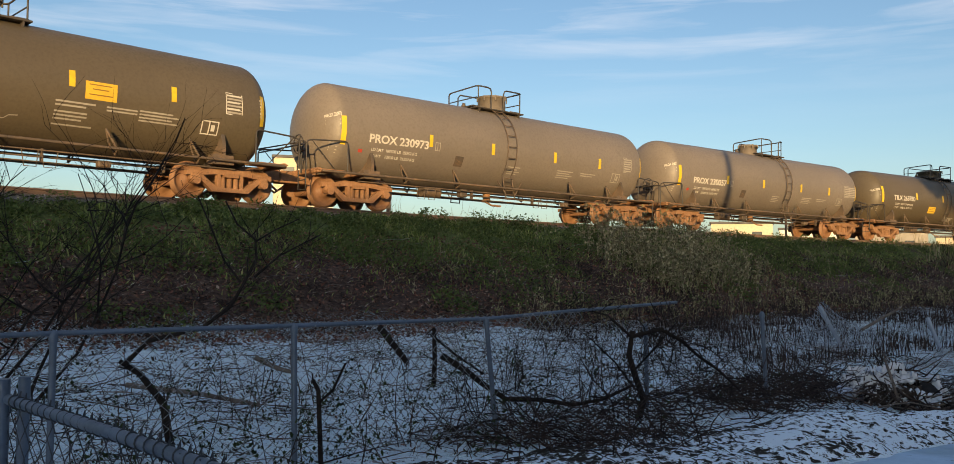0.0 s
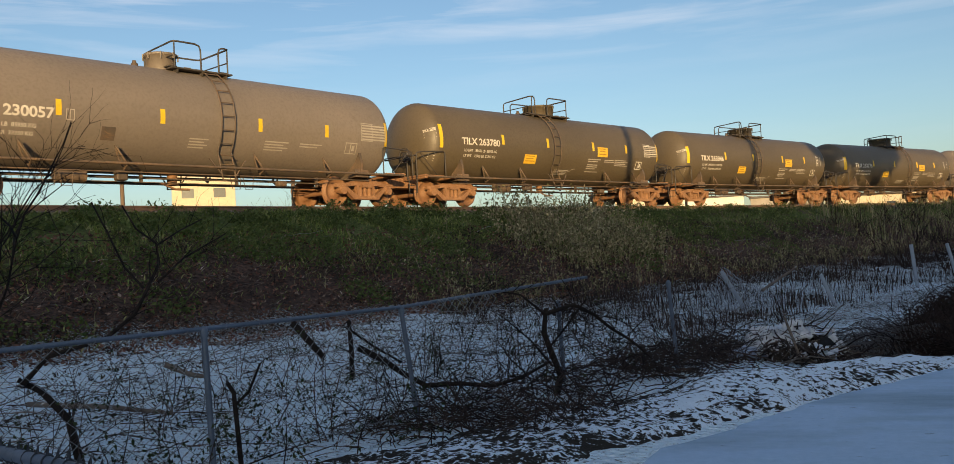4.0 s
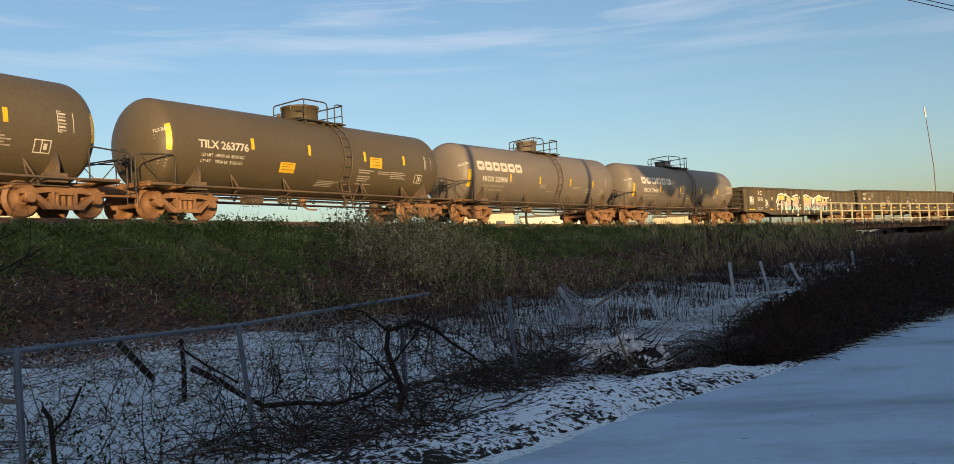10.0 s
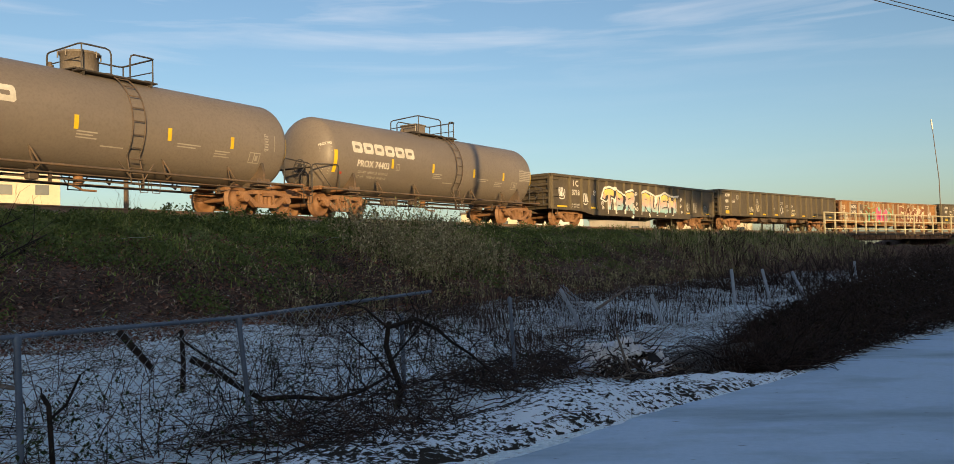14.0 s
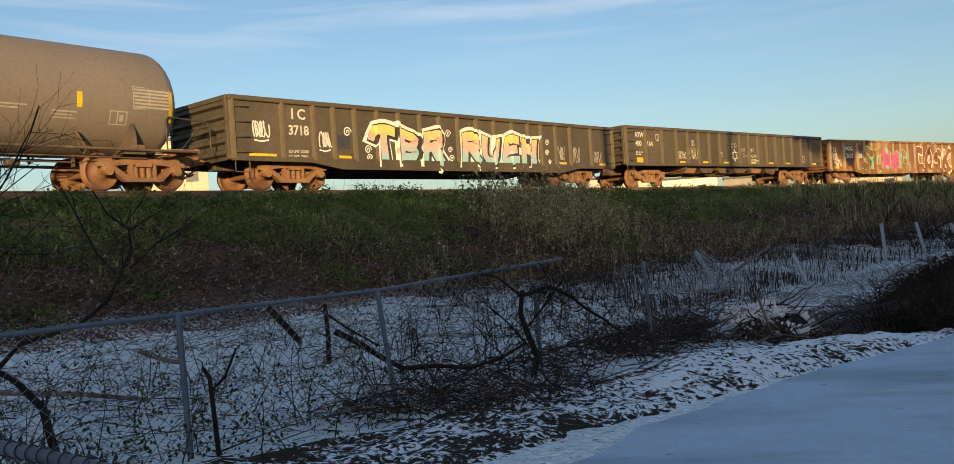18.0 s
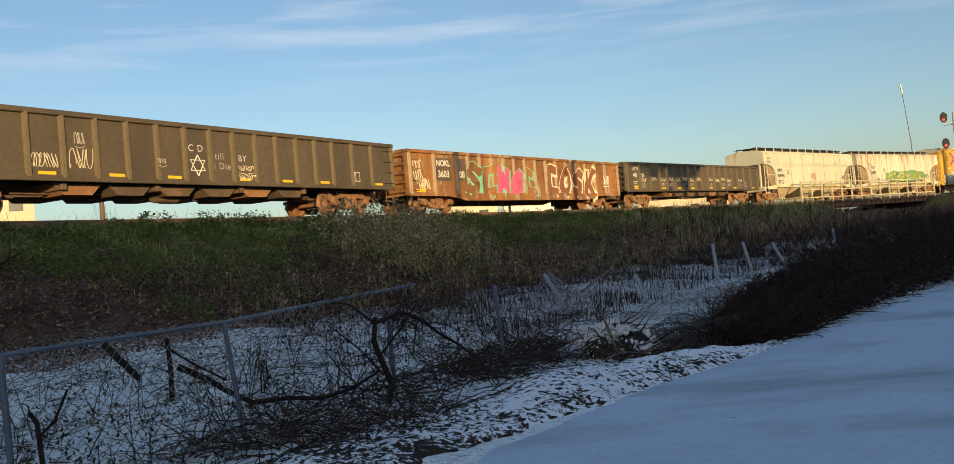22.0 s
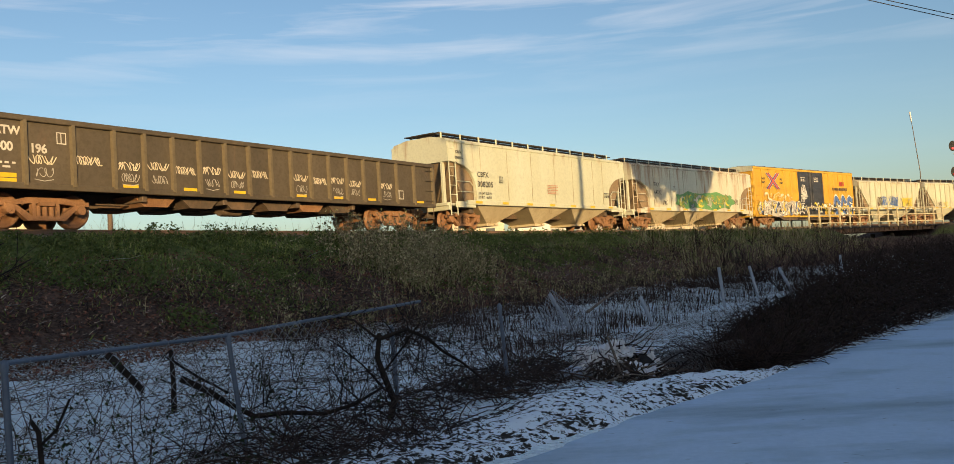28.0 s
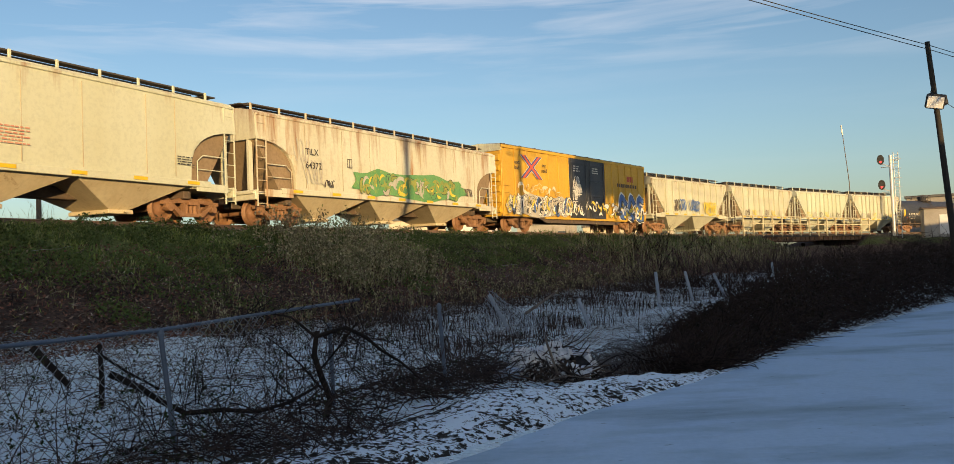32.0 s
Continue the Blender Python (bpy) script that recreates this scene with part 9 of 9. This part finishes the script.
piece(xcar, "GCE", 4.6, 0.92, XW + 0.03, XR, 4.0, 1.4, SP_BLUE, SP_WHITE, SP_BLACK, 6, "blue painted letters in white and black", 0.36, 0.06, 0.07)
for k, (x, z, mt) in enumerate(((-3.2, 1.6, FRAME_DARK), (-2.3, 1.65, SP_BLUE), (-0.8, 1.7, SP_BLUE), (0.0, 1.6, SP_BLUE), (1.6, 1.55, SP_YELLOW), (2.3, 1.6, SP_YELLOW), (3.0, 1.55, SP_YELLOW))):
    lay(REAR_CARS[0][0], "scrawled_tag", scribble(0.9, 0.9, 400 + k, 0.09, 2), x, z, 1.56, [], mt, 0.07, "painted tag")
for n_, rc in enumerate(REAR_CARS[1:]):
    for k in range(6):
        lay(rc[0], "scrawled_tag", scribble(0.7, 0.5, 420 + k + 9 * n_, 0.05, 2), -3.8 + k * 1.25, 1.55, 1.56, [], (FRAME_DARK, SP_YELLOW, SP_PALE)[(k + n_) % 3], 0.07, "faint painted tag")



# ---- everything that moves: the train rolls to the front along the curve ----
def car_pose(s, trucks):
    p, q = plan(s - trucks / 2, 0, RAIL), plan(s + trucks / 2, 0, RAIL)
    d = q - p
    mid = (p + q) / 2
    return pose(mid.x, mid.y, mid.z, 0, 0, math.degrees(math.atan2(d.y, d.x)))


def motions():
    times = [i * 1.0 for i in range(33)]
    for car, middle, trucks in CARS:
        walk(car, [(t, car_pose(middle - run(t), trucks)) for t in times])
    # wheels: a row for every 85 degrees of turn
    stops, t = [], 0.0
    step = WHEEL_R * radians(85)
    n = int(run(32.0) / step)
    a = 0.008418
    for k in range(n + 1):
        d = k * step
        stops.append(((-5.9145 + math.sqrt(5.9145 ** 2 + 4 * a * d)) / (2 * a), d))
    stops.append((32.0, run(32.0)))
    turns = [(t, Euler((0, -d / WHEEL_R, 0))) for t, d in stops]
    first = {}
    for w, dx in WHEELSETS:
        if dx not in first:
            walk(w, [(t, Matrix.LocRotScale((dx, 0, WHEEL_R), e, None)) for t, e in turns])
            first[dx] = w
        else:
            src = first[dx].animation_data
            w.rotation_mode = "QUATERNION"
            ad = w.animation_data_create()
            ad.action = src.action
            ad.action_slot = src.action_slot


motions()
